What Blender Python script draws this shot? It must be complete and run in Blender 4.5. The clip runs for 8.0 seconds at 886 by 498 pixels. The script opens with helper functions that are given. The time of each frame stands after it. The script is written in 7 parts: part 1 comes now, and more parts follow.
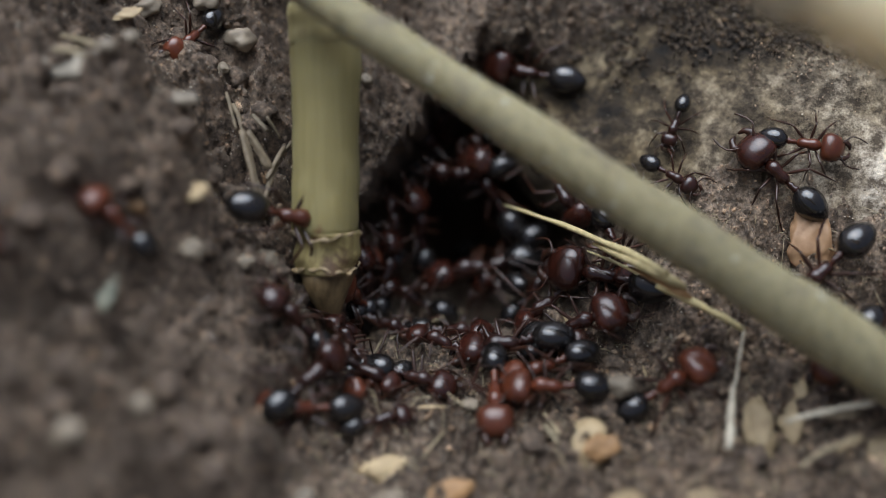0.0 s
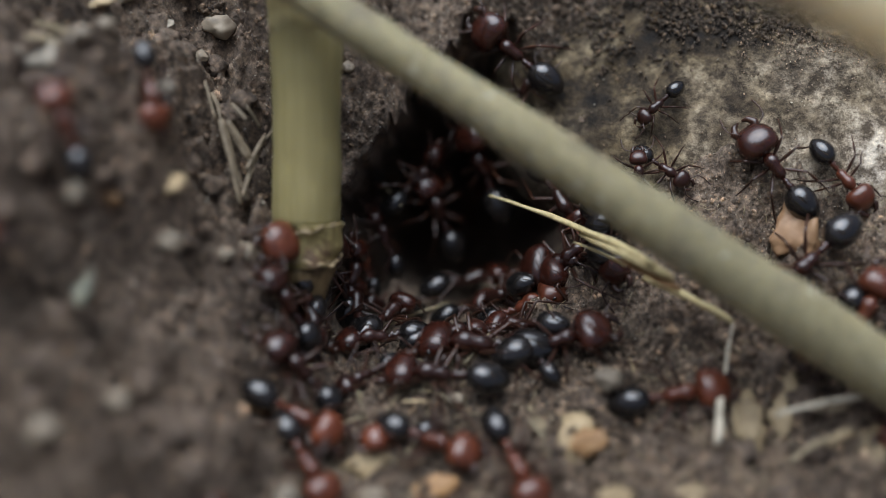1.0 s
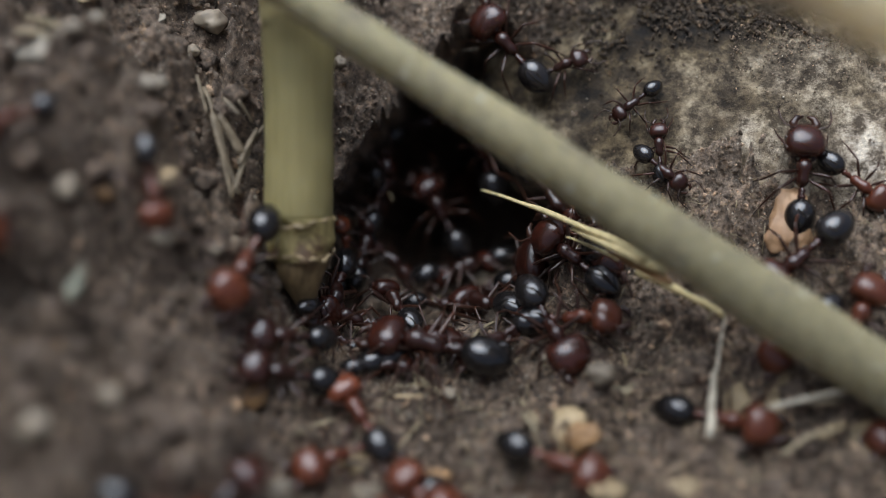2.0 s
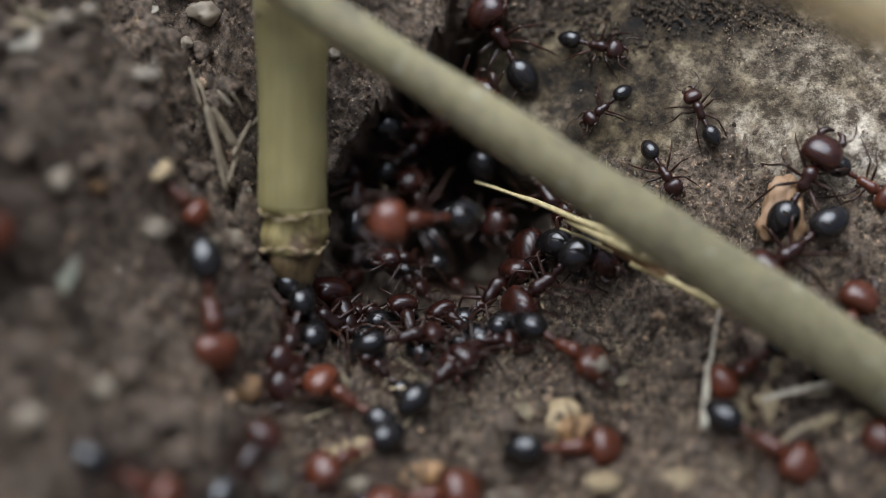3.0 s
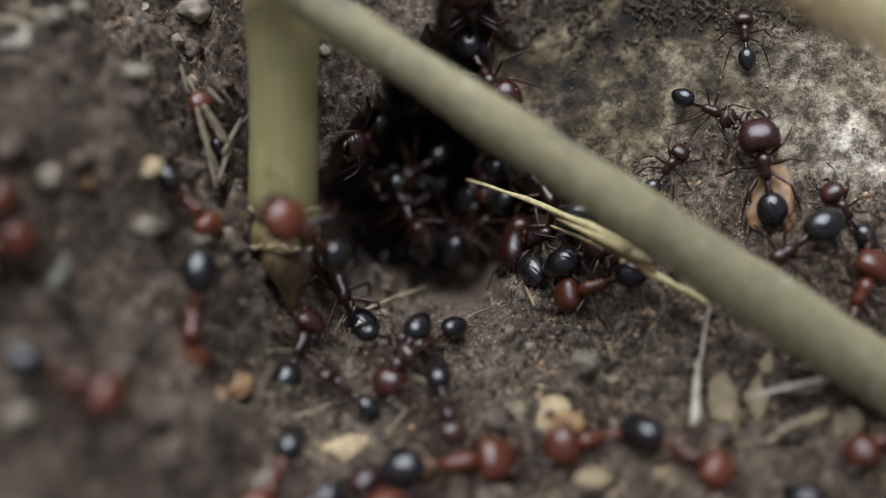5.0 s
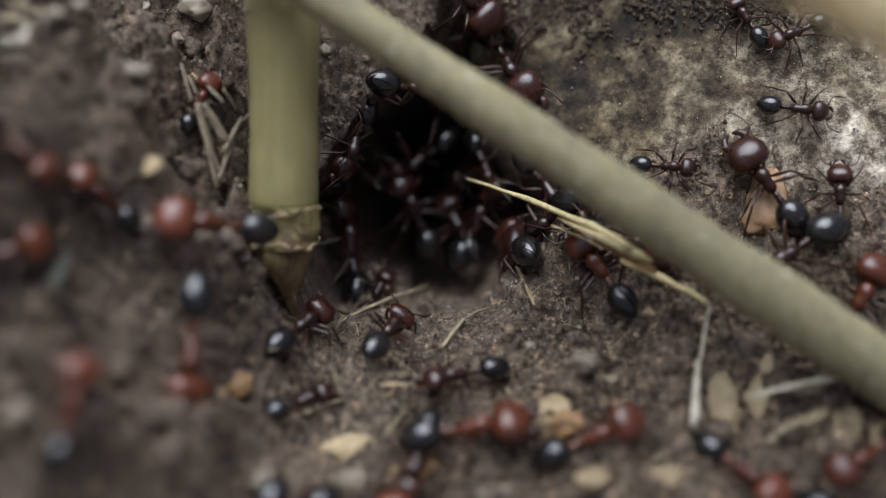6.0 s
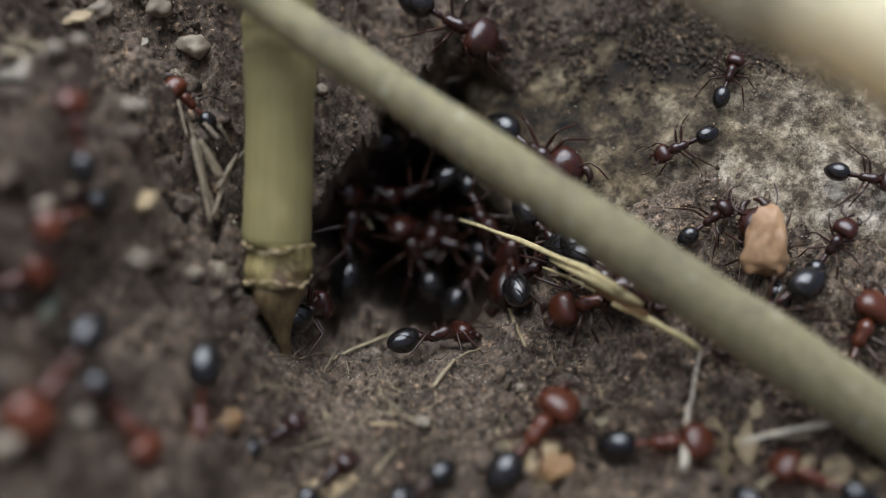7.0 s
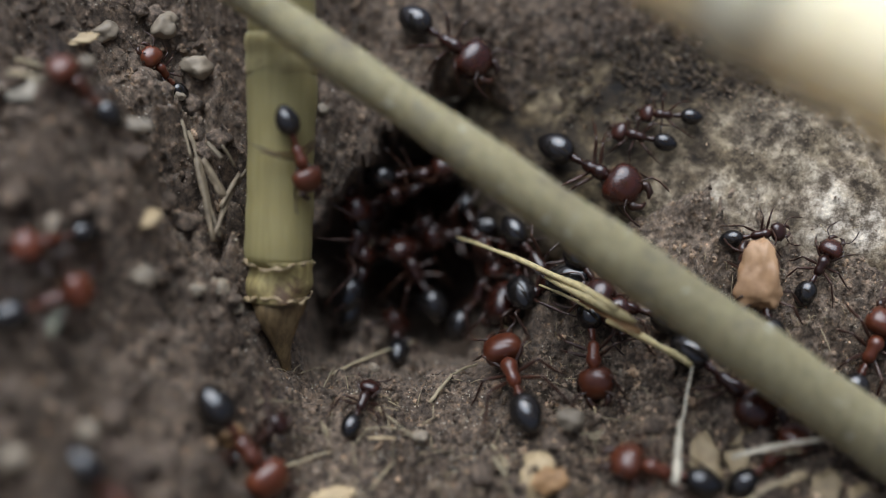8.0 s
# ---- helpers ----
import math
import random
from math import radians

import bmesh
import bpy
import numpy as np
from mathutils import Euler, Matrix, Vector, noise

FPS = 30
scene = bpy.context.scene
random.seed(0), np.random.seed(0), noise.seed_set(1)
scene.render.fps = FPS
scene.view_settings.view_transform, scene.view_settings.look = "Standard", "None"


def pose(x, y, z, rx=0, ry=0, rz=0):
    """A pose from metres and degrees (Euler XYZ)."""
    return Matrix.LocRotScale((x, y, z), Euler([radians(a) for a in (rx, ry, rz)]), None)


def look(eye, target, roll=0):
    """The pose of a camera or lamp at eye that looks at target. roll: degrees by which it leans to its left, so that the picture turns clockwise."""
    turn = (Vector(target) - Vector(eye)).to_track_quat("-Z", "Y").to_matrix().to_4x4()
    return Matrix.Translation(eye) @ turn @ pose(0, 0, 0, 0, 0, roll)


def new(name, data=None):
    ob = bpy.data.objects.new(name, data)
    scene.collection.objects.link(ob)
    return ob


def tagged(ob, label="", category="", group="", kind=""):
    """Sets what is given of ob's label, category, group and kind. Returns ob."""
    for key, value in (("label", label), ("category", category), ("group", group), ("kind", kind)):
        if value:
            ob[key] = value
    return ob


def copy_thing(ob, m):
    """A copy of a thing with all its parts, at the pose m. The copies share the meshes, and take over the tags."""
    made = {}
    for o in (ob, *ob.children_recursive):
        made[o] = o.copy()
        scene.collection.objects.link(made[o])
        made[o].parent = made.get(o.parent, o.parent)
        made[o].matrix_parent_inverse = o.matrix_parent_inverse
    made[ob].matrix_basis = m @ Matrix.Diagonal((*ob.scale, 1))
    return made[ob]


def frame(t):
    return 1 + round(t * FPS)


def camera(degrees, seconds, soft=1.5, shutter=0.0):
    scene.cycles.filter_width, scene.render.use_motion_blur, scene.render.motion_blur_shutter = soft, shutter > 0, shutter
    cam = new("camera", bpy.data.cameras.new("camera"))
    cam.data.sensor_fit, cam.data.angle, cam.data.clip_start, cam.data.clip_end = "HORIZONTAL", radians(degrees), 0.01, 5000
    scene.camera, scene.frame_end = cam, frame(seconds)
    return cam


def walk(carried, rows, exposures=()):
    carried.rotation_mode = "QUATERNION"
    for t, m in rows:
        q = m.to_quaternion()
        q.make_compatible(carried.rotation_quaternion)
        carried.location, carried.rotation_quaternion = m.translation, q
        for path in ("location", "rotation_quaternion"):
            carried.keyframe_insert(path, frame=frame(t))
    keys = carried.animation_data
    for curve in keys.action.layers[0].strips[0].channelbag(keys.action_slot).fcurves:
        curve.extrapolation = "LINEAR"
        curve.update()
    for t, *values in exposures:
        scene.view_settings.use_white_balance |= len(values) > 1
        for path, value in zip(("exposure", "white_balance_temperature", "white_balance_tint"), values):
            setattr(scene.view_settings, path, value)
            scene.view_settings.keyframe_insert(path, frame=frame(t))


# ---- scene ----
MM = 0.001
cam = camera(40.0, 8.0, 0.85, 0.4)
cam.data.dof.use_dof = True
cam.data.dof.focus_distance = 0.1078
cam.data.dof.aperture_fstop = 7.3
HOME = pose(0, -81.8 * MM, 73.6 * MM, 48, 0, 0)


def sway(x, y, z, tip, swing, lean):
    """A pose of the held camera, in millimetres and degrees from its place at rest."""
    turn = Matrix.Rotation(radians(swing), 4, "Y") @ Matrix.Rotation(radians(tip), 4, "X") @ Matrix.Rotation(radians(lean), 4, "Z")
    return HOME @ Matrix.Translation((x * MM, y * MM, z * MM)) @ turn


walk(cam, [
    (0.0, sway(-0.098, -0.311, 1.951, 1.298, 1.476, 0.373)),
    (0.5, sway(-0.066, -0.028, -0.014, 1.080, 1.072, 0.120)),
    (1.0, sway(0.020, -0.065, 0.020, 0.784, 0.809, 0.200)),
    (1.5, sway(-0.002, -0.068, 0.004, 0.666, 0.609, 0.200)),
    (3.0, sway(-0.120, -0.100, -0.050, 0.180, 0.100, 0.020)),
    (3.5, sway(-0.100, -0.027, -0.034, 0.040, 0.040, 0.029)),
    (4.0, sway(0, 0, 0, 0, 0, 0)),
    (4.5, sway(0.043, -0.138, -0.006, 0.090, -0.196, -0.010)),
    (6.0, sway(0.100, -0.145, 0.018, 0.044, -0.200, 0.147)),
    (6.5, sway(0.037, -0.400, 0.276, 1.184, -0.080, 1.196)),
    (7.0, sway(0.104, -0.471, 0.208, 2.112, -0.532, 1.156)),
    (7.5, sway(0.100, -0.400, 0.250, 2.700, -0.660, 1.080)),
    (8.0, sway(0.234, 0.000, 2.384, 2.640, -0.540, 1.340)),
])

# ---- daylight: a veiled sky over a shaded spot ----
world = bpy.data.worlds.new("sky")
scene.world = world
world.use_nodes = True
wn = world.node_tree.nodes
sky = wn.new("ShaderNodeTexSky")
sky.sky_type = "NISHITA"
sky.sun_disc = False
sky.air_density, sky.dust_density, sky.ozone_density = 0.7, 7.0, 0.3
sky.sun_elevation, sky.sun_rotation = radians(80), radians(-50)
world.node_tree.links.new(sky.outputs[0], wn["Background"].inputs[0])
wn["Background"].inputs[1].default_value = 0.07
sun = new("sun", bpy.data.lights.new("sun", "SUN"))
sun.data.energy, sun.data.angle, sun.data.color = 2.7, radians(62), (0.82, 0.97, 1.16)
sun.matrix_world = look((-0.12, 0.08, 0.98), (0, 0, 0))
scene.view_settings.exposure = 0.55


# ---- materials ----
def material(name, rough=0.6, metal=0.0, spec=0.5, coat=0.0):
    m = bpy.data.materials.new(name)
    m.use_nodes = True
    b = m.node_tree.nodes["Principled BSDF"]
    b.inputs["Roughness"].default_value = rough
    b.inputs["Metallic"].default_value = metal
    b.inputs["Specular IOR Level"].default_value = spec
    b.inputs["Coat Weight"].default_value = coat
    b.inputs["Coat Roughness"].default_value = 0.12
    return m, m.node_tree.nodes, m.node_tree.links, b


def noise_node(n, l, scale, detail=4, rough=0.6, space="Object", stretch=None):
    co = n.new("ShaderNodeTexCoord")
    t = n.new("ShaderNodeTexNoise")
    t.inputs["Scale"].default_value, t.inputs["Detail"].default_value, t.inputs["Roughness"].default_value = scale, detail, rough
    if stretch:
        mp = n.new("ShaderNodeMapping")
        mp.inputs["Scale"].default_value = stretch
        l.new(co.outputs[space], mp.inputs[0])
        l.new(mp.outputs[0], t.inputs[0])
    else:
        l.new(co.outputs[space], t.inputs[0])
    return t


def warm(c):
    """Earthy base colours, which the bluish daylight cools."""
    return c[0] * 1.085, c[1], c[2] * 0.835


def ramp(n, l, src, stops):
    r = n.new("ShaderNodeValToRGB")
    while len(r.color_ramp.elements) < len(stops):
        r.color_ramp.elements.new(0.5)
    for e, (p, c) in zip(r.color_ramp.elements, stops):
        e.position, e.color = p, (*c, 1)
    l.new(src, r.inputs[0])
    return r


def mixed(n, l, a, b, fac, mode="MIX"):
    m = n.new("ShaderNodeMix")
    m.data_type, m.blend_type = "RGBA", mode
    for sock, v in ((m.inputs[6], a), (m.inputs[7], b), (m.inputs[0], fac)):
        if isinstance(v, bpy.types.NodeSocket):
            l.new(v, sock)
        elif isinstance(v, (int, float)):
            sock.default_value = v
        else:
            sock.default_value = (*v, 1)
    return m.outputs[2]


def bump(n, l, b, src, strength, dist):
    k = n.new("ShaderNodeBump")
    k.inputs["Strength"].default_value, k.inputs["Distance"].default_value = strength, dist
    l.new(src, k.inputs["Height"])
    l.new(k.outputs[0], b.inputs["Normal"])
    return k


def soil_material(name, dark, mid, pale, islands=False):
    """Moist crumbly earth: patches, grains of different minerals, and a damp sheen on some of them."""
    m, n, l, b = material(name, 0.7, spec=0.35)
    big = noise_node(n, l, 90, 4)
    fine = noise_node(n, l, 1300, 6, 0.75)
    base = ramp(n, l, big.outputs[0], [(0.32, warm(dark)), (0.52, warm(mid)), (0.72, warm(pale))]).outputs[0]
    grain = ramp(n, l, fine.outputs[0], [(0.38, (0.36, 0.35, 0.34)), (0.5, (0.98, 0.98, 0.98)), (0.58, (1.5, 1.46, 1.4)), (0.66, (2.3, 2.2, 2.05))]).outputs[0]
    col = mixed(n, l, base, grain, 1.0, "MULTIPLY")
    if islands:
        g = n.new("ShaderNodeNewGeometry")
        tone = ramp(n, l, g.outputs["Random Per Island"], [(0.0, (0.66, 0.64, 0.62)), (0.6, (1.05, 1.03, 1.0)), (0.93, (1.35, 1.3, 1.2)), (0.97, (2.4, 2.2, 1.9)), (1.0, (3.0, 2.9, 2.7))])
        col = mixed(n, l, col, tone.outputs[0], 1.0, "MULTIPLY")
        l.new(ramp(n, l, g.outputs["Random Per Island"], [(0.0, (0.85,) * 3), (0.82, (0.6,) * 3), (0.9, (0.22,) * 3), (1.0, (0.12,) * 3)]).outputs[0], b.inputs["Roughness"])
    else:
        wet = noise_node(n, l, 420, 3)
        l.new(ramp(n, l, wet.outputs[0], [(0.3, (0.85,) * 3), (0.56, (0.7,) * 3), (0.68, (0.25,) * 3)]).outputs[0], b.inputs["Roughness"])
    l.new(col, b.inputs["Base Color"])
    bump(n, l, b, noise_node(n, l, 1500, 6, 0.75).outputs[0], 1.0, 0.0006)
    return m


SOIL = soil_material("soil", (0.090, 0.071, 0.062), (0.162, 0.130, 0.114), (0.235, 0.194, 0.172))
CRUMB = soil_material("soil_crumb", (0.110, 0.087, 0.076), (0.178, 0.143, 0.126), (0.250, 0.207, 0.184), True)
HUMUS = soil_material("humus", (0.050, 0.040, 0.033), (0.105, 0.086, 0.074), (0.185, 0.157, 0.138), True)
PALE_CRUMB = soil_material("pale_crumb", (0.155, 0.126, 0.112), (0.250, 0.206, 0.184), (0.35, 0.294, 0.262), True)


def stone_material():
    """Pale limestone, mottled and pitted, with brown algae stains, painted shade beside the burrow, and chalky patches.
    """
    m, n, l, b = material("stone", 0.75, spec=0.3)
    blot, mott, pit, wide = noise_node(n, l, 230, 8, 0.68), noise_node(n, l, 560, 8, 0.8), noise_node(n, l, 1500, 4, 0.7), noise_node(n, l, 38, 3)
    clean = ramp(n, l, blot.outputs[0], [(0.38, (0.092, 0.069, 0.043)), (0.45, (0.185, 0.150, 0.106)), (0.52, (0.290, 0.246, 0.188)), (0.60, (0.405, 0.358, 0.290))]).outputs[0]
    # Brown stain colours, deepened with the burrow's shade, for the left and upper side.
    stained_shaded = ramp(n, l, blot.outputs[0], [(0.38, (0.014, 0.010, 0.007)), (0.46, (0.034, 0.025, 0.016)), (0.53, (0.068, 0.049, 0.026)), (0.60, (0.15, 0.122, 0.082))]).outputs[0]
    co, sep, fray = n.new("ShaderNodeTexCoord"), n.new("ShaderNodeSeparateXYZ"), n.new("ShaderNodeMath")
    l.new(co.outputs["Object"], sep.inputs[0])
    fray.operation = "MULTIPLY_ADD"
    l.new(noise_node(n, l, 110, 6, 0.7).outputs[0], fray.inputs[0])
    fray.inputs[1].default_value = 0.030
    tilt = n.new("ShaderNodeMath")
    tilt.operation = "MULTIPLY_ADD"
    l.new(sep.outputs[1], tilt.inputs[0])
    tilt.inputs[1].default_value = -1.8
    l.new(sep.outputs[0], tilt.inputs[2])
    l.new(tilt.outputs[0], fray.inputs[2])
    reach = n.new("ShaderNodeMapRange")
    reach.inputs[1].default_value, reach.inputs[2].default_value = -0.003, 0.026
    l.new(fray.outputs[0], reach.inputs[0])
    base = mixed(n, l, stained_shaded, clean, reach.outputs[0])
    chalk = ramp(n, l, wide.outputs[0], [(0.36, (0.62, 0.56, 0.42)), (0.48, (0.98, 0.96, 0.92)), (0.60, (1.22, 1.23, 1.25))]).outputs[0]
    speck = ramp(n, l, mott.outputs[0], [(0.42, (0.24, 0.21, 0.18)), (0.5, (0.88, 0.85, 0.82)), (0.57, (1.5, 1.5, 1.48)), (0.64, (2.0, 2.0, 1.95))]).outputs[0]
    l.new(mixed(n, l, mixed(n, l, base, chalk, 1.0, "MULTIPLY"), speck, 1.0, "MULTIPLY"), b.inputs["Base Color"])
    k = bump(n, l, b, mott.outputs[0], 0.6, 0.0005)
    fine = n.new("ShaderNodeBump")
    fine.inputs["Strength"].default_value, fine.inputs["Distance"].default_value = 0.6, 0.0003
    l.new(pit.outputs[0], fine.inputs["Height"])
    l.new(k.outputs[0], fine.inputs["Normal"])
    l.new(fine.outputs[0], b.inputs["Normal"])
    return m


STONE = stone_material()


def stem_material(name, pale, green, brown, glow=0.15, deep=1.0, spots=0.60, flecks=None):
    m, n, l, b = material(name, 0.62, spec=0.25)
    fib = noise_node(n, l, 300, 4, 0.6, stretch=(6, 6, 0.35))
    blot = noise_node(n, l, 230, 6, 0.7)
    base = ramp(n, l, fib.outputs[0], [(0.38, warm(green)), (0.58, warm(pale))]).outputs[0]
    blots = ramp(n, l, blot.outputs[0], [(spots, (0, 0, 0)), (spots + 0.12, (1, 1, 1))]).outputs[0]
    col = mixed(n, l, base, brown, blots)
    if flecks:
        dots = noise_node(n, l, 700, 3, 0.55)
        col = mixed(n, l, col, flecks, ramp(n, l, dots.outputs[0], [(0.66, (0, 0, 0)), (0.72, (0.8, 0.8, 0.8))]).outputs[0])
    l.new(col, b.inputs["Base Color"])
    b.inputs["Subsurface Weight"].default_value = glow
    b.inputs["Subsurface Scale"].default_value = 1.0
    b.inputs["Subsurface Radius"].default_value = (0.0012 * deep, 0.0011 * deep, 0.0008 * deep)
    bump(n, l, b, fib.outputs[0], 0.25, 0.0002)
    return m


GREEN_STEM = stem_material("green_stem", (0.260, 0.239, 0.130), (0.230, 0.212, 0.112), (0.195, 0.153, 0.086), 0.55, 2.2)
JOINT_SKIN = stem_material("joint_skin", (0.35, 0.325, 0.19), (0.29, 0.27, 0.15), (0.24, 0.19, 0.10), 0.5, 2.0)
DRY_STEM = stem_material("dry_stem", (0.262, 0.252, 0.178), (0.196, 0.188, 0.130), (0.165, 0.142, 0.098), 0.7, 4.0, spots=0.54, flecks=(0.56, 0.55, 0.47))
PALE_STEM = stem_material("pale_stem", (0.66, 0.63, 0.52), (0.62, 0.59, 0.48), (0.56, 0.50, 0.38), 1.0, 14.0)
PALE_STEM.node_tree.nodes["Principled BSDF"].inputs["Subsurface Radius"].default_value = (0.010, 0.0095, 0.0088)
ROOT_SKIN = stem_material("root_skin", (0.17, 0.125, 0.072), (0.10, 0.072, 0.042), (0.045, 0.030, 0.019))
NODE_SKIN = stem_material("node_skin", (0.28, 0.245, 0.125), (0.19, 0.160, 0.080), (0.085, 0.050, 0.028), spots=0.50)


def plain(name, low, high, rough, spec=0.5, coat=0.0, scale=700, relief=0.25):
    m, n, l, b = material(name, rough, spec=spec, coat=coat)
    t = noise_node(n, l, scale, 4)
    info = n.new("ShaderNodeObjectInfo")
    tone = ramp(n, l, info.outputs["Random"], [(0, (0.72,) * 3), (1, (1.25,) * 3)]).outputs[0]
    l.new(mixed(n, l, ramp(n, l, t.outputs[0], [(0.3, warm(low)), (0.7, warm(high))]).outputs[0], tone, 1.0, "MULTIPLY"), b.inputs["Base Color"])
    if relief:
        bump(n, l, b, t.outputs[0], relief, 0.0001)
    return m


ANT_RED = plain("ant_red", (0.017, 0.0054, 0.0040), (0.041, 0.0108, 0.0070), 0.27, coat=0.25, relief=0.12)
ANT_RUST = plain("ant_rust", (0.062, 0.0165, 0.0090), (0.108, 0.0300, 0.0140), 0.30, coat=0.2, relief=0.12)
ANT_BROWN = plain("ant_brown", (0.016, 0.0056, 0.0045), (0.034, 0.0098, 0.0066), 0.30, coat=0.2, relief=0.12)
ANT_BLACK = plain("ant_black", (0.005, 0.005, 0.006), (0.011, 0.010, 0.011), 0.17, spec=0.5, coat=0.5, relief=0.02)
ANT_LIMB = plain("ant_limb", (0.018, 0.009, 0.007), (0.045, 0.017, 0.010), 0.3)
STRAW = plain("straw", (0.17, 0.145, 0.10), (0.34, 0.30, 0.22), 0.6, scale=900)
WEATHERED = plain("weathered_straw", (0.105, 0.086, 0.064), (0.215, 0.182, 0.140), 0.65, scale=900)
BLEACHED = plain("bleached_fibre", (0.20, 0.185, 0.165), (0.36, 0.34, 0.31), 0.6)
HUSK = plain("husk", (0.22, 0.17, 0.105), (0.40, 0.33, 0.225), 0.65, scale=500, relief=0.5)
SEED = plain("seed", (0.19, 0.115, 0.068), (0.33, 0.215, 0.135), 0.55, scale=450, relief=0.5)
AMBER = plain("dry_leaf", (0.17, 0.095, 0.04), (0.29, 0.175, 0.085), 0.6)
PEBBLE = plain("pebble", (0.14, 0.12, 0.10), (0.28, 0.25, 0.215), 0.6, scale=350, relief=0.6)
GREY_CHIP = plain("grey_chip", (0.14, 0.155, 0.135), (0.22, 0.24, 0.21), 0.55)
DRY_PALE = stem_material("dry_pale", (0.48, 0.43, 0.27), (0.36, 0.32, 0.19), (0.30, 0.20, 0.10))
FIBRE = plain("fibre", (0.42, 0.40, 0.36), (0.62, 0.60, 0.55), 0.55)
GRAIN = plain("mineral_grain", (0.35, 0.33, 0.30), (0.6, 0.58, 0.54), 0.10, spec=0.8, coat=0.5, relief=0)


# ---- building helpers ----
def mesh_from(name, verts, faces, mat, smooth=True):
    me = bpy.data.meshes.new(name)
    me.from_pydata([(x * MM, y * MM, z * MM) for x, y, z in verts], [], faces)
    me.materials.append(mat)
    if smooth:
        me.polygons.foreach_set("use_smooth", [True] * len(me.polygons))
    me.update()
    return me


def thing(name, label, category, m=None, group="", kind=""):
    ob = tagged(new(name), label, category, group, kind)
    ob.empty_display_size = 0.002
    if m:
        ob.matrix_basis = m
    return ob


def part(name, me, parent=None, label="", at=None):
    ob = new(name, me)
    ob.parent = parent
    if at is not None:
        ob.matrix_basis = at
    if label:
        ob["label"] = label
    return ob


def smooth(a, b, v):
    k = min(1.0, max(0.0, (v - a) / (b - a)))
    return k * k * (3 - 2 * k)


def soft_ramp(v, w=3.0):
    return w * math.log1p(math.exp(max(-30.0, min(30.0, v / w)))) if v < 30 * w else v


def rough(x, y, scale, seed=0.0):
    return noise.noise((x / scale, y / scale, seed))


def base_height(x, y):
    """The lie of the land, in millimetres."""
    back = 0.68 * soft_ramp(y + 9, 2.5)
    back = min(back, 25.0)
    left = soft_ramp(-x - 12.5, 1.6)
    left = left if left < 24 else 24 + 4 * (1 - math.exp(-(left - 24) / 40))
    rise = 0.78 + 0.14 * smooth(-30, -5, y)
    mound = left * rise * (1 - 0.28 * smooth(-4, 12, y))
    shelf = 1.6 * smooth(15, 22, x) * (1 - smooth(-5, 3, y)) * smooth(-22, -8, y)
    front = -2.6 + 1.2 * smooth(8, 26, x) - 0.06 * max(0.0, min(20.0, -14 - y))
    dip = -2.2 * math.exp(-((x - 0.5) / 8) ** 2 - ((y + 4) / 6) ** 2)
    cliff = 2.6 * smooth(13.2, 15.2, -x) * smooth(-19, -15, y) * (1 - smooth(-4, 0, y))
    hollow = -4.4 * math.exp(-((x + 10) / 3.2) ** 2 - ((y + 5.5) / 4) ** 2)
    bed = -3.4 * smooth(4.0, 7.0, y - 0.12 * (x - 17)) * (1 - smooth(16.0, 18.5, y)) * smooth(5, 10, x)
    h = front + back + mound + shelf + dip + cliff + hollow + bed
    h += heap(x, y, -30.5, -4.5, 9.5, 8.5) * (22.3 - 0.30 * (x + 30.5) - h)
    return h + heap(x, y, -25.0, -23.0, 11.5, 9.5) * (9.4 - 0.42 * (x + 25.0) - h)


def heap(x, y, cx, cy, wide, deep):
    """How far a spot belongs to a flat-topped heap of earth with a ragged, steep edge."""
    r = math.hypot((x - cx) / wide, (y - cy) / deep)
    return 0.85 * (1 - smooth(0.70, 1.0, r + 0.22 * rough(x, y, 5.0, 21.0))) if r < 1.4 else 0.0


def burrow(x, y):
    """How deep the burrow has sunk at this spot, 0 outside its rim."""
    u, v = x - 0.4, y - 2.6
    a, b = u * 0.93 + v * 0.36, v * 0.93 - u * 0.36
    r = math.hypot(a / 15.5, b / (16.0 if b > 0 else 11.0)) + 0.16 * rough(x, y, 4.0, 7.0) + 0.06 * rough(x, y, 1.3, 3.0)
    lip = y - 5.6 - 1.14 * (x + 9.8) + 2.4 * rough(x, y, 2.5, 17.0) + 0.8 * rough(x, y, 1.0, 18.0)
    r += 0.75 * smooth(-2.5, 1.5, lip) * smooth(-3, 2, -x)
    return 27.0 * (1 - smooth(0.28, 1.0, r)) ** 1.2


def domes(x, y, size, seed):
    """Rounded clods of about that size, packed side by side with creases between them."""
    d = noise.voronoi((x / size, y / size, seed))[0][0]
    return size * 0.62 * math.sqrt(max(0.0, 0.62 - d * d))


def puffs(x, y, size, seed):
    """Swellings of about that size with creases between them, of uneven outline."""
    return size * (abs(noise.noise((x / size, y / size, seed))) - 0.22)


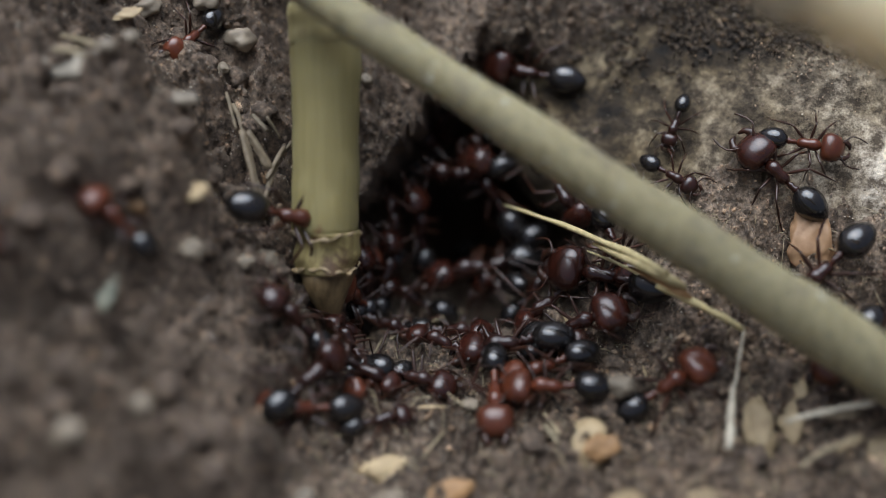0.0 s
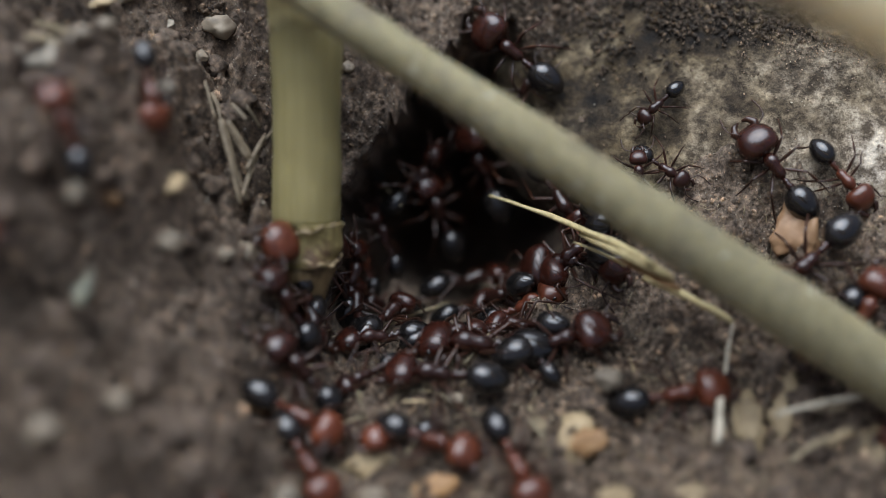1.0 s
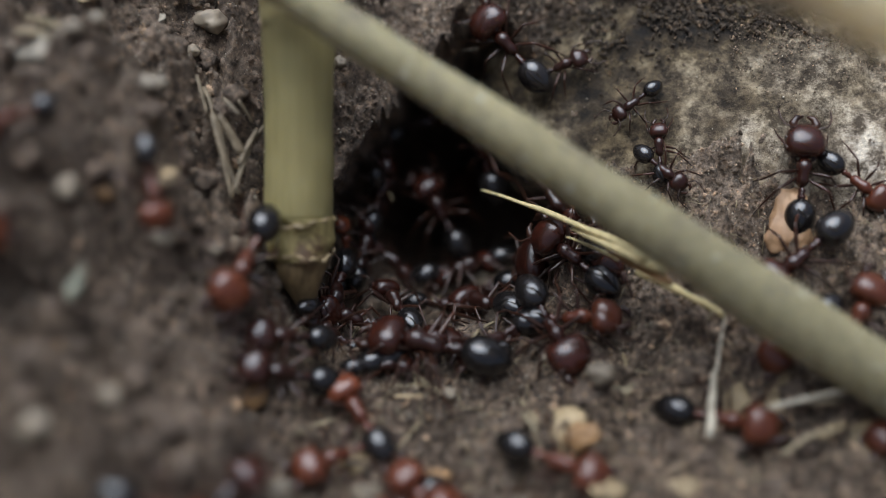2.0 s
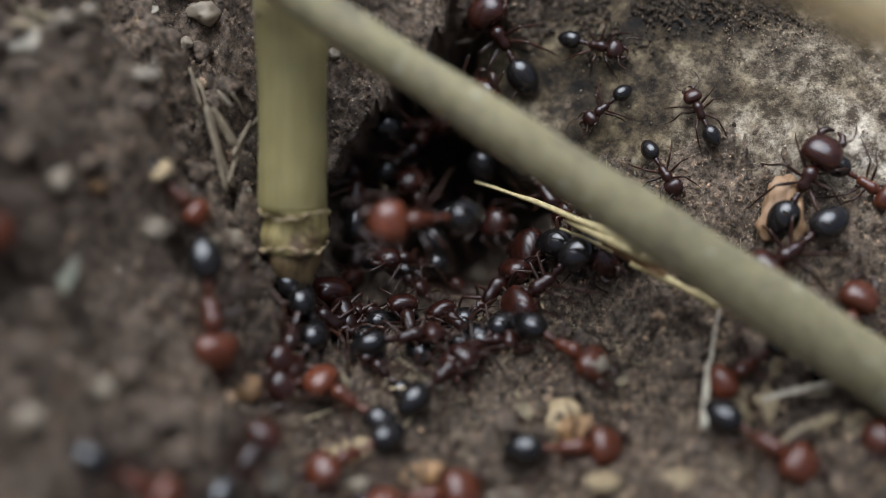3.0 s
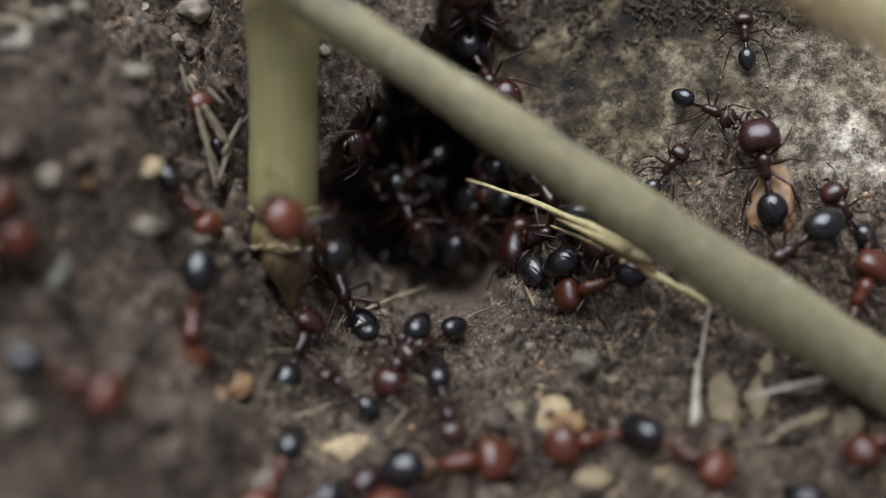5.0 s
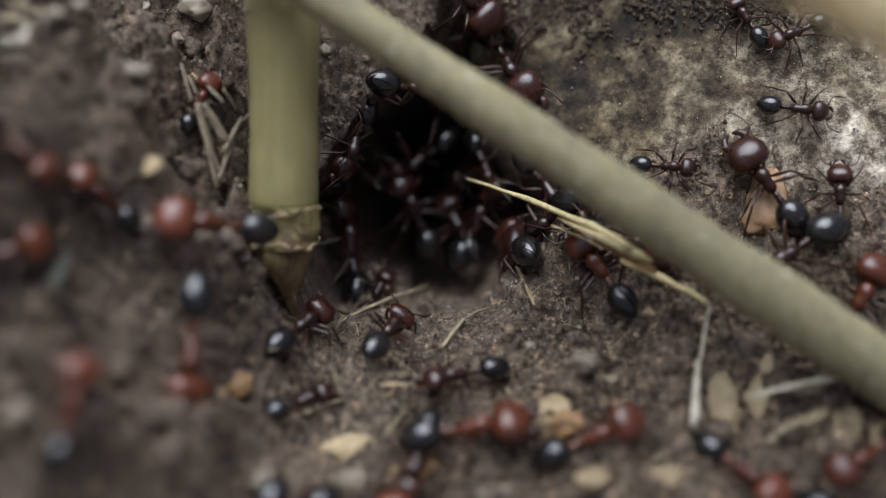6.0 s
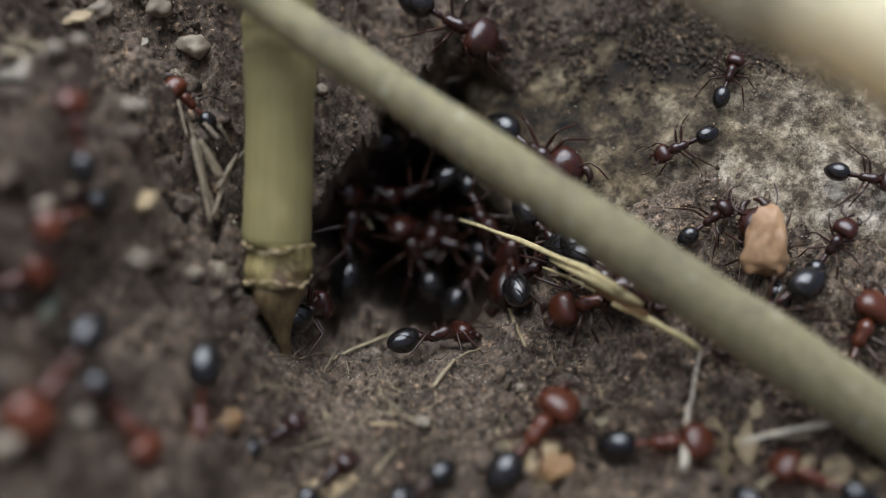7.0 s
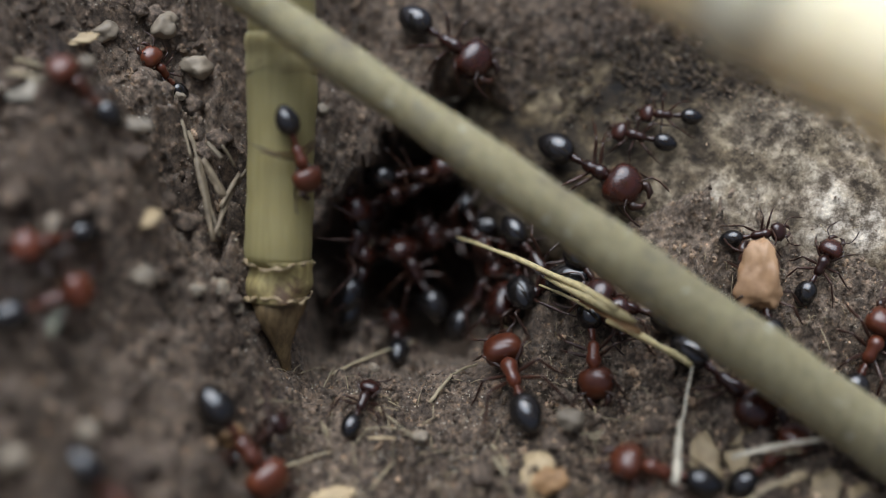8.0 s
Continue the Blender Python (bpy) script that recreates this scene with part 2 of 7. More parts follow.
def lumps(x, y):
    """Clods and crumbs, in patches looser or more trodden."""
    wx, wy = x + 0.6 * rough(x, y, 1.9, 11.0), y + 0.6 * rough(x, y, 1.9, 12.0)
    loose = 0.45 + 0.75 * smooth(-0.25, 0.3, rough(x, y, 8.0, 9.0))
    mound = smooth(10, 17, -x)
    h = 1.9 * rough(x, y, 7.0, 1.0) + 0.8 * rough(x, y, 3.1, 2.0)
    h += mound * 1.15 * puffs(wx, wy, 5.2, 4.0) + (0.75 * loose + 0.55 * mound) * puffs(wx, wy, 2.6, 5.0)
    h += (1.7 * loose + 0.4 * mound) * puffs(wx, wy, 1.35, 6.0) + 1.9 * loose * puffs(wx, wy, 0.75, 7.0) + 0.8 * puffs(x, y, 0.42, 13.0)
    return h + (domes(wx, wy, 0.62, 8.0) - 0.25) * 0.7 * loose


def ground_point(x, y):
    far = 1 - smooth(60, 120, math.hypot(x, y))
    g = burrow(x, y) * far
    calm = 1 - 0.45 * math.exp(-((x - 1) / 9) ** 2 - ((y + 9) / 6) ** 2)
    z = base_height(x, y) if far > 0 else base_height(x, y)
    return (x, y + 1.15 * g, z - g + lumps(x, y) * calm * (0.25 + 0.75 * far))


def spread(lo, hi, step, reach):
    """Grid lines: close together between lo and hi, then ever wider apart out to reach."""
    v = list(np.arange(lo, hi, step))
    gap, a, b = step, lo, v[-1]
    left, right = [], []
    while b < reach or a > -reach:
        gap *= 1.35
        a, b = a - gap, b + gap
        left.append(a)
        right.append(b)
    return left[::-1] + v + right


def build_ground():
    xs, ys = spread(-42, 45, 0.19, 40000), spread(-38, 34, 0.19, 40000)
    verts = [ground_point(x, y) for y in ys for x in xs]
    w = len(xs)
    faces = [(j * w + i, j * w + i + 1, (j + 1) * w + i + 1, (j + 1) * w + i) for j in range(len(ys) - 1) for i in range(w - 1)]
    return tagged(new("ground", mesh_from("ground", verts, faces, SOIL)), "dark brown crumbly soil around a burrow", "soil", kind="structure")


def surface(x, y, size=0.4):
    """The ground's place and upright direction at a spot outside the burrow."""
    p, q, r = (Vector(ground_point(*c)) for c in ((x, y), (x + size, y), (x, y + size)))
    return p, (q - p).cross(r - p).normalized()


def build_stone():
    """A pale boulder sunk in the bank, whose rounded flank makes one side of the burrow."""
    nu, nv = 150, 90
    verts, faces = [], []
    for j in range(nv + 1):
        v = math.pi * (j / nv - 0.5)
        for i in range(nu):
            u = 2 * math.pi * i / nu
            cx, cy, cz = math.cos(u) * math.cos(v), math.sin(u) * math.cos(v), math.sin(v)
            k = (abs(cx) ** 3.2 + abs(cy) ** 3.2 + abs(cz) ** 3.2) ** (-1 / 3.2)
            p = Vector((cx * k * 34, cy * k * 17, cz * k * 8.0))
            d = 1.1 * noise.noise(p / 9) + 0.5 * noise.noise(p / 3.5) + 0.22 * noise.noise(p / 1.2)
            p += p.normalized() * d
            verts.append(p)
    for j in range(nv):
        for i in range(nu):
            faces.append((j * nu + i, j * nu + (i + 1) % nu, (j + 1) * nu + (i + 1) % nu, (j + 1) * nu + i))
    m = pose(37 * MM, 15.5 * MM, 8.0 * MM, 34, -2, -10)
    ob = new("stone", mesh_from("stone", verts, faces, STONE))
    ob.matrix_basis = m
    return tagged(ob, "pale weathered limestone with brown stains and painted burrow shade, half sunk in soil", "stone")


ground = build_ground()
stone = build_stone()


# ---- stems ----
def tube(path, radii, sides=20, wobble=0.0, seed=0.0, flat=1.0):
    """A round body along a path, in millimetres, closed at both ends."""
    pts = [Vector(p) for p in path]
    verts, faces = [], []
    side = None
    for k, p in enumerate(pts):
        along = (pts[min(k + 1, len(pts) - 1)] - pts[max(k - 1, 0)]).normalized()
        if side is None:
            side = along.cross(Vector((0.13, 0.31, 1)) if abs(along.z) < 0.9 else Vector((0, 1, 0.1))).normalized()
        side = (side - along * side.dot(along)).normalized()
        up = along.cross(side)
        for i in range(sides):
            a = 2 * math.pi * i / sides
            w = side * math.cos(a) + up * math.sin(a) * flat
            q = p + w * radii[k]
            verts.append(q + w * wobble * radii[k] * noise.noise((q.x * 0.5, q.y * 0.5, q.z * 0.5 + seed)))
    n = len(pts)
    for k in range(n - 1):
        for i in range(sides):
            j = (i + 1) % sides
            faces.append((k * sides + i, k * sides + j, (k + 1) * sides + j, (k + 1) * sides + i))
    verts += [pts[0], pts[-1]]
    for i in range(sides):
        j = (i + 1) % sides
        faces.append((len(verts) - 2, j, i))
        faces.append((len(verts) - 1, (n - 1) * sides + i, (n - 1) * sides + j))
    return verts, faces


def between(a, b, n, sag=0.0):
    a, b = Vector(a), Vector(b)
    return [a.lerp(b, k / n) + Vector((0, 0, -sag * math.sin(math.pi * k / n))) for k in range(n + 1)]


def upright_stem():
    st = thing("weed", "upright green weed stem with a brown scarred node", "stem", pose(-13.0 * MM, -4.9 * MM, 4.2 * MM, -32.5, 0, 1.0))
    n = 60
    path = [(0.35 * math.sin(k * 0.06), 0.25 * math.sin(k * 0.08), 3.5 + k * 0.7) for k in range(n)]
    radii = [2.86 + 0.10 * smooth(4, 20, k) + 0.05 * math.sin(k * 0.35) for k in range(n)]
    part("internode", mesh_from("internode", *tube(path, radii, 36, 0.04), GREEN_STEM), st)
    part("node", mesh_from("node", *tube([(0, 0, z) for z in np.linspace(0.2, 3.8, 16)], [2.68 + 0.12 * smooth(0, 4, k) - 0.1 * smooth(5, 9, k) + 0.25 * smooth(11, 15, k) for k in range(16)], 40, 0.22, 3.0), NODE_SKIN), st, "brown scarred node")
    joint = [Vector(path[23]).lerp(Vector(path[28]), k / 9) for k in range(10)]
    part("joint", mesh_from("joint", *tube(joint, [2.97, 3.06, 3.13, 3.16, 3.12, 3.10, 3.14, 3.15, 3.08, 2.99], 36, 0.05, 6.0), JOINT_SKIN), st, "pale swollen upper joint")
    for z, r in ((0.6, 2.85), (3.5, 3.0)):
        ring = [(r * math.cos(a) * (1 + 0.04 * math.sin(5 * a)), r * math.sin(a), z + 0.25 * math.sin(3 * a + z) + 0.12 * math.sin(11 * a)) for a in np.linspace(0, 2 * math.pi, 60)]
        part("sheath_scar", mesh_from("sheath_scar", *tube(ring, [0.12 + 0.08 * math.sin(i * 1.7) + 0.05 * math.sin(i * 0.6) for i in range(60)], 6, 0.6), HUSK), st, "torn papery scar")
    part("root", mesh_from("root", *tube([(0, 0, 0.6), (0.05, 0, -0.4), (0.15, 0.1, -1.6), (0.3, 0.3, -3.0), (0.45, 0.6, -4.4), (0.6, 1.5, -6.4), (1.0, 4, -10)], [2.5, 2.25, 1.75, 1.15, 0.7, 0.5, 0.35], 24, 0.35, 9.0), ROOT_SKIN), st, "dark tapering root")
    return st


def hairs(path, radii, count, seed):
    rnd = random.Random(seed)
    verts, faces = [], []
    for _ in range(count):
        k = rnd.uniform(0, len(path) - 1.001)
        i, f = int(k), k % 1
        p, along = Vector(path[i]).lerp(Vector(path[i + 1]), f), (Vector(path[i + 1]) - Vector(path[i])).normalized()
        d = Vector((rnd.gauss(0, 1), rnd.gauss(0, 1), rnd.gauss(0, 1)))
        d = (d - along * d.dot(along)).normalized()
        root = p + d * radii[i] * 0.95
        tip = root + (d + along * rnd.uniform(-0.6, 0.6)) * rnd.uniform(0.2, 0.65)
        w = d.cross(along) * 0.022
        b = len(verts)
        verts += [root - w, root + w, root + along * 0.03, tip]
        faces += [(b, b + 1, b + 3), (b + 1, b + 2, b + 3), (b + 2, b, b + 3)]
    return verts, faces


STALK_FOOT = Vector((35.0, -18.0, 1.8))


def stalk_pose(sag, slip):
    """The slanting stalk, swung down by sag degrees round its foot and slid down its lean by slip millimetres."""
    p = (STALK_FOOT + slip * Vector((0, -0.669, -0.743))) * MM
    return Matrix.Translation(p) @ Matrix.Rotation(radians(sag), 4, Vector((0, -0.743, 0.669)))


def leaning_stem():
    st = thing("dry_stalk", "pale yellow-green hairy stalk leaning slantwise over the burrow", "stem", stalk_pose(0, 0))
    path = [p - STALK_FOOT for p in between((-20.2, 6.6, 32.1), (41.5, -21.4, -1.4), 70, -0.1)]
    radii = [1.58 + 0.95 * smooth(6, 66, k) + 0.08 * math.sin(k * 0.5) for k in range(71)]
    part("stalk", mesh_from("stalk", *tube(path, radii, 32, 0.05, 4.0), DRY_STEM), st)
    part("hair", mesh_from("hair", *hairs(path, radii, 5200, 5), BLEACHED, False), st, "short pale hairs")
    return st


def near_stem():
    st = thing("pale_stalk", "thick pale straw-coloured stalk standing close by", "stem", pose(0, 0, 0))
    path = between((11.0, -10.0, 42.5), (46.0, -36.8, 35.3), 24)
    part("stalk", mesh_from("stalk", *tube(path, [3.6 + 0.045 * k for k in range(25)], 28, 0.04, 2.0), PALE_STEM), st)
    part("joint", mesh_from("joint", *tube(between(path[5], path[7], 6), [3.87, 4.05, 4.18, 4.22, 4.15, 4.05, 3.95], 28, 0.05, 8.0), PALE_STEM), st, "swollen joint")
    return st


upright_stem()
STALK = leaning_stem()
near_stem()


# ---- loose crumbs of earth ----
def blob_verts(level):
    bm = bmesh.new()
    bmesh.ops.create_icosphere(bm, subdivisions=level, radius=1)
    v = np.array([p.co[:] for p in bm.verts])
    f = np.array([[q.index for q in p.verts] for p in bm.faces])
    bm.free()
    return v, f


def stone_top():
    """Heights of the stone's upper side on a grid of whole millimetres."""
    top = {}
    m = stone.matrix_basis
    for v in stone.data.vertices:
        p = m @ v.co / MM
        key = (round(p.x), round(p.y))
        if p.z > top.get(key, -99):
            top[key] = p.z
    for _ in range(2):
        gaps = {}
        for i, j in top:
            for key in ((i + 1, j), (i - 1, j), (i, j + 1), (i, j - 1)):
                if key not in top:
                    gaps.setdefault(key, []).append(top[i, j])
        top.update({key: sum(near) / len(near) for key, near in gaps.items() if len(near) > 1})
    return top


STONE_TOP = stone_top()


def stone_height(x, y):
    """The stone's upper side at a spot, far below where there is none."""
    i, j = math.floor(x), math.floor(y)
    u, v = x - i, y - j
    a, b, c, d = (STONE_TOP.get(key, -99) for key in ((i, j), (i + 1, j), (i, j + 1), (i + 1, j + 1)))
    if min(a, b, c, d) == -99:
        return STONE_TOP.get((round(x), round(y)), -99)
    return (a * (1 - u) + b * u) * (1 - v) + (c * (1 - u) + d * u) * v


def land(x, y):
    """The upper surface, earth or stone."""
    p = ground_point(x, y)
    return Vector((p[0], p[1], max(p[2], stone_height(p[0], p[1]))))


def on_stone(x, y):
    p = ground_point(x, y)
    return stone_height(p[0], p[1]) > p[2]


def scatter_crumbs(name, count, low, high, level, seed, label, spot, clear=0.0, keep=0.97, mat=CRUMB):
    rnd = np.random.RandomState(seed)
    v0, f0 = blob_verts(level)
    verts, faces = [], []
    done = 0
    while done < count:
        x, y = spot(rnd)
        if burrow(x, y) > (2 if high > 1 else 5):
            continue
        p = ground_point(x, y)
        top = stone_height(p[0], p[1])
        if y < 19 + clear and top > p[2] and rnd.rand() < keep:
            continue
        size = low * (high / low) ** (rnd.rand() ** 2.0)
        q = Euler(rnd.rand(3) * 6.3).to_matrix()
        lump = np.ones(len(v0))
        for reach, high in ((1.6, 0.16), (3.0, 0.13), (5.5, 0.07)):
            lump = lump + 2.0 * high * np.cos(v0 @ (rnd.randn(3) * reach) + rnd.rand() * 6.3)
        lump = lump + 0.09 * rnd.randn(len(v0))
        v = v0 * lump[:, None] * (size * (0.55 + 0.75 * rnd.rand(3)))
        v = v @ np.array(q).T + np.array((p[0], p[1], max(p[2], top) + size * 0.25))
        faces.append(f0 + done * len(v0))
        verts.append(v)
        done += 1
    return tagged(new(name, mesh_from(name, np.concatenate(verts).tolist(), np.concatenate(faces).tolist(), mat, level > 2)), label, "soil", kind="stuff")


def wide_spot(r):
    y = r.uniform(-35, 23)
    return r.uniform(-30 - 0.28 * (y + 35), 32 + 0.25 * (y + 35)), y


scatter_crumbs("soil_crumbs", 34000, 0.10, 0.38, 1, 3, "small crumbs of brown earth and mineral grains", wide_spot)
scatter_crumbs("soil_clods", 9500, 0.22, 0.80, 2, 4, "rounded crumbs and clods of brown earth", wide_spot, keep=1.1)
scatter_crumbs("large_clods", 600, 0.5, 1.25, 3, 14, "knobbly clods of brown earth", lambda r: wide_spot(r) if r.rand() < 0.5 else ((r.uniform(6, 38), r.uniform(-34, -9)) if r.rand() < 0.4 else (r.uniform(-40, -15), r.uniform(-34, 8))), keep=1.1)
scatter_crumbs("mineral_grains", 9000, 0.07, 0.19, 1, 15, "glinting mineral grains in the soil", wide_spot, mat=GRAIN)
scatter_crumbs("bank_crumbs", 5000, 0.12, 0.45, 1, 6, "fine grey crumbs on the bank below the stone", lambda r: (r.uniform(8, 42), r.uniform(-16, 5)))
scatter_crumbs("stone_crumbs", 3200, 0.20, 1.1, 2, 7, "dark earth lying on top of the stone", lambda r: (r.uniform(1, 38), 17.4 + 1.9 * r.randn()), keep=-1, mat=HUMUS)
scatter_crumbs("stone_grit", 1500, 0.08, 0.34, 1, 21, "pale grit and mineral grains on the stone", lambda r: (r.uniform(25, 44), 13.2 + 2.0 * r.randn()), keep=-1, mat=PALE_CRUMB)
# Paler crumbs and clods, over the right foreground only.
scatter_crumbs("strewn_crumbs", 13000, 0.22, 0.8, 1, 19, "pale crumbs strewn over the soil", lambda r: (r.uniform(8, 42), r.uniform(-34, -9)), mat=PALE_CRUMB)
scatter_crumbs("pale_clods", 1500, 0.22, 0.9, 2, 9, "pale clods and husk bits among the soil", lambda r: (r.uniform(6, 36), r.uniform(-36, -13)), mat=PALE_CRUMB)


def clod_mesh(seed):
    v, f = blob_verts(3)
    verts = []
    for q in v:
        q = Vector(q)
        w = 1 + 0.40 * noise.noise(q * 1.3 + Vector((seed, 0, 0))) + 0.28 * noise.noise(q * 3.1 + Vector((0, seed, 0))) + 0.14 * noise.noise(q * 7 + Vector((0, 0, seed)))
        verts.append((q.x * w, q.y * w, q.z * w * 0.75))
    return mesh_from("soil_clod", verts, f.tolist(), SOIL)


def lay_clods(count, seed):
    """Single clods of earth, each lying loose on the slope."""
    rnd = random.Random(seed)
    shapes = [clod_mesh(7.3 * k) for k in range(7)]
    while count:
        x, y = (rnd.uniform(-38, -15), rnd.uniform(-34, 16)) if rnd.random() < 0.6 else (rnd.uniform(4, 36), rnd.uniform(-32, -10))
        if burrow(x, y) > 0.5 or on_stone(x, y):
            continue
        p, size = land(x, y), rnd.uniform(0.6, 1.3)
        ob = new("soil_clod", shapes[count % 7])
        ob.matrix_basis = pose(p.x * MM, p.y * MM, (p.z + 0.08 * size) * MM, rnd.uniform(-25, 25), rnd.uniform(-25, 25), rnd.uniform(0, 360))
        ob.scale = (size,) * 3
        tagged(ob, "rounded clod of dark brown earth lying loose on the soil", "clod", "soil clods")
        count -= 1


lay_clods(120, 21)


def scatter_chaff(count, seed):
    """Hair-fine fibres and bits of straw trodden into the soil."""
    rnd = random.Random(seed)
    verts, faces = [], []
    while count:
        x, y = rnd.uniform(-14, 38), rnd.uniform(-26, 2)
        if burrow(x, y) > 2:
            continue
        a, reach, turn = land(x, y), rnd.uniform(0.5, 2.6), rnd.uniform(0, 6.3)
        b = land(x + reach * math.cos(turn), y + reach * math.sin(turn))
        r = rnd.uniform(0.02, 0.055)
        v, f = tube([a + Vector((0, 0, 0.15)), a.lerp(b, 0.5) + Vector((0, 0, 0.35)), b + Vector((0, 0, 0.2))], [r, r, r * 0.6], 5)
        faces += [[i + len(verts) for i in q] for q in f]
        verts += v
        count -= 1
    return tagged(new("chaff", mesh_from("chaff", verts, faces, STRAW)), "fine dry fibres and chaff on the soil", "chaff", kind="stuff")


scatter_chaff(380, 12)


# ---- ants ----
def loft(rows, sides=18, power=2.0):
    """A closed body along y from rows of (y, half width, half height, centre z)."""
    verts, faces = [], []
    for y, w, h, z in rows:
        for i in range(sides):
            a = 2 * math.pi * i / sides
            c, s = math.cos(a), math.sin(a)
            k = (abs(c) ** power + abs(s) ** power) ** (-1 / power)
            verts.append((w * c * k, y, z + h * s * k))
    n = len(rows)
    for k in range(n - 1):
        for i in range(sides):
            j = (i + 1) % sides
            faces.append((k * sides + i, (k + 1) * sides + i, (k + 1) * sides + j, k * sides + j))
    verts += [(0, rows[0][0], rows[0][3]), (0, rows[-1][0], rows[-1][3])]
    for i in range(sides):
        j = (i + 1) % sides
        faces.append((len(verts) - 2, i, j))
        faces.append((len(verts) - 1, (n - 1) * sides + j, (n - 1) * sides + i))
    return verts, faces


def egg(y0, y1, w, h, z0, z1, blunt=0.5, n=12):
    """Rows of an egg-shaped body whose widest place is at blunt of its length."""
    rows = []
    for k in range(n + 1):
        a = math.pi * (k + 0.25) / (n + 0.5)
        f = (1 - math.cos(a)) / 2
        g = f ** (math.log(0.5) / math.log(blunt))
        r = math.sqrt(max(0.0, 1 - (2 * g - 1) ** 2))
        rows.append((y0 + (y1 - y0) * f, w * r, h * r, z0 + (z1 - z0) * f))
    return rows


LEG_PATHS = {  # knee, ankle and toe from the hip, for the fore, middle and hind leg of one side
    "fore": ((1.15, 0.95, 0.75), (1.75, 1.9, -0.45), (2.0, 2.45, -1.0)),
    "mid": ((1.55, -0.15, 0.85), (2.45, -0.45, -0.4), (3.05, -0.55, -1.0)),
    "hind": ((1.35, -1.15, 0.85), (2.05, -2.35, -0.3), (2.45, -3.25, -1.0)),
}


def limb(points, radii, sides=7):
    return tube(points, radii, sides)


def leg_mesh(kind, side):
    knee, ankle, toe = [Vector((side * p[0], p[1], p[2])) for p in LEG_PATHS[kind]]
    hip = Vector((0, 0, 0))
    pts = [hip, hip.lerp(knee, 0.12), hip.lerp(knee, 0.45), hip.lerp(knee, 0.85), knee, knee.lerp(ankle, 0.15), knee.lerp(ankle, 0.6), ankle, ankle.lerp(toe, 0.4), toe]
    return mesh_from("leg", *limb(pts, [0.13, 0.10, 0.16, 0.11, 0.09, 0.085, 0.11, 0.075, 0.055, 0.04]), ANT_LIMB)


def antenna_mesh(side):
    pts = [(0, 0, 0), (side * 0.45, 0.25, 0.15), (side * 0.95, 0.55, 0.2), (side * 1.1, 0.75, 0.15), (side * 1.2, 1.3, -0.05), (side * 1.15, 1.9, -0.35), (side * 1.1, 2.2, -0.45)]
    return mesh_from("antenna", *limb(pts, [0.07, 0.055, 0.075, 0.065, 0.065, 0.08, 0.05], 6), ANT_LIMB)


def build_ant(label, head_mat, chest_mat, rear_mat, head=0.8, rear=1.0):
    """An ant that looks along +y, in millimetres; head is half the width of its head."""
    ant = thing("ant", label, "ant", group="ants")
    k = head / 0.8
    front = 1.35
    long = 1.75 * (0.55 + 0.45 * k)
    part("gaster", mesh_from("gaster", *loft(egg(-1.7 - 2.6 * rear, -1.7, 0.98 * rear, 0.94 * rear, 1.2, 1.5, 0.56, 18), 24), rear_mat), ant, "glossy black gaster")
    part("petiole", mesh_from("petiole", *loft([(-1.85, 0.2, 0.2, 1.45), (-1.6, 0.34, 0.4, 1.5), (-1.38, 0.22, 0.24, 1.35), (-1.15, 0.27, 0.42, 1.45), (-0.9, 0.17, 0.2, 1.3), (-0.65, 0.2, 0.22, 1.3)], 14), chest_mat), ant)
    part("thorax", mesh_from("thorax", *loft([(-0.85, 0.2, 0.2, 1.3), (-0.65, 0.42, 0.42, 1.35), (-0.25, 0.48, 0.5, 1.45), (0.05, 0.42, 0.46, 1.5), (0.35, 0.52, 0.55, 1.6), (0.75, 0.6, 0.6, 1.62), (1.1, 0.48, 0.48, 1.55), (1.38, 0.24, 0.26, 1.5), (1.5, 0.15, 0.16, 1.5)], 18), chest_mat), ant)
    rows = [(front + 0.0, 0.2 * k, 0.2 * k, 1.5), (front + 0.05 * k, 0.62 * k, 0.40 * k, 1.5), (front + 0.22 * k, 0.84 * k, 0.58 * k, 1.5), (front + 0.52 * k, 0.91 * k, 0.66 * k, 1.48), (front + 0.85 * k, 0.87 * k, 0.63 * k, 1.42), (front + 1.15 * k, 0.75 * k, 0.51 * k, 1.34), (front + 1.38 * k, 0.54 * k, 0.34 * k, 1.25), (front + 1.5 * k, 0.27 * k, 0.17 * k, 1.2)]
    hd = part("head", mesh_from("head", *loft(rows, 22, 2.5), head_mat), ant)
    for s in (-1, 1):
        part("mandible", mesh_from("mandible", *tube([(s * 0.42 * k, front + 1.25 * k, 1.2), (s * 0.52 * k, front + 1.52 * k, 1.12), (s * 0.36 * k, front + 1.78 * k, 1.05), (s * 0.08 * k, front + 1.86 * k, 1.02)], [0.2 * k, 0.2 * k, 0.15 * k, 0.05 * k], 9), ANT_LIMB), hd)
        part("eye", mesh_from("eye", *loft(egg(front + 0.66 * k, front + 0.92 * k, 0.12, 0.12, 1.62, 1.62, 0.5, 6), 8), ANT_BLACK), hd, at=pose(s * 0.84 * k * MM, 0, 0))
        part("antenna", antenna_mesh(s), ant, at=pose(s * 0.25 * k * MM, (front + 1.15 * k) * MM, (1.45 + 0.2 * k) * MM))
    for kind, y in (("fore", 0.95), ("mid", 0.35), ("hind", -0.15)):
        for s in (-1, 1):
            part("leg", leg_mesh(kind, s), ant, at=pose(s * 0.38 * MM, y * MM, 1.15 * MM))
    return ant


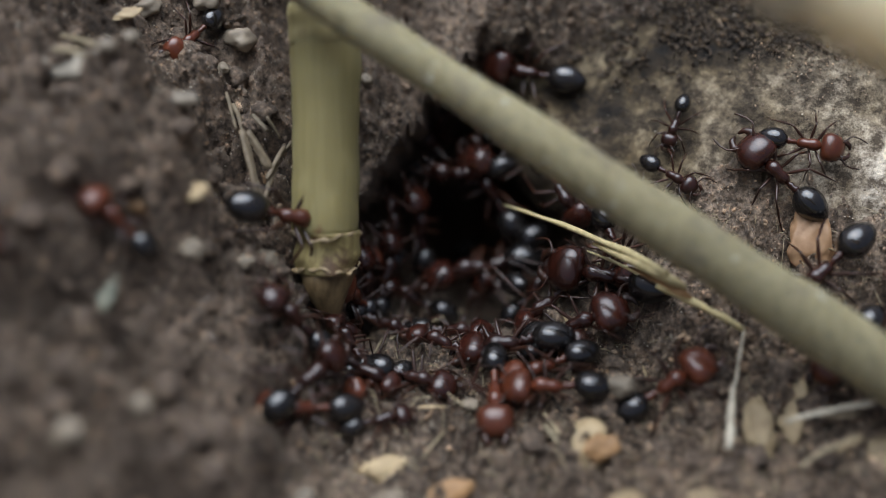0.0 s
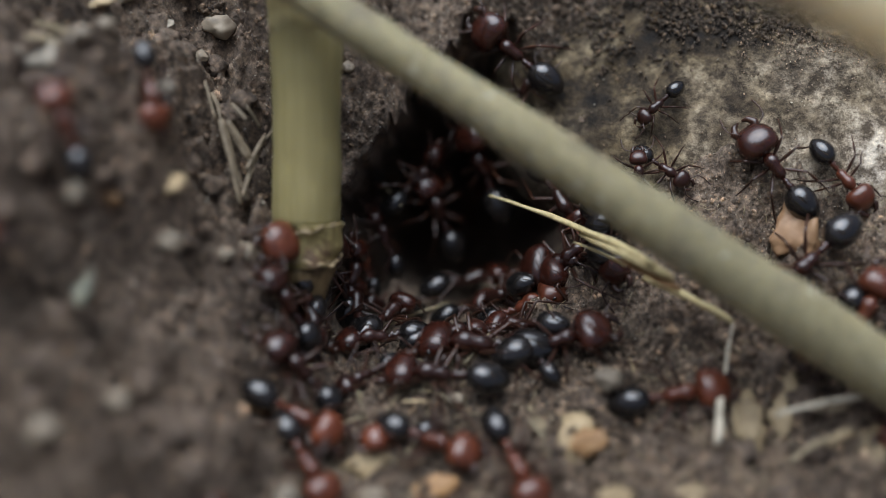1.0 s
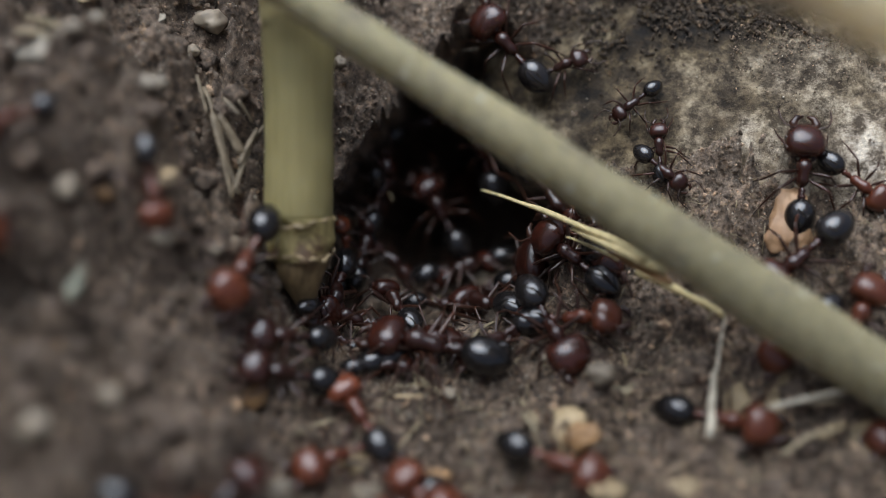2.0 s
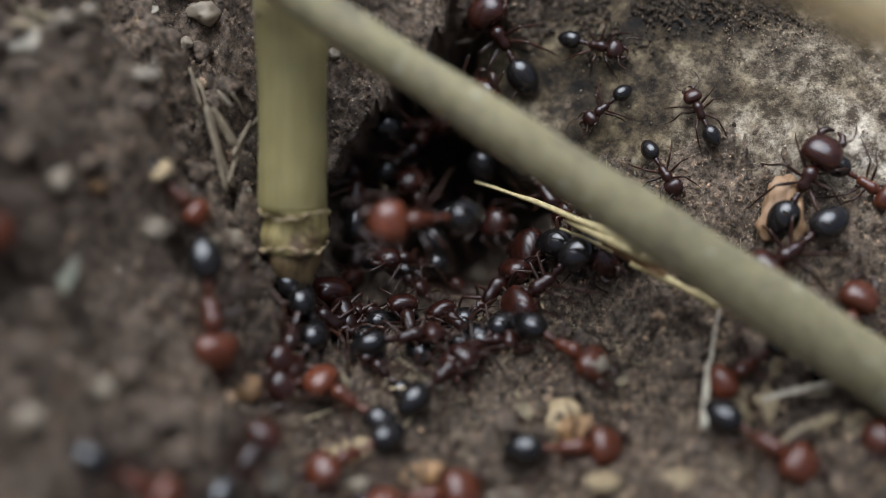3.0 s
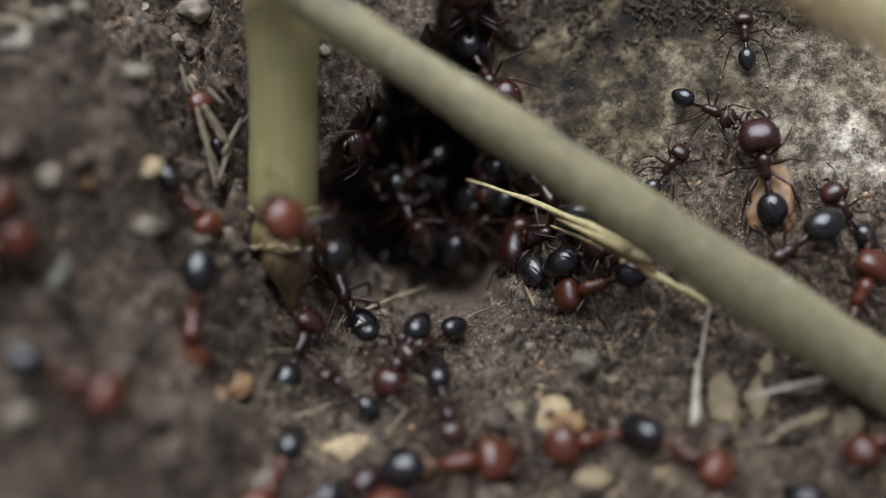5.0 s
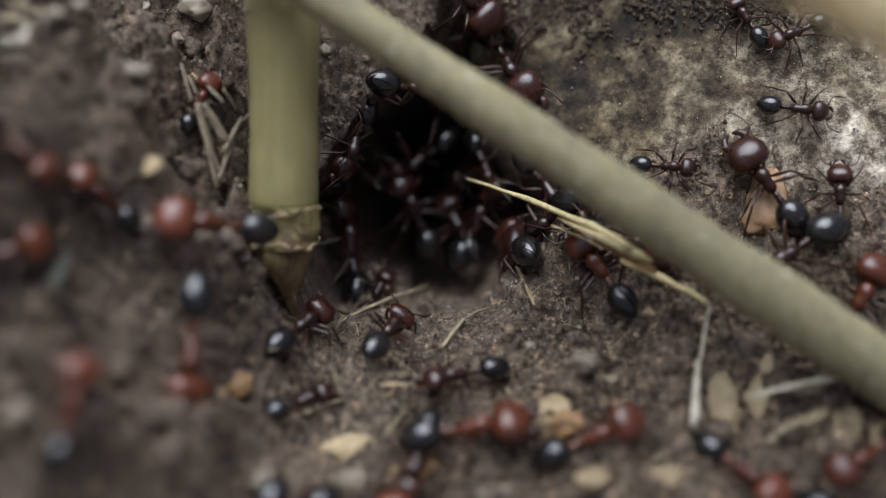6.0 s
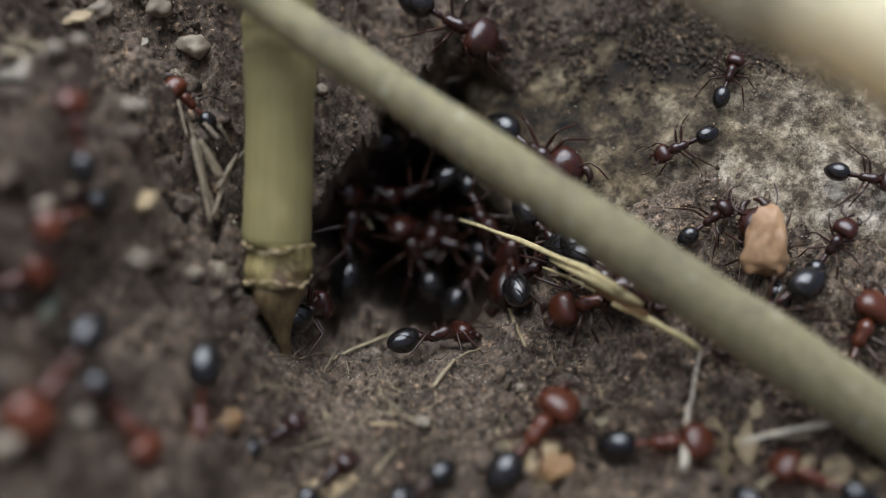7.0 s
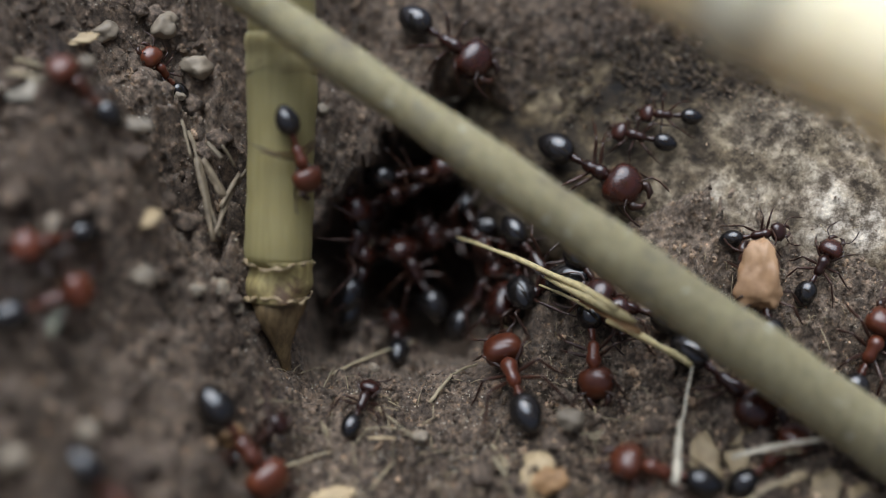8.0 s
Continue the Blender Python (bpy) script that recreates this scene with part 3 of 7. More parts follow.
MAJOR = build_ant("large harvester ant with a broad dark red head and black gaster", ANT_RED, ANT_RED, ANT_BLACK, 1.38, 1.2)
RUSTY = build_ant("rust-red harvester ant with a glossy black gaster", ANT_RUST, ANT_RUST, ANT_BLACK, 1.2, 1.1)
WORKER = build_ant("small brown-red worker ant with a black gaster", ANT_BROWN, ANT_BROWN, ANT_BLACK, 0.92, 1.02)
DARK = build_ant("dark red-headed ant with a black body", ANT_RED, ANT_BROWN, ANT_BLACK, 1.08, 1.08)



# ---- straws, husks and pebbles ----
LABELS = {
    "straw": ("thin dry straw lying on the soil", "straw"),
    "dry_leaf_shred": ("bleached shred of dry leaf among soil clods", "leaf"),
    "bark_flake": ("pale bleached flake of bark on the soil", "bark"),
    "seed_husk": ("tan dry seed husk on the soil", "husk"),
    "husk_flake": ("flat pale husk flake on the soil", "husk"),
    "pebble": ("small rounded pale pebble in the soil", "pebble"),
    "dry_leaf_bit": ("curled amber bit of dry leaf", "leaf"),
    "plant_shard": ("grey-green shard of plant on the soil", "shard"),
}


def straw_mesh(name, mat, a, b, r, seed=0.0, thin=1.0):
    path = between(a, b, 8)
    bend = (Vector(b) - Vector(a)).length * 0.03
    path = [p + Vector((0, 0, bend * math.sin(k * math.pi / 8))) + Vector((noise.noise((seed, k * 0.4, 1)), noise.noise((seed, k * 0.4, 5)), 0)) * bend for k, p in enumerate(path)]
    return mesh_from(name, *tube(path, [r * (thin + (1 - thin) * k / 8) * (0.9 - 0.25 * abs(k - 3) / 5 + 0.12 * math.sin(k * 2.3 + seed)) for k in range(9)], 8, 0.15, seed, 0.7), mat)


def straw(name, mat, a, b, r):
    label, category = LABELS[name]
    lift = Vector((0, 0, 0.3))
    return tagged(new(name, straw_mesh(name, mat, Vector(a) + lift, Vector(b) + lift, r, a[0] + b[1])), label, category, name + "s")


def chip(name, mat, p, a, b):
    """A pebble, husk or flake about a wide and b high, in half millimetres, sunk a little in the earth."""
    label, category = LABELS[name]
    seed = p[0] * 1.7 + p[1]
    v, f = blob_verts(3)
    thin = name not in ("pebble",)
    verts = []
    for q in v:
        q = Vector(q)
        w = 1 + 0.42 * noise.noise(q * 1.3 + Vector((seed, 0, 0))) + 0.26 * noise.noise(q * 2.9 + Vector((0, seed, 0)))
        if thin:
            x, y, z = q.x * w * a, q.y * w * b * 1.25, q.z * w * min(a, b) * 0.28
            z += 0.35 * min(a, b) * ((x / a) ** 2 - 0.5) + 0.12 * noise.noise((x * 2, y * 2, seed))
        else:
            x, y, z = q.x * w * a, q.y * w * b, q.z * w * min(a, b) * 0.8
        verts.append((x, y, z))
    ob = new(name, mesh_from(name, verts, f.tolist(), mat))
    ob.matrix_basis = pose(p[0] * MM, p[1] * MM, (p[2] + 0.35 + 0.25 * min(a, b)) * MM, 28 if thin else 10, 12 * math.sin(seed), 20 * math.sin(seed * 2.1))
    return tagged(ob, label, category, name + "s")


def dry_grass():
    """A broken grass stalk caught under the slanting stalk, with a frayed fibre hanging from its end."""
    st = thing("dry_grass", "broken dry grass stalk with a frayed white fibre", "grass", pose(0, 0, 0))
    part("stalk", straw_mesh("stalk", DRY_PALE, (2.7, 6.5, 2.8), (15.9, -8.2, 7.3), 0.66, thin=0.3), st)
    sheath = [(10.4, -2.1, 5.45), (11.4, -3.3, 5.8), (12.6, -4.6, 6.15), (13.9, -6.0, 6.5), (15.2, -7.4, 6.8), (16.4, -8.4, 6.8), (17.4, -8.9, 6.5)]
    part("sheath", mesh_from("sheath", *tube(sheath, [0.22, 0.42, 0.55, 0.66, 0.74, 0.62, 0.3], 12, 0.3, 2.0, 0.6), DRY_PALE), st, "split papery sheath")
    part("bract", mesh_from("bract", *tube([(x + 0.5, y - 0.5, z - 0.75) for x, y, z in sheath[2:]], [0.15, 0.40, 0.55, 0.62, 0.3], 10, 0.3, 5.0, 0.5), AMBER), st, "reddish brown bract")
    part("lower_stalk", straw_mesh("lower_stalk", DRY_PALE, (15.5, -6.2, 4.2), (22.3, -10.8, 3.5), 0.5, thin=1.0), st)
    part("splinter", straw_mesh("splinter", DRY_PALE, (9.8, -2.4, 4.8), (14.1, -5.1, 4.5), 0.32, thin=0.4), st)
    part("fibre", straw_mesh("fibre", FIBRE, (22.3, -10.8, 3.5), (21.2, -14.9, 0.5), 0.16, thin=0.6), st)
    part("fibre_tuft", straw_mesh("fibre_tuft", FIBRE, (21.2, -14.4, 0.7), (20.1, -20.3, -0.4), 0.5, thin=0.55), st)
    return st


dry_grass()
straw("straw", FIBRE, (24.7, -18.4, 0.5), (33.1, -17.3, 2.0), 0.3)
straw("straw", STRAW, (28.1, -17.8, 0.3), (30.6, -17.8, 0.8), 0.18)
straw("straw", HUSK, (28.3, -21, 0.1), (30.6, -19.7, 0.1), 0.25)
straw("straw", STRAW, (-12.4, -18.8, -2.2), (-7.7, -16.2, -2.4), 0.12)
straw("straw", STRAW, (-4, -11.6, -2), (-0.9, -15.3, -1.5), 0.1)
straw("straw", STRAW, (-5.2, -13.8, -2.2), (-2.4, -13.5, -2.2), 0.1)
straw("straw", HUSK, (-4.7, -15.1, -1.9), (-2.3, -15.2, -1.7), 0.16)
straw("straw", STRAW, (4.7, -12.4, -1.7), (5.6, -11.4, -1.1), 0.09)
straw("straw", STRAW, (-8.8, -12.9, -2.2), (-7.8, -16.2, -1.8), 0.08)
straw("straw", STRAW, (-8.7, -5.3, -4.3), (-1, 2.5, -7.4), 0.2)
straw("straw", STRAW, (0.4, -10.4, -2.4), (2.3, -7.6, -1.7), 0.22)
straw("straw", STRAW, (2.3, -7.6, -1.7), (4.7, -4.3, -3.6), 0.16)
straw("straw", HUSK, (6.7, 3.2, -4.1), (8.4, -7.3, -0.4), 0.24)
straw("straw", STRAW, (-13.7, -14.5, 1.5), (-10.7, -11.8, -1.3), 0.1)
straw("straw", STRAW, (5.7, -17.1, -1.6), (6.8, -19, -1.8), 0.3)
straw("straw", STRAW, (-2.5, -16.9, -2.8), (-4.2, -20, -2.6), 0.12)
straw("straw", STRAW, (5.7, -15, -2.5), (7, -18.3, -1.6), 0.24)
straw("straw", WEATHERED, (-21.4, 5.7, 14.4), (-18, -2.4, 9.2), 0.3)
straw("dry_leaf_shred", WEATHERED, (-19.5, 1.6, 14.4), (-17.5, -0.1, 11.5), 0.42)
straw("dry_leaf_shred", WEATHERED, (-19.4, 3.7, 14.6), (-18, 2.2, 14), 0.3)
straw("dry_leaf_shred", WEATHERED, (-18.1, 3.4, 14.6), (-17.1, 3, 12.6), 0.26)
straw("straw", WEATHERED, (-16.3, 3.8, 11.7), (-18, -0.7, 11.2), 0.2)
straw("straw", WEATHERED, (-17.2, 1.1, 11.3), (-18.3, -2.8, 9.6), 0.26)
straw("straw", WEATHERED, (-21.6, 4.8, 16.2), (-20.6, 2.1, 14.1), 0.2)
straw("straw", STRAW, (-8.3, 15.9, -3.4), (-5.6, 8.4, -0.3), 0.12)
straw("straw", STRAW, (-33.5, 1.7, 23.6), (-28.8, -1.9, 24.5), 0.35)
straw("straw", BLEACHED, (0.9, 17.8, 10.4), (2.5, 17, 11.3), 0.14)
straw("straw", STRAW, (-8.4, -4.3, -4.4), (-9.1, -7.8, -3.6), 0.1)
straw("straw", HUSK, (14.5, -10.2, -1.8), (14.5, -13.3, -1.2), 0.14)
chip("bark_flake", BLEACHED, (-32.1, -1.1, 22.2), 2.9, 0.7)
chip("seed_husk", HUSK, (-22.2, -8, 15.1), 1.4, 0.6)
chip("pebble", PEBBLE, (-28.9, -11.1, 16.3), 1.2, 0.9)
chip("pebble", AMBER, (-26.4, -9.8, 15), 0.7, 0.6)
chip("pebble", PEBBLE, (-18.7, -9.3, 8.9), 0.7, 0.6)
chip("pebble", PEBBLE, (-23.7, -25.5, 9.6), 0.9, 0.8)
chip("pebble", PEBBLE, (-27.9, -29.2, 10.7), 1.1, 0.9)
chip("seed_husk", HUSK, (9.2, -18.7, -2.4), 1.4, 1.7)
chip("husk_flake", HUSK, (-7.9, -20.2, -3.9), 1.9, 0.7)
chip("pebble", PEBBLE, (-6.5, -23.8, -3.6), 1.2, 1.1)
chip("dry_leaf_bit", AMBER, (-2.1, -22.8, -3.6), 2.0, 0.7)
chip("dry_leaf_bit", AMBER, (-15.9, -17, -0), 1.2, 0.7)
chip("plant_shard", GREY_CHIP, (-28.1, -15.5, 11), 0.6, 1.2)
chip("seed_husk", HUSK, (26.2, -15.5, -1.7), 1.2, 2.1)
chip("seed_husk", HUSK, (23.6, -17.6, -3), 1.0, 1.4)
chip("pebble", PEBBLE, (-13, -25.4, -1.1), 1.1, 0.9)
chip("pebble", PEBBLE, (-0.4, -14.5, -2.3), 0.7, 0.5)
chip("pebble", PEBBLE, (-22.7, 9.4, 15.5), 0.6, 0.6)
chip("pebble", PEBBLE, (-27.9, 1, 23.7), 0.9, 0.6)
chip("pebble", PEBBLE, (-24, -2.3, 20.1), 1.7, 0.7)
chip("pebble", PEBBLE, (-10.2, 11.9, 12.8), 0.6, 0.6)
chip("pebble", PEBBLE, (-17.5, -6.9, 6.9), 0.9, 0.8)
chip("pebble", PEBBLE, (-19, -9.2, 8.8), 0.6, 0.6)
chip("pebble", PEBBLE, (-22.4, -10.8, 11.5), 1.1, 0.9)
chip("pebble", PEBBLE, (-4.7, -5.1, -3.7), 0.5, 0.4)
chip("pebble", PEBBLE, (12.3, -14.2, -0.2), 1.2, 1.0)
chip("dry_leaf_bit", AMBER, (10.2, -19.5, -1.8), 1.4, 0.8)
chip("seed_husk", HUSK, (23.2, -17, -2.1), 1.2, 2.1)
chip("husk_flake", STRAW, (14.4, -13.8, -2.9), 1.0, 0.4)
chip("pebble", PEBBLE, (4.6, -25, -3.3), 1.3, 0.6)
chip("husk_flake", HUSK, (11.8, -25.1, -1.3), 1.5, 0.6)
chip("husk_flake", HUSK, (17.7, -24, -2.5), 1.2, 0.7)
chip("pebble", PEBBLE, (7.9, -10.6, -2.1), 0.5, 0.4)
chip("pebble", PEBBLE, (-16.2, -7.1, 4.9), 0.6, 0.5)
chip("pebble", PEBBLE, (-28.8, -1.9, 24.7), 0.9, 0.7)
chip("pebble", PEBBLE, (-28.9, 10.8, 20.9), 1.2, 1.0)
chip("pebble", PEBBLE, (-24.2, 13.4, 20.1), 1.2, 1.4)
chip("pebble", PEBBLE, (-21.6, 12.3, 16.8), 1.4, 1.2)
chip("pebble", PEBBLE, (3.4, 10.7, -13.4), 1.0, 0.9)
chip("seed_husk", HUSK, (-30.2, 7.6, 22.2), 1.7, 0.5)
chip("seed_husk", HUSK, (-22.3, -8.5, 15.4), 1.2, 0.5)
chip("pebble", PEBBLE, (-28.8, -11, 16.6), 1.0, 0.9)
chip("pebble", AMBER, (-26.5, -9.9, 15.2), 0.7, 0.6)
chip("bark_flake", BLEACHED, (-32.2, -1, 22.5), 2.5, 1.1)
chip("bark_flake", BLEACHED, (-24.1, -2.4, 20.3), 1.7, 0.5)
chip("bark_flake", BLEACHED, (-26.3, 10.7, 17.9), 1.3, 0.6)
chip("dry_leaf_bit", AMBER, (-16, -17, 0.3), 1.1, 0.9)
chip("husk_flake", HUSK, (-7.1, -20.2, -3.3), 1.6, 0.6)
chip("plant_shard", GREY_CHIP, (-28.4, -15.6, 11), 0.5, 1.2)
chip("husk_flake", STRAW, (14.3, -13.7, -2.4), 1.1, 0.4)
chip("seed_husk", HUSK, (32.4, -19.9, -1.7), 1.2, 1.4)
chip("husk_flake", HUSK, (35.2, -20.7, -2), 1.2, 1.2)
straw("straw", STRAW, (-33.1, -1.6, 24.4), (-30, -3.3, 25), 0.4)
straw("straw", STRAW, (25.3, -21.7, -1.1), (30.3, -19.6, 0.4), 0.22)
straw("straw", WEATHERED, (-20, 1.8, 14.3), (-18.4, -3.2, 9.3), 0.34)
straw("dry_leaf_shred", WEATHERED, (-19.2, 1.5, 13.7), (-17.8, -0.1, 11.7), 0.5)
straw("straw", WEATHERED, (-16.7, 2.7, 12.1), (-17.9, -1.2, 11.3), 0.24)


def seed_grain():
    v, f = blob_verts(4)
    verts = []
    for q in v:
        q = Vector(q)
        w = 1 + 0.26 * noise.noise(q * 1.5) + 0.16 * noise.noise(q * 3.6) + 0.06 * noise.noise(q * 9.0)
        taper = 1.0 - 0.22 * q.y
        verts.append((max(-0.95, min(0.95, q.x * 1.15)) * 1.8 * w * taper, max(-0.92, min(0.92, q.y)) * 2.9 * w, 0.5 + max(-0.8, min(0.8, q.z)) * 0.9 * w + 0.25 * noise.noise((q.x * 3, q.y * 2, 4))))
    return tagged(new("seed", mesh_from("seed", verts, f.tolist(), SEED)), "broken tan seed grain that ants are dragging", "seed")


SEED_GRAIN = seed_grain()


# ---- the colony ----
def colony(kinds):
    """One ant of each kind and size; the four first-built ones take the last places of their kind."""
    ants, left = [], {}
    for model, _ in kinds:
        left[model] = left.get(model, 0) + 1
    for model, size in kinds:
        left[model] -= 1
        ant = model if left[model] == 0 else copy_thing(model, pose(0, 0, 0))
        ant.scale = (size,) * 3
        ants.append(ant)
    return ants


ANTS = colony([(MAJOR, 1.16), (MAJOR, 1.2), (WORKER, 0.73), (WORKER, 0.81), (RUSTY, 0.94), (DARK, 0.89), (WORKER, 0.79), (WORKER, 0.85), (WORKER, 0.84), (RUSTY, 1.21), (DARK, 1.6), (DARK, 1.35), (DARK, 1.12), (RUSTY, 1.12), (RUSTY, 1.16), (RUSTY, 1.23), (RUSTY, 1.12), (RUSTY, 1.32), (RUSTY, 1.29), (RUSTY, 0.95), (RUSTY, 0.9), (RUSTY, 1.02), (RUSTY, 1.06), (RUSTY, 1.32), (WORKER, 0.87), (RUSTY, 0.94), (RUSTY, 0.76), (RUSTY, 0.9), (MAJOR, 1.38), (DARK, 1.19), (DARK, 1.22), (DARK, 1.23), (DARK, 1.23), (MAJOR, 1.1), (MAJOR, 1.27), (WORKER, 0.95), (WORKER, 1.02), (DARK, 1.12), (WORKER, 1.08), (RUSTY, 1.15), (DARK, 1.12), (WORKER, 1), (RUSTY, 1.1), (MAJOR, 1.25), (RUSTY, 1.06), (DARK, 1.27), (DARK, 1.12), (MAJOR, 1.15), (WORKER, 0.9), (RUSTY, 1.12), (RUSTY, 0.85), (DARK, 1.12), (WORKER, 0.87), (WORKER, 1.12), (DARK, 1.19), (WORKER, 0.87), (DARK, 1.12), (DARK, 1.12), (DARK, 1.12), (DARK, 1.12), (WORKER, 1.08), (DARK, 1.12), (MAJOR, 1.2)])


def walk_on(ob, rows):
    """Rows of seconds, millimetres and degrees."""
    walk(ob, [(t, pose(x * MM, y * MM, z * MM, rx, ry, rz)) for t, x, y, z, rx, ry, rz in rows])


def crawl(ant, rows):
    """Moves an ant over the ground; its legs step in two threes and its antennae feel about, the faster it goes the more."""
    walk_on(ant, rows)
    seed = rows[0][1] * 3.1 + rows[0][2]
    times = [k * 0.2 for k in range(41)]
    pace = []
    for t in times:
        k = min(int(t / 0.5), len(rows) - 2)
        pace.append(min(1.0, 0.15 + math.dist(rows[k][1:4], rows[k + 1][1:4]) / 3.0))
    legs = [o for o in ant.children if o.name.startswith("leg")]
    feelers = [o for o in ant.children if o.name.startswith("antenna")]
    for i, leg in enumerate(legs):
        home = leg.matrix_basis.copy()
        phase = seed + math.pi * ((i // 2 + i) % 2)
        walk(leg, [(t, home @ pose(0, 0, 0, 5 * p * math.cos(9.1 * t + phase), 0, 20 * p * math.sin(9.1 * t + phase))) for t, p in zip(times, pace)])
    for i, feeler in enumerate(feelers):
        home = feeler.matrix_basis.copy()
        walk(feeler, [(t, home @ pose(0, 0, 0, 12 * math.sin(5.3 * t + seed + i), 0, 16 * math.sin(4.1 * t + seed * 2 + 2 * i))) for t in times[::2]])


def motions():
    walk(STALK, [(t, stalk_pose(a, s)) for t, a, s in (
        (0.0, 2.2, -1.5), (0.5, 2.2, -1.3), (1.0, 2.2, -1.1), (1.5, 2.3, -0.8), (3.0, 2.4, -0.3), (3.5, 2.3, -0.2), (4.0, 2.2, -0.1), (4.5, 2.2, -0.3), (6.0, 2.0, -1.1), (6.5, 2.3, -1.3), (7.0, 2.6, -1.5), (7.5, 2.2, -1.6), (8.0, 1.6, -1.7))])
    crawl(ANTS[0], [
        (0, 27.09, 3.96, 8.04, 28, -33, 31),
        (0.5, 27.21, 3.79, 7.95, 31, -35, 29),
        (1, 27.63, 3.51, 7.8, 33, -26, 24),
        (1.5, 29.93, 2.97, 7.72, 42, -6, 3),
        (2, 30.25, 2.57, 7.31, 44, 4, -3),
        (2.5, 30.73, 1.64, 7.17, 43, 6, -21),
        (3, 31.09, 0.91, 6.81, 38, 12, -32),
        (3.5, 31.07, 0.8, 6.68, 37, 16, -31),
        (4, 30.78, 1.16, 6.68, 41, 16, -27),
        (4.5, 28.38, 2.51, 7.57, 46, -2, -4),
        (5, 28.54, 1.99, 7.2, 43, -12, 1),
        (5.5, 28.54, 1.14, 7.05, 36, -21, 10),
        (6, 28.52, 0.77, 6.65, 34, -26, 24),
        (6.5, 31.3, -0.29, 5.37, 8, -30, 58),
        (7, 29.49, -0.51, 4.71, 47, -18, 3),
        (7.5, 29.08, -1.84, 4.88, 51, -3, 2),
        (8, 29.01, -3.84, 4.63, 30, -3, 5),
    ])
    crawl(ANTS[1], [
        (0, 5.65, 17.29, 10.88, -7, -66, 72),
        (0.5, 6.27, 16.32, 12.81, 5, -78, 59),
        (1, 5.43, 15.86, 12.64, 47, -53, 17),
        (1.5, 5.65, 15.65, 12.67, 41, -45, 19),
        (2, 5.64, 15.76, 12.28, 37, -40, 19),
        (2.5, 5.75, 15.97, 12.07, 42, -39, 9),
        (3, 5.75, 16.22, 11.94, 52, -36, 2),
        (3.5, 5.5, 16.35, 12.32, 59, -43, -6),
        (4, 5.28, 16.36, 12.66, 65, -49, -13),
        (4.5, 4.49, 16.36, 12.57, 60, -28, -12),
        (5, 3.46, 17.95, 13.97, 93, -10, -6),
        (5.5, 3.1, 16.63, 15.14, -26, 65, -117),
        (6, 2.03, 17.25, 15.71, -51, 30, -143),
        (6.5, 1.5, 18.08, 16.12, -32, 32, -136),
        (7, 1.37, 18, 16.31, -27, 31, -123),
        (7.5, 1.37, 17.94, 16.36, -24, 30, -127),
        (8, 1.35, 18.03, 16.43, -23, 30, -132),
    ])
    crawl(ANTS[2], [
        (0, 18.3, 8.86, 10.01, -38, -2, 155),
        (0.5, 18.73, 8.8, 10.09, -38, 3, 161),
        (1, 17.89, 9.51, 10.42, -33, -18, 132),
        (1.5, 17.55, 9.85, 10.54, -31, -21, 127),
        (2, 16.48, 9.54, 10.01, -31, -20, 127),
        (2.5, 15.41, 9.18, 9.52, -31, -20, 127),
        (3, 14.39, 8.89, 9.01, -32, -19, 128),
        (3.5, 11.82, 7.32, 6.69, -47, -19, 138),
        (4, 8.94, 7.22, 2.85, -81, -26, 141),
        (4.5, 5.77, 10.16, 0.04, -74, -20, 119),
        (5, 5.16, 11.03, -0.63, -71, -28, 117),
        (5.5, 4.49, 12.61, -1.83, -61, -41, 114),
        (6, 3.73, 13.14, -2.26, -43, -47, 106),
        (6.5, 2.9, 12.82, -2.37, -24, -45, 93),
        (7, 2.24, 12.85, -2.49, -9, -44, 81),
        (7.5, 1.44, 12.94, -2.35, 14, -44, 67),
        (8, 0.92, 11.6, -0.64, 18, -36, 59),
    ])
    crawl(ANTS[3], [
        (0, 17.99, 4.96, 7.18, -14, 39, -134),
        (0.5, 18.02, 4.87, 7.16, -14, 39, -136),
        (1, 18.35, 4.6, 7.12, -20, 39, -138),
        (1.5, 18.64, 4.26, 7.1, -16, 39, -138),
        (2, 18.9, 3.83, 6.88, -20, 37, -145),
        (2.5, 19.18, 3.36, 6.7, -25, 37, -156),
        (3, 19.47, 3.04, 6.33, -26, 30, -164),
        (3.5, 19.02, 2.49, 5.97, -2, 42, -125),
        (4, 18.46, 2.01, 5.47, 25, 23, -63),
        (4.5, 20.38, 2.55, 6.64, 37, 3, -21),
        (5, 20.44, 2.63, 6.79, 37, 14, -40),
        (5.5, 20.49, 2.82, 6.74, 28, 31, -68),
        (6, 20.44, 2.84, 6.7, 8, 34, -101),
        (6.5, 21.99, 1.86, 6.04, -15, 34, -130),
        (7, 24.46, 1.97, 6.76, 34, 31, -44),
        (7.5, 26.77, 1.6, 6.9, 22, 35, -70),
        (8, 29.51, 2.36, 7.13, 15, 46, -76),
    ])
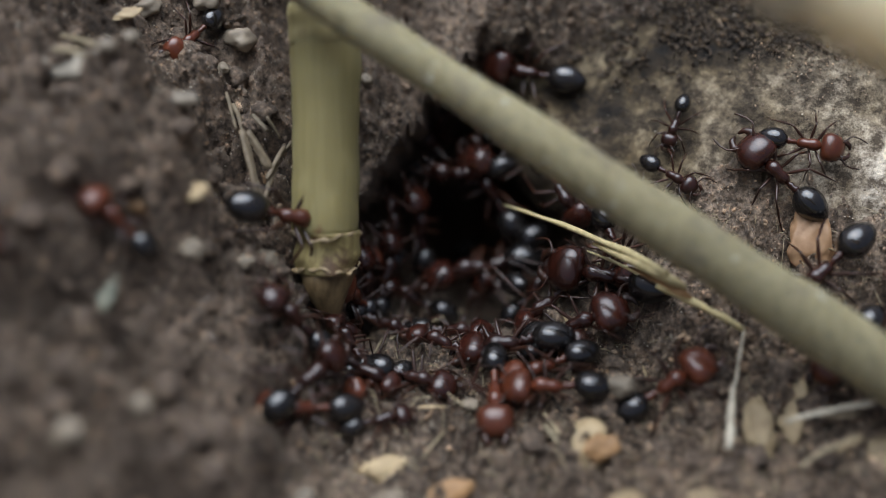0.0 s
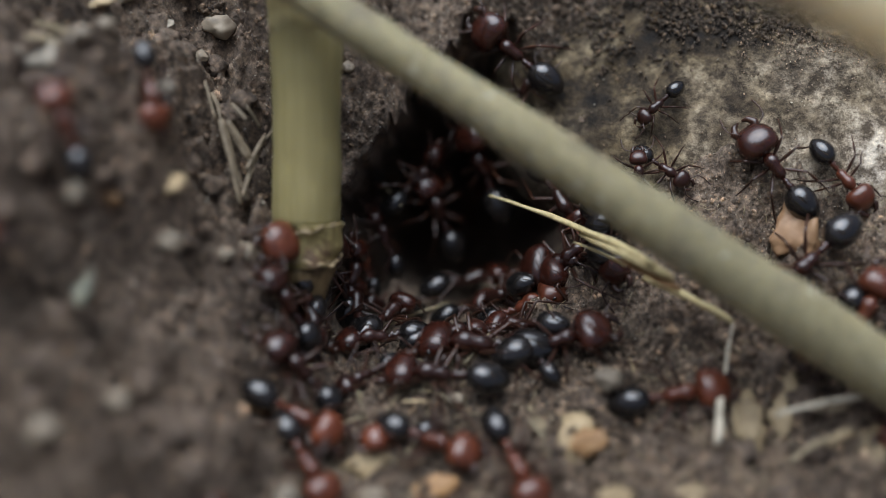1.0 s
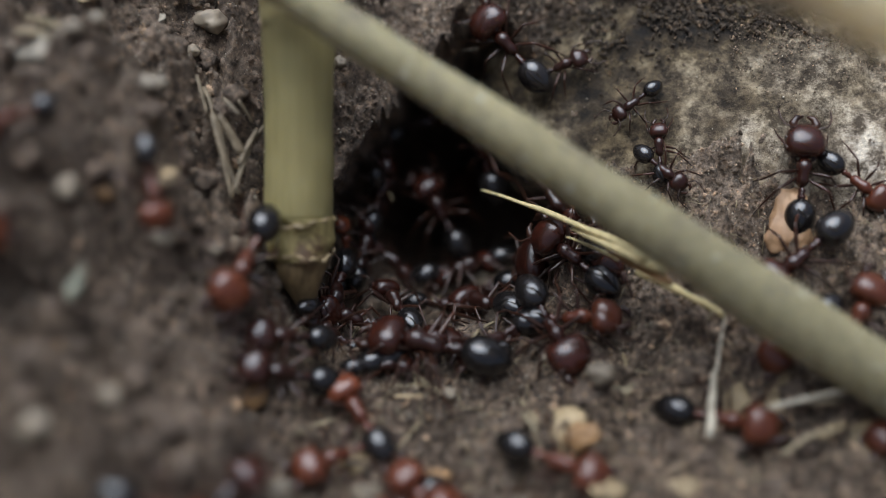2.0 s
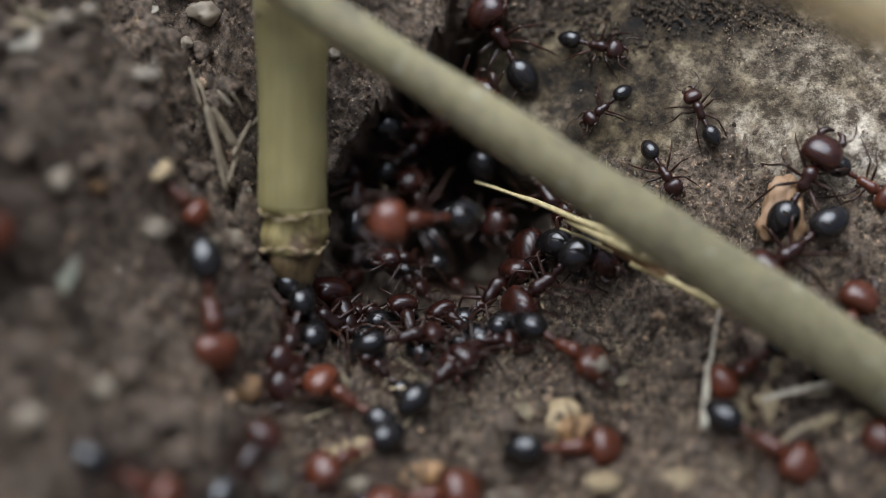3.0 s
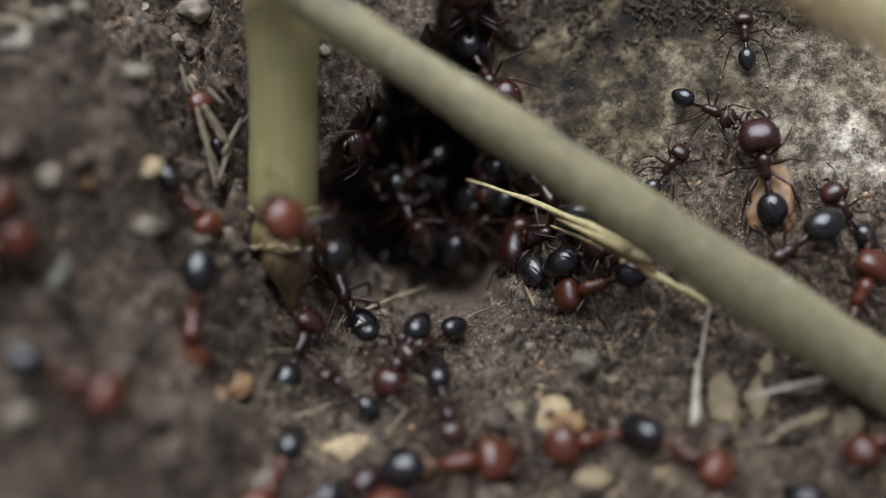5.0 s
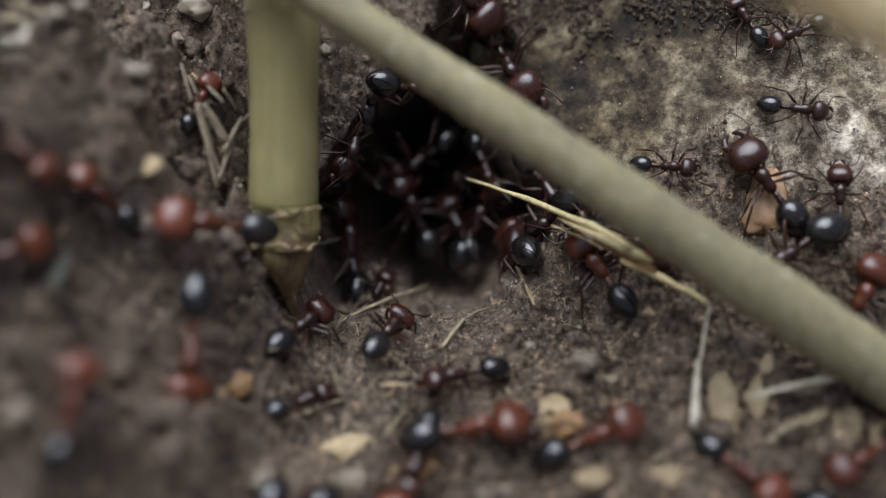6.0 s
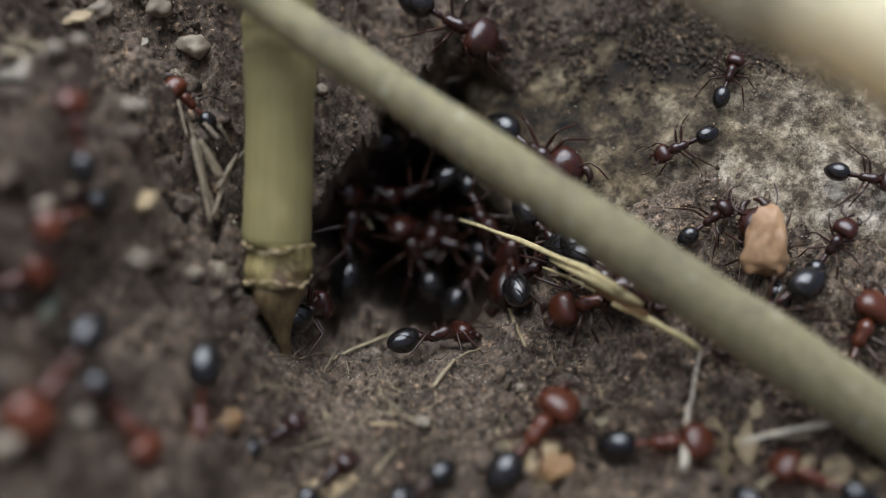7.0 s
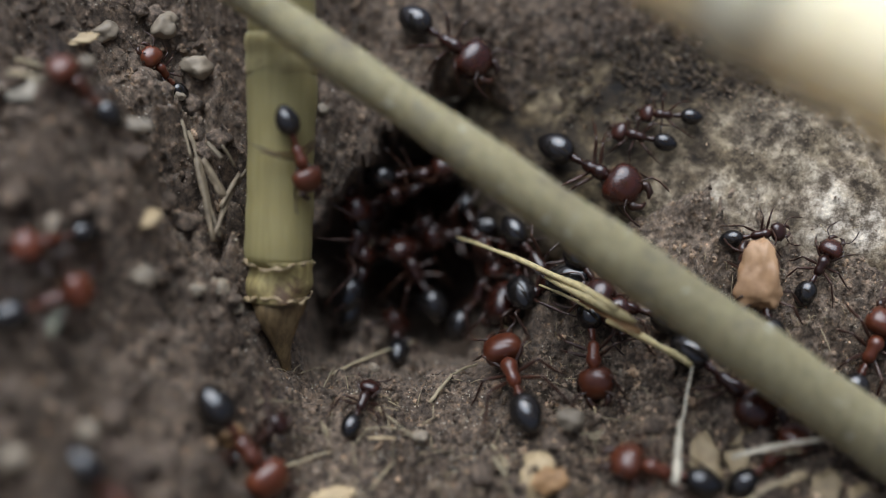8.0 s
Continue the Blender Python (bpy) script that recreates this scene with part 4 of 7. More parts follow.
    crawl(ANTS[4], [
        (0, 29.23, 5.75, 10.36, -6, 46, -105),
        (0.5, 31.17, 5.19, 9.96, -12, 42, -115),
        (1, 33.31, 2.78, 7.64, -35, 28, -153),
        (1.5, 34.69, 2.21, 7.53, -32, 40, -145),
        (2, 35.25, 1.86, 7.29, -30, 41, -144),
        (2.5, 35.8, 1.59, 7, -30, 42, -143),
        (3, 36.31, 1.14, 6.83, -28, 42, -140),
        (3.5, 37.94, 0.88, 6.94, 2, 52, -103),
        (4, 39.44, 0.32, 6.8, -3, 55, -110),
        (4.5, 42.81, -0.25, 7.05, -5, 49, -107),
        (5, 43.05, -0.05, 7.35, -7, 45, -110),
        (5.5, 43.32, 0.21, 7.66, -8, 44, -112),
        (6, 43.56, 0.49, 8.01, -10, 45, -114),
        (6.5, 43.84, 0.6, 8.15, -11, 44, -115),
        (7, 44.13, 0.83, 8.42, -12, 44, -117),
        (7.5, 44.37, 1.13, 8.79, -13, 41, -119),
        (8, 45.64, 1.77, 9.52, -14, 40, -120),
    ])
    crawl(ANTS[5], [
        (0, 43.14, -0.39, 7.01, 17, -48, 59),
        (0.5, 42.34, -0.46, 6.69, 13, -51, 62),
        (1, 42.33, -0.79, 6.32, 11, -56, 65),
        (1.5, 42.17, -1.11, 5.83, 10, -50, 68),
        (2, 42.02, -1.38, 5.32, 10, -47, 70),
        (2.5, 41.79, -1.82, 5.06, 8, -51, 74),
        (3, 41.51, -2.63, 4.73, 4, -31, 72),
        (3.5, 37.72, -3.14, 5.17, 9, -40, 62),
        (4, 35.25, -1.56, 5.52, -4, -36, 75),
        (4.5, 35.46, -2.2, 5, 22, -30, 36),
        (5, 35.35, -1.53, 5.31, 28, -30, 19),
        (5.5, 35.13, -0.98, 5.66, 32, -21, 3),
        (6, 34.89, -0.36, 5.94, 35, -8, -10),
        (6.5, 35.13, -0.27, 5.82, 38, 3, -28),
        (7, 35.2, -0.53, 5.72, 38, 6, -43),
        (7.5, 35.03, -0.9, 5.63, 33, 6, -44),
        (8, 34.88, -0.9, 5.64, 32, 2, -37),
    ])
    crawl(ANTS[6], [
        (0, 14.98, 2.89, 5.43, 33, -27, 10),
        (0.5, 15.2, 3.15, 6.43, 37, -16, 5),
        (1, 15.87, 3.6, 7.05, 43, -8, -4),
        (1.5, 16.66, 5.01, 6.84, 39, -2, -16),
        (2, 18.7, 5.7, 7.85, 40, -15, -11),
        (2.5, 20.58, 5.97, 9.09, 34, -21, 0),
        (3, 22.57, 6.82, 9.98, 32, -21, 13),
        (3.5, 23.98, 10.07, 12.53, 35, 2, -23),
        (4, 26.53, 9.89, 13.05, 30, 11, -37),
        (4.5, 27.51, 11.19, 13.88, 30, -1, -16),
        (5, 27.57, 11.95, 14.32, 29, -8, -5),
        (5.5, 27.62, 12.69, 14.77, 25, -13, 8),
        (6, 27.69, 13.51, 15.16, 21, -17, 20),
        (6.5, 26.91, 12.89, 14.76, 25, -14, 11),
        (7, 26.8, 12.61, 14.63, 29, 4, -24),
        (7.5, 24.52, 11.55, 13.58, -8, -34, 87),
        (8, 21.74, 11.91, 13.18, -7, -39, 82),
    ])
    crawl(ANTS[7], [
        (0, 2.68, 14.99, 6.86, 96, 28, -37),
        (0.5, 4.77, 14.92, 7.74, 66, 7, -56),
        (1, 6.66, 13.85, 9.37, 48, 11, -54),
        (1.5, 8.49, 13.9, 10.44, 41, 15, -51),
        (2, 10.3, 13.81, 11.15, 30, 31, -71),
        (2.5, 12.08, 13.79, 11.76, 12, 36, -96),
        (3, 13.9, 13.94, 12.38, -1, 39, -114),
        (3.5, 17.5, 11.59, 11.71, -5, 36, -121),
        (4, 20.14, 7.91, 9.94, -20, 33, -145),
        (4.5, 20.49, 7.31, 9.61, -17, 34, -139),
        (5, 24.17, 6.74, 10.16, -13, 39, -128),
        (5.5, 27.85, 6.4, 10.6, -11, 46, -116),
        (6, 31.62, 6.11, 10.9, -2, 47, -102),
        (6.5, 36.31, 4.57, 10.07, -14, 42, -123),
        (7, 38, 3.95, 10.07, -4, 39, -108),
        (7.5, 41.33, 3.1, 9.9, -4, 41, -108),
        (8, 44.98, 2.05, 9.65, -3, 40, -106),
    ])
    crawl(ANTS[8], [
        (0, 34.57, 21.65, 23.81, -37, -19, 143),
        (0.5, 34.71, 22.59, 22.12, -33, -21, 145),
        (1, 34.9, 21.62, 21.57, -22, -17, 135),
        (1.5, 34.95, 20.78, 21.04, -16, -16, 132),
        (2, 35.1, 20.17, 20.42, -18, -15, 130),
        (2.5, 35.15, 19.35, 19.92, -21, -18, 132),
        (3, 35.23, 18.54, 19.43, -22, -18, 131),
        (3.5, 35.34, 17.72, 19.03, -22, -18, 130),
        (4, 35.55, 16.89, 18.6, -23, -18, 128),
        (4.5, 35.64, 15.84, 18.11, -23, -18, 127),
        (5, 34.32, 14.32, 17.04, -25, -20, 124),
        (5.5, 33.05, 12.95, 15.9, -23, -23, 121),
        (6, 31.7, 11.32, 14.92, -18, -22, 114),
        (6.5, 27.32, 9.14, 12.7, -26, -24, 122),
        (7, 22.38, 7.55, 10.41, -26, -28, 115),
        (7.5, 20.18, 9.48, 11.06, -4, -37, 74),
        (8, 19.32, 10.53, 11.59, -1, -37, 69),
    ])
    crawl(ANTS[9], [
        (0, 34.89, -8.82, 2.12, 29, 18, -17),
        (0.5, 33.44, -9.17, 2.58, 25, 17, -21),
        (1, 33.07, -9.06, 2.47, 36, 16, -24),
        (1.5, 33.16, -9.58, 2.14, 24, 15, -25),
        (2, 32.9, -10.09, 1.97, 33, 17, -22),
        (2.5, 32.61, -10.59, 1.48, 32, 19, -18),
        (3, 32.58, -11.17, 1.03, 31, 14, -24),
        (3.5, 33.98, -9.7, 1.96, 35, 15, -26),
        (4, 34.56, -9.65, 1.93, 28, 23, -16),
        (4.5, 34.89, -8.76, 2.26, 29, 16, -24),
        (5, 34.78, -8.78, 2.12, 30, 20, -20),
        (5.5, 34.81, -8.83, 2.11, 35, 21, -20),
        (6, 34.76, -8.95, 2.07, 36, 22, -19),
        (6.5, 34.81, -8.49, 1.97, 26, 17, -25),
        (7, 35.8, -7.62, 1.94, 33, 24, -15),
        (7.5, 35.69, -7.51, 2.02, 31, 17, -11),
        (8, 38.23, -6.7, 1.37, 38, 19, -19),
    ])
    crawl(ANTS[10], [
        (0, 0.46, 3.7, -5.56, -6, 23, 100),
        (0.5, -0.53, 1.41, -6.82, -10, 28, 96),
        (1, 1.61, -9.28, -3.26, -4, 7, 82),
        (1.5, 1.53, -11.48, -2.18, 1, -10, 85),
        (2, -2.01, -10.75, -2.2, 1, 1, 76),
        (2.5, -5.56, -8.34, -3.74, -5, 2, 52),
        (3, -9.67, -6.35, -4.65, 4, 23, 30),
        (3.5, -9.5, -4.67, -5.44, 13, 21, 20),
        (4, -9.67, -5.88, -5.1, 7, 22, 19),
        (4.5, -9.64, -5.72, -5.22, 0, 22, 19),
        (5, -10.06, -1.87, -5.73, 11, 32, 34),
        (5.5, -10.48, 2.14, -5.76, 43, 40, 55),
        (6, -10.6, 5.55, -5.32, 56, 41, 59),
        (6.5, -10.61, 6.69, -4.62, 62, 41, 64),
        (7, -10.15, 9.22, -1.09, 73, 39, 66),
        (7.5, -9.95, 9.19, -1.21, 78, 39, 71),
        (8, -9.59, 7.72, 0.41, 84, 39, 76),
    ])
    crawl(ANTS[11], [
        (0, 3.19, -8.87, -2.21, -15, 4, 88),
        (0.5, 2.67, -11.99, -2.39, -1, -13, 76),
        (1, -1.78, -13.05, -2.35, -1, 1, 84),
        (1.5, 2.58, -3.32, -4.73, -21, 25, 72),
        (2, 3.39, -2.9, -5.03, -31, 2, 41),
        (2.5, 4.57, -2.87, -4.7, 1, -38, -34),
        (3, 5.22, -4.08, -3.41, 22, -35, -60),
        (3.5, 6.2, -7.22, -1.43, 21, -27, -45),
        (4, 6.17, -6.52, -2.45, 9, -30, -24),
        (4.5, 5.39, -5.6, -3.54, -8, -30, -3),
        (5, 2.3, 13.43, -6.36, 70, 179, 16),
        (5.5, -0.41, 31.84, -9.03, 74.25, 172.84, 24.75),
        (6, -1.17, 32.72, -9.17, 73.26, 185.43, 25),
        (6.5, -0.99, 32.34, -9.21, 73.75, 175.05, 11.74),
        (7, -1, 32.77, -9.22, 76.74, 184.36, 11.02),
        (7.5, -0.44, 32.39, -9.14, 65.16, 178.2, 14.56),
        (8, -1.12, 32.49, -9.19, 67.48, 180.25, 23.74),
    ])
    crawl(ANTS[12], [
        (0, -21.76, -35.4, 3.18, 0, 29, -28),
        (0.5, -20.42, -32.46, 1.83, -12, 31, -29),
        (1, -19.04, -31.05, 1.42, -18, 32, -31),
        (1.5, -17.4, -29.87, 1.64, -2, 29, -35),
        (2, -16.66, -28.37, 1.37, 2, 20, -36),
        (2.5, -15.84, -27.28, 1.77, 8, 24, -31),
        (3, -15.15, -25.84, 1.63, 1, 26, -25),
        (3.5, -14.44, -21.35, 1.05, 18, 31, -14),
        (4, -12.65, -15.78, -1.39, 21, 33, 3),
        (4.5, -11.97, -12.93, -1.78, 17, 32, -6),
        (5, -12.16, -11.56, -1.53, 9, 31, -10),
        (5.5, -12.59, -10.08, -1.16, 10, 43, 2),
        (6, -12.17, -9.59, -1.23, -15, 30, -38),
        (6.5, -12.7, -6.22, -1.62, -19, 47, -26),
        (7, -11.99, -1.64, -1.94, -56, 52, -65),
        (7.5, -9.87, 5.87, -5.75, 57, 58, 55),
        (8, -8.34, 6.32, -2.53, 82, 55, 68),
    ])
    crawl(ANTS[13], [
        (0, -12.49, -1.57, -1.6, 74, -26, 80),
        (0.5, -10.85, -9.2, -2.77, 18, -17, 144),
        (1, -13.12, -17.5, -0.72, -29, 24, -119),
        (1.5, -7.08, -17.49, -2.55, 7, -2, 22),
        (2, -7.4, -17.18, -2.43, 8, -8, 31),
        (2.5, -7.89, -16.88, -2.23, 17, -8, 44),
        (3, -8.25, -16.73, -2.18, 13, -4, 58),
        (3.5, -8.85, -16.37, -2.68, 15, -10, 50),
        (4, -11.33, -17.56, -2.42, -7, -28, 156),
        (4.5, -12.64, -21.99, -2.58, -9, -33, 168),
        (5, -12.95, -25.13, -2.02, -7, -27, 165),
        (5.5, -13.37, -27.85, -1.42, -24, -34, 171),
        (6, -13.83, -29.55, -2.46, -29, -24, 165),
        (6.5, -13.69, -30.89, -1.74, -20, -16, 163),
        (7, -13.68, -31.2, -1.98, -12, -15, 165),
        (7.5, -13.56, -31.91, -1.13, -16, -16, 169),
        (8, -13.77, -32.28, -1.18, -18, -17, 173),
    ])
    crawl(ANTS[14], [
        (0, 1.81, -13.48, -2.69, -10, 4, 180),
        (0.5, 2.13, -18.58, -2.6, -22, 3, 170),
        (1, 4.37, -20.8, -3.24, -18, 5, -155),
        (1.5, 7.71, -22.06, -2.37, -8, 20, -130),
        (2, 8.34, -21.98, -2.05, -3, 23, -116),
        (2.5, 8.67, -20.93, -2.88, -16, 23, -102),
        (3, 9.46, -20.59, -2.77, -3, 29, -87),
        (3.5, 11.2, -20.07, -2.79, -4, 34, -82),
        (4, 14.24, -19.6, -2.32, -10, -23, 104),
        (4.5, 12.4, -20.62, -1.91, -5, -30, 111),
        (5, 12.04, -20.23, -2.21, 0, -38, 106),
        (5.5, 12.33, -20.24, -1.77, 12, 40, -55),
        (6, 12.37, -20.46, -1.83, 21, 29, -64),
        (6.5, 16.48, -17.84, -2.74, 11, 16, -96),
        (7, 18.95, -16.98, -1.77, 7, 24, -89),
        (7.5, 20.51, -15, -1.2, 20, 25, -68),
        (8, 19.11, -18.4, -2.17, 4, -12, 74),
    ])
    crawl(ANTS[15], [
        (0, 16.54, -13.06, -1.52, 25, 14, -60),
        (0.5, 18.26, -14.45, -1.45, 17, 25, -80),
        (1, 17.69, -14.45, -1.69, 11, 30, -80),
        (1.5, 20.31, -15.47, -1.74, 11, 33, -92),
        (2, 22.04, -16.95, -2.11, 8, 41, -104),
        (2.5, 23.3, -19.56, -1.86, 5, 14, -117),
        (3, 24.78, -20.92, -2.34, -10, 15, -129),
        (3.5, 26.91, -23.27, -2.29, 0, 35, -128),
        (4, 28.83, -25.35, -3.14, -4, 24, -127),
        (4.5, 29.65, -29.54, -1.3, -2, 14, -128),
        (5, 30.51, -29.19, -1.76, 1, 31, -129),
        (5.5, 31.04, -29.31, -2.16, 6, 16, -127),
        (6, 31.64, -29.24, -2.43, 6, 22, -126),
        (6.5, 31.8, -30.08, -1.95, 5, 24, -126),
        (7, 32.17, -30.38, -1.87, 2, 22, -125),
        (7.5, 32.59, -30.71, -1.66, 9, 20, -124),
        (8, 33.93, -30.89, -1.99, 6, 12, -123),
    ])
    crawl(ANTS[16], [
        (0, -14.3, -16.43, -0.29, 20, -42, 91),
        (0.5, -14.49, -19.3, -0.1, -44, -8, -147),
        (1, -12.17, -21.64, -2.37, -19, -4, -145),
        (1.5, -9.72, -20.52, -3.08, -6, -16, 113),
        (2, -9.16, -21, -3.02, 6, -18, 119),
        (2.5, -8.25, -21.57, -2.94, -3, -9, 122),
        (3, -7.55, -22.06, -2.9, 2, -7, 126),
        (3.5, -7.48, -22.05, -3.03, -6, -6, 140),
        (4, -6.54, -23.19, -3.24, -9, -12, 131),
        (4.5, -10.75, -28.55, -2.45, -5, -31, 145),
        (5, -10.77, -28.52, -2.65, -20, -34, 147),
        (5.5, -10.84, -28.67, -2.95, -20, -29, 146),
        (6, -10.95, -29.43, -2.54, -9, -27, 146),
        (6.5, -10.97, -30.41, -2.15, -11, -21, 144),
        (7, -11, -30.94, -1.77, -15, -28, 149),
        (7.5, -11.08, -31.12, -1.86, -18, -25, 148),
        (8, -11.33, -31.58, -1.77, -19, -28, 151),
    ])
    crawl(ANTS[17], [
        (0, -16.6, -3.5, 9.17, -41, 38, -96),
        (0.5, -14.14, 0.45, 3.81, -50, -54, -143),
        (1, -14.69, -3.74, 5.81, 30, -42, 127),
        (1.5, -17.53, -4.43, 6.51, 2, -54, 136),
        (2, -17.72, -9.91, 8.13, -17, -51, 175),
        (2.5, -18.53, -11.68, 6.84, -42, -35, -164),
        (3, -19.02, -14.3, 6.44, -48, -16, -154),
        (3.5, -19.7, -14.33, 6.52, -51, -29, -161),
        (4, -19.72, -14.51, 6.82, -52, -27, -161),
        (4.5, -19.71, -14.56, 6.83, -47, -31, -162),
        (5, -19.81, -15.01, 5.8, -50, -28, -161),
        (5.5, -19.72, -16.02, 5.4, -53, -25, -162),
        (6, -19.26, -18.63, 6.62, -55, -26, -157),
        (6.5, -18.05, -18.64, 4.31, -50, -14, -156),
        (7, -17.81, -19.37, 3.5, -49, -20, -163),
        (7.5, -16.41, -19.85, 2.61, -54, -2, -143),
        (8, -14.73, -17.97, 0.46, -50, 15, -141),
    ])
    crawl(ANTS[18], [
        (0, 0.38, 33.92, -22.32, 39.43, 29.98, -12.68),
        (0.5, -0.29, 34.37, -22.35, 45.22, 28.01, -11.83),
        (1, 0.38, 34.07, -22.32, 49.82, 28.78, -3.67),
        (1.5, 0.35, 34.43, -22.36, 39.87, 27.86, -5.39),
        (2, -0.14, 33.99, -22.35, 54.3, 22.49, 0.88),
        (2.5, -1.38, 13.54, -6.33, 48, 21, -7),
        (3, -2.77, -7.14, 9.66, 24, -47, 98),
        (3.5, -4.58, -8.1, 10.02, 60, -23, 77),
        (4, -5.76, -8.19, 10.44, 61, -11, 78),
        (4.5, -8, -10.47, 10.18, 61, 23, 82),
        (5, -11.64, -8.95, 9.59, 68, -30, 68),
        (5.5, -14.9, -9.38, 10.06, 51, -22, 84),
        (6, -18.25, -10.4, 11.18, 31, -33, 94),
        (6.5, -22.85, -12.91, 8.72, -29, -50, 157),
        (7, -26.21, -23.82, 11.68, -24, -42, 170),
        (7.5, -29.73, -29.11, 11.02, -16, -43, 169),
        (8, -31.64, -34.78, 11.97, -23, -46, 178),
    ])
    crawl(ANTS[19], [
        (0, -28.22, -11.87, 15.17, 44, -2, 69),
        (0.5, -28.17, -10.4, 19.65, 50, 2, 25),
        (1, -28.93, -10.1, 21.98, 48, 6, 38),
        (1.5, -31.08, -8.65, 22.1, 11, -56, 125),
        (2, -32.43, -9.89, 22.26, 15, -52, 125),
        (2.5, -33.53, -11.5, 22.65, 5, -42, 124),
        (3, -35.72, -10.89, 21.48, 5, -38, 124),
        (3.5, -36, -10.37, 21.45, 6, -40, 125),
        (4, -35.95, -10.35, 21.72, 8, -38, 125),
        (4.5, -36.02, -10.26, 21.75, 5, -41, 126),
        (5, -36.11, -10.05, 21.86, -1, -42, 127),
        (5.5, -36.18, -9.94, 22, 2, -37, 127),
        (6, -36.25, -9.92, 22.24, 5, -39, 128),
        (6.5, -36.52, -9.89, 22.19, 3, -34, 127),
        (7, -36.47, -9.87, 22.33, -1, -34, 128),
        (7.5, -36.93, -9.01, 22.09, 0, -37, 129),
        (8, -37.9, -8.12, 22.53, -5, -34, 129),
    ])
    crawl(ANTS[20], [
        (0, -38.7, -19.67, 20.3, 9, 61, -58),
        (0.5, -37.65, -18.69, 19.79, 26, 61, -58),
        (1, -37.2, -18.53, 19.6, 23, 61, -58),
        (1.5, -36.62, -18.68, 19.73, 24, 60, -58),
        (2, -36.41, -18.3, 19.37, 21, 59, -58),
        (2.5, -36.03, -18.15, 19.21, 22, 56, -58),
        (3, -35.75, -17.87, 18.97, 16, 56, -58),
        (3.5, -35.44, -17.51, 18.73, 11, 57, -58),
        (4, -34.94, -17.43, 18.7, 5, 57, -58),
        (4.5, -34.59, -17.26, 18.36, -1, 57, -58),
        (5, -33.01, -16.26, 19.18, -34, 34, -84),
        (5.5, -32.01, -14.01, 19.18, -47, 20, -100),
        (6, -30.55, -12.66, 19.89, -46, 0, -103),
        (6.5, -28.81, -11.26, 16.88, -33, 42, -76),
        (7, -26.68, -8.47, 21.81, 49, 20, 40),
        (7.5, -26.41, 2.63, 19.26, 11, -48, 128),
        (8, -27.6, -2.85, 23.6, 43, -10, 62),
    ])
    crawl(ANTS[21], [
        (0, -37.24, -18.55, 18.81, 13, 58, -63),
        (0.5, -36.03, -18.23, 18.6, 9, 55, -63),
        (1, -35.49, -18.32, 18.36, 8, 51, -63),
        (1.5, -35.15, -18.32, 18.11, -1, 52, -63),
        (2, -34.92, -18.11, 17.71, -8, 57, -63),
        (2.5, -34.55, -18.05, 17.41, -5, 59, -64),
        (3, -34.2, -17.98, 17.16, -9, 63, -64),
        (3.5, -33.81, -17.81, 16.89, -8, 64, -64),
        (4, -33.35, -17.72, 16.6, -11, 64, -64),
        (4.5, -32.89, -17.77, 16.21, -11, 62, -64),
        (5, -32.34, -17.75, 15.94, -11, 62, -64),
        (5.5, -31.88, -17.58, 15.51, -13, 61, -64),
        (6, -31.64, -17.04, 14.72, -14, 57, -64),
        (6.5, -30.72, -17.05, 14.86, -16, 61, -65),
        (7, -31.12, -16.01, 14.18, -13, 62, -60),
        (7.5, -29.58, -16.76, 14.58, -13, 60, -61),
        (8, -28.86, -15.93, 13.79, -19, 59, -61),
    ])
    crawl(ANTS[22], [
        (0, -19.88, -33.22, 1.46, -35, 7, -84),
        (0.5, -19.81, -31.77, 1.53, -34, 2, -85),
        (1, -20.01, -31.12, 1.58, -33, 9, -89),
        (1.5, -20.2, -30.93, 2.32, -43, 13, -93),
        (2, -20.48, -31.43, 4.62, -41, 18, -100),
        (2.5, -21.5, -30.38, 4.75, -50, 17, -105),
        (3, -22.01, -30.17, 6.08, -49, 24, -115),
        (3.5, -22.96, -29.18, 8.64, -45, 7, -107),
        (4, -24.07, -27.26, 10.27, -44, 12, -111),
        (4.5, -25.97, -25.02, 11.06, -39, -4, -115),
        (5, -25.39, -26.44, 11.22, -44, 19, -103),
        (5.5, -25.05, -27.5, 11.05, -9, 33, -38),
        (6, -24.82, -28.48, 10.89, 34, 28, 9),
        (6.5, -24.39, -22.09, 8.68, -43, -8, -108),
        (7, -22.38, -24.19, 7.57, -50, -14, -109),
        (7.5, -22.2, -27.9, 9.87, -52, -1, -114),
        (8, -21.78, -29.81, 7.58, -48, 1, -117),
    ])
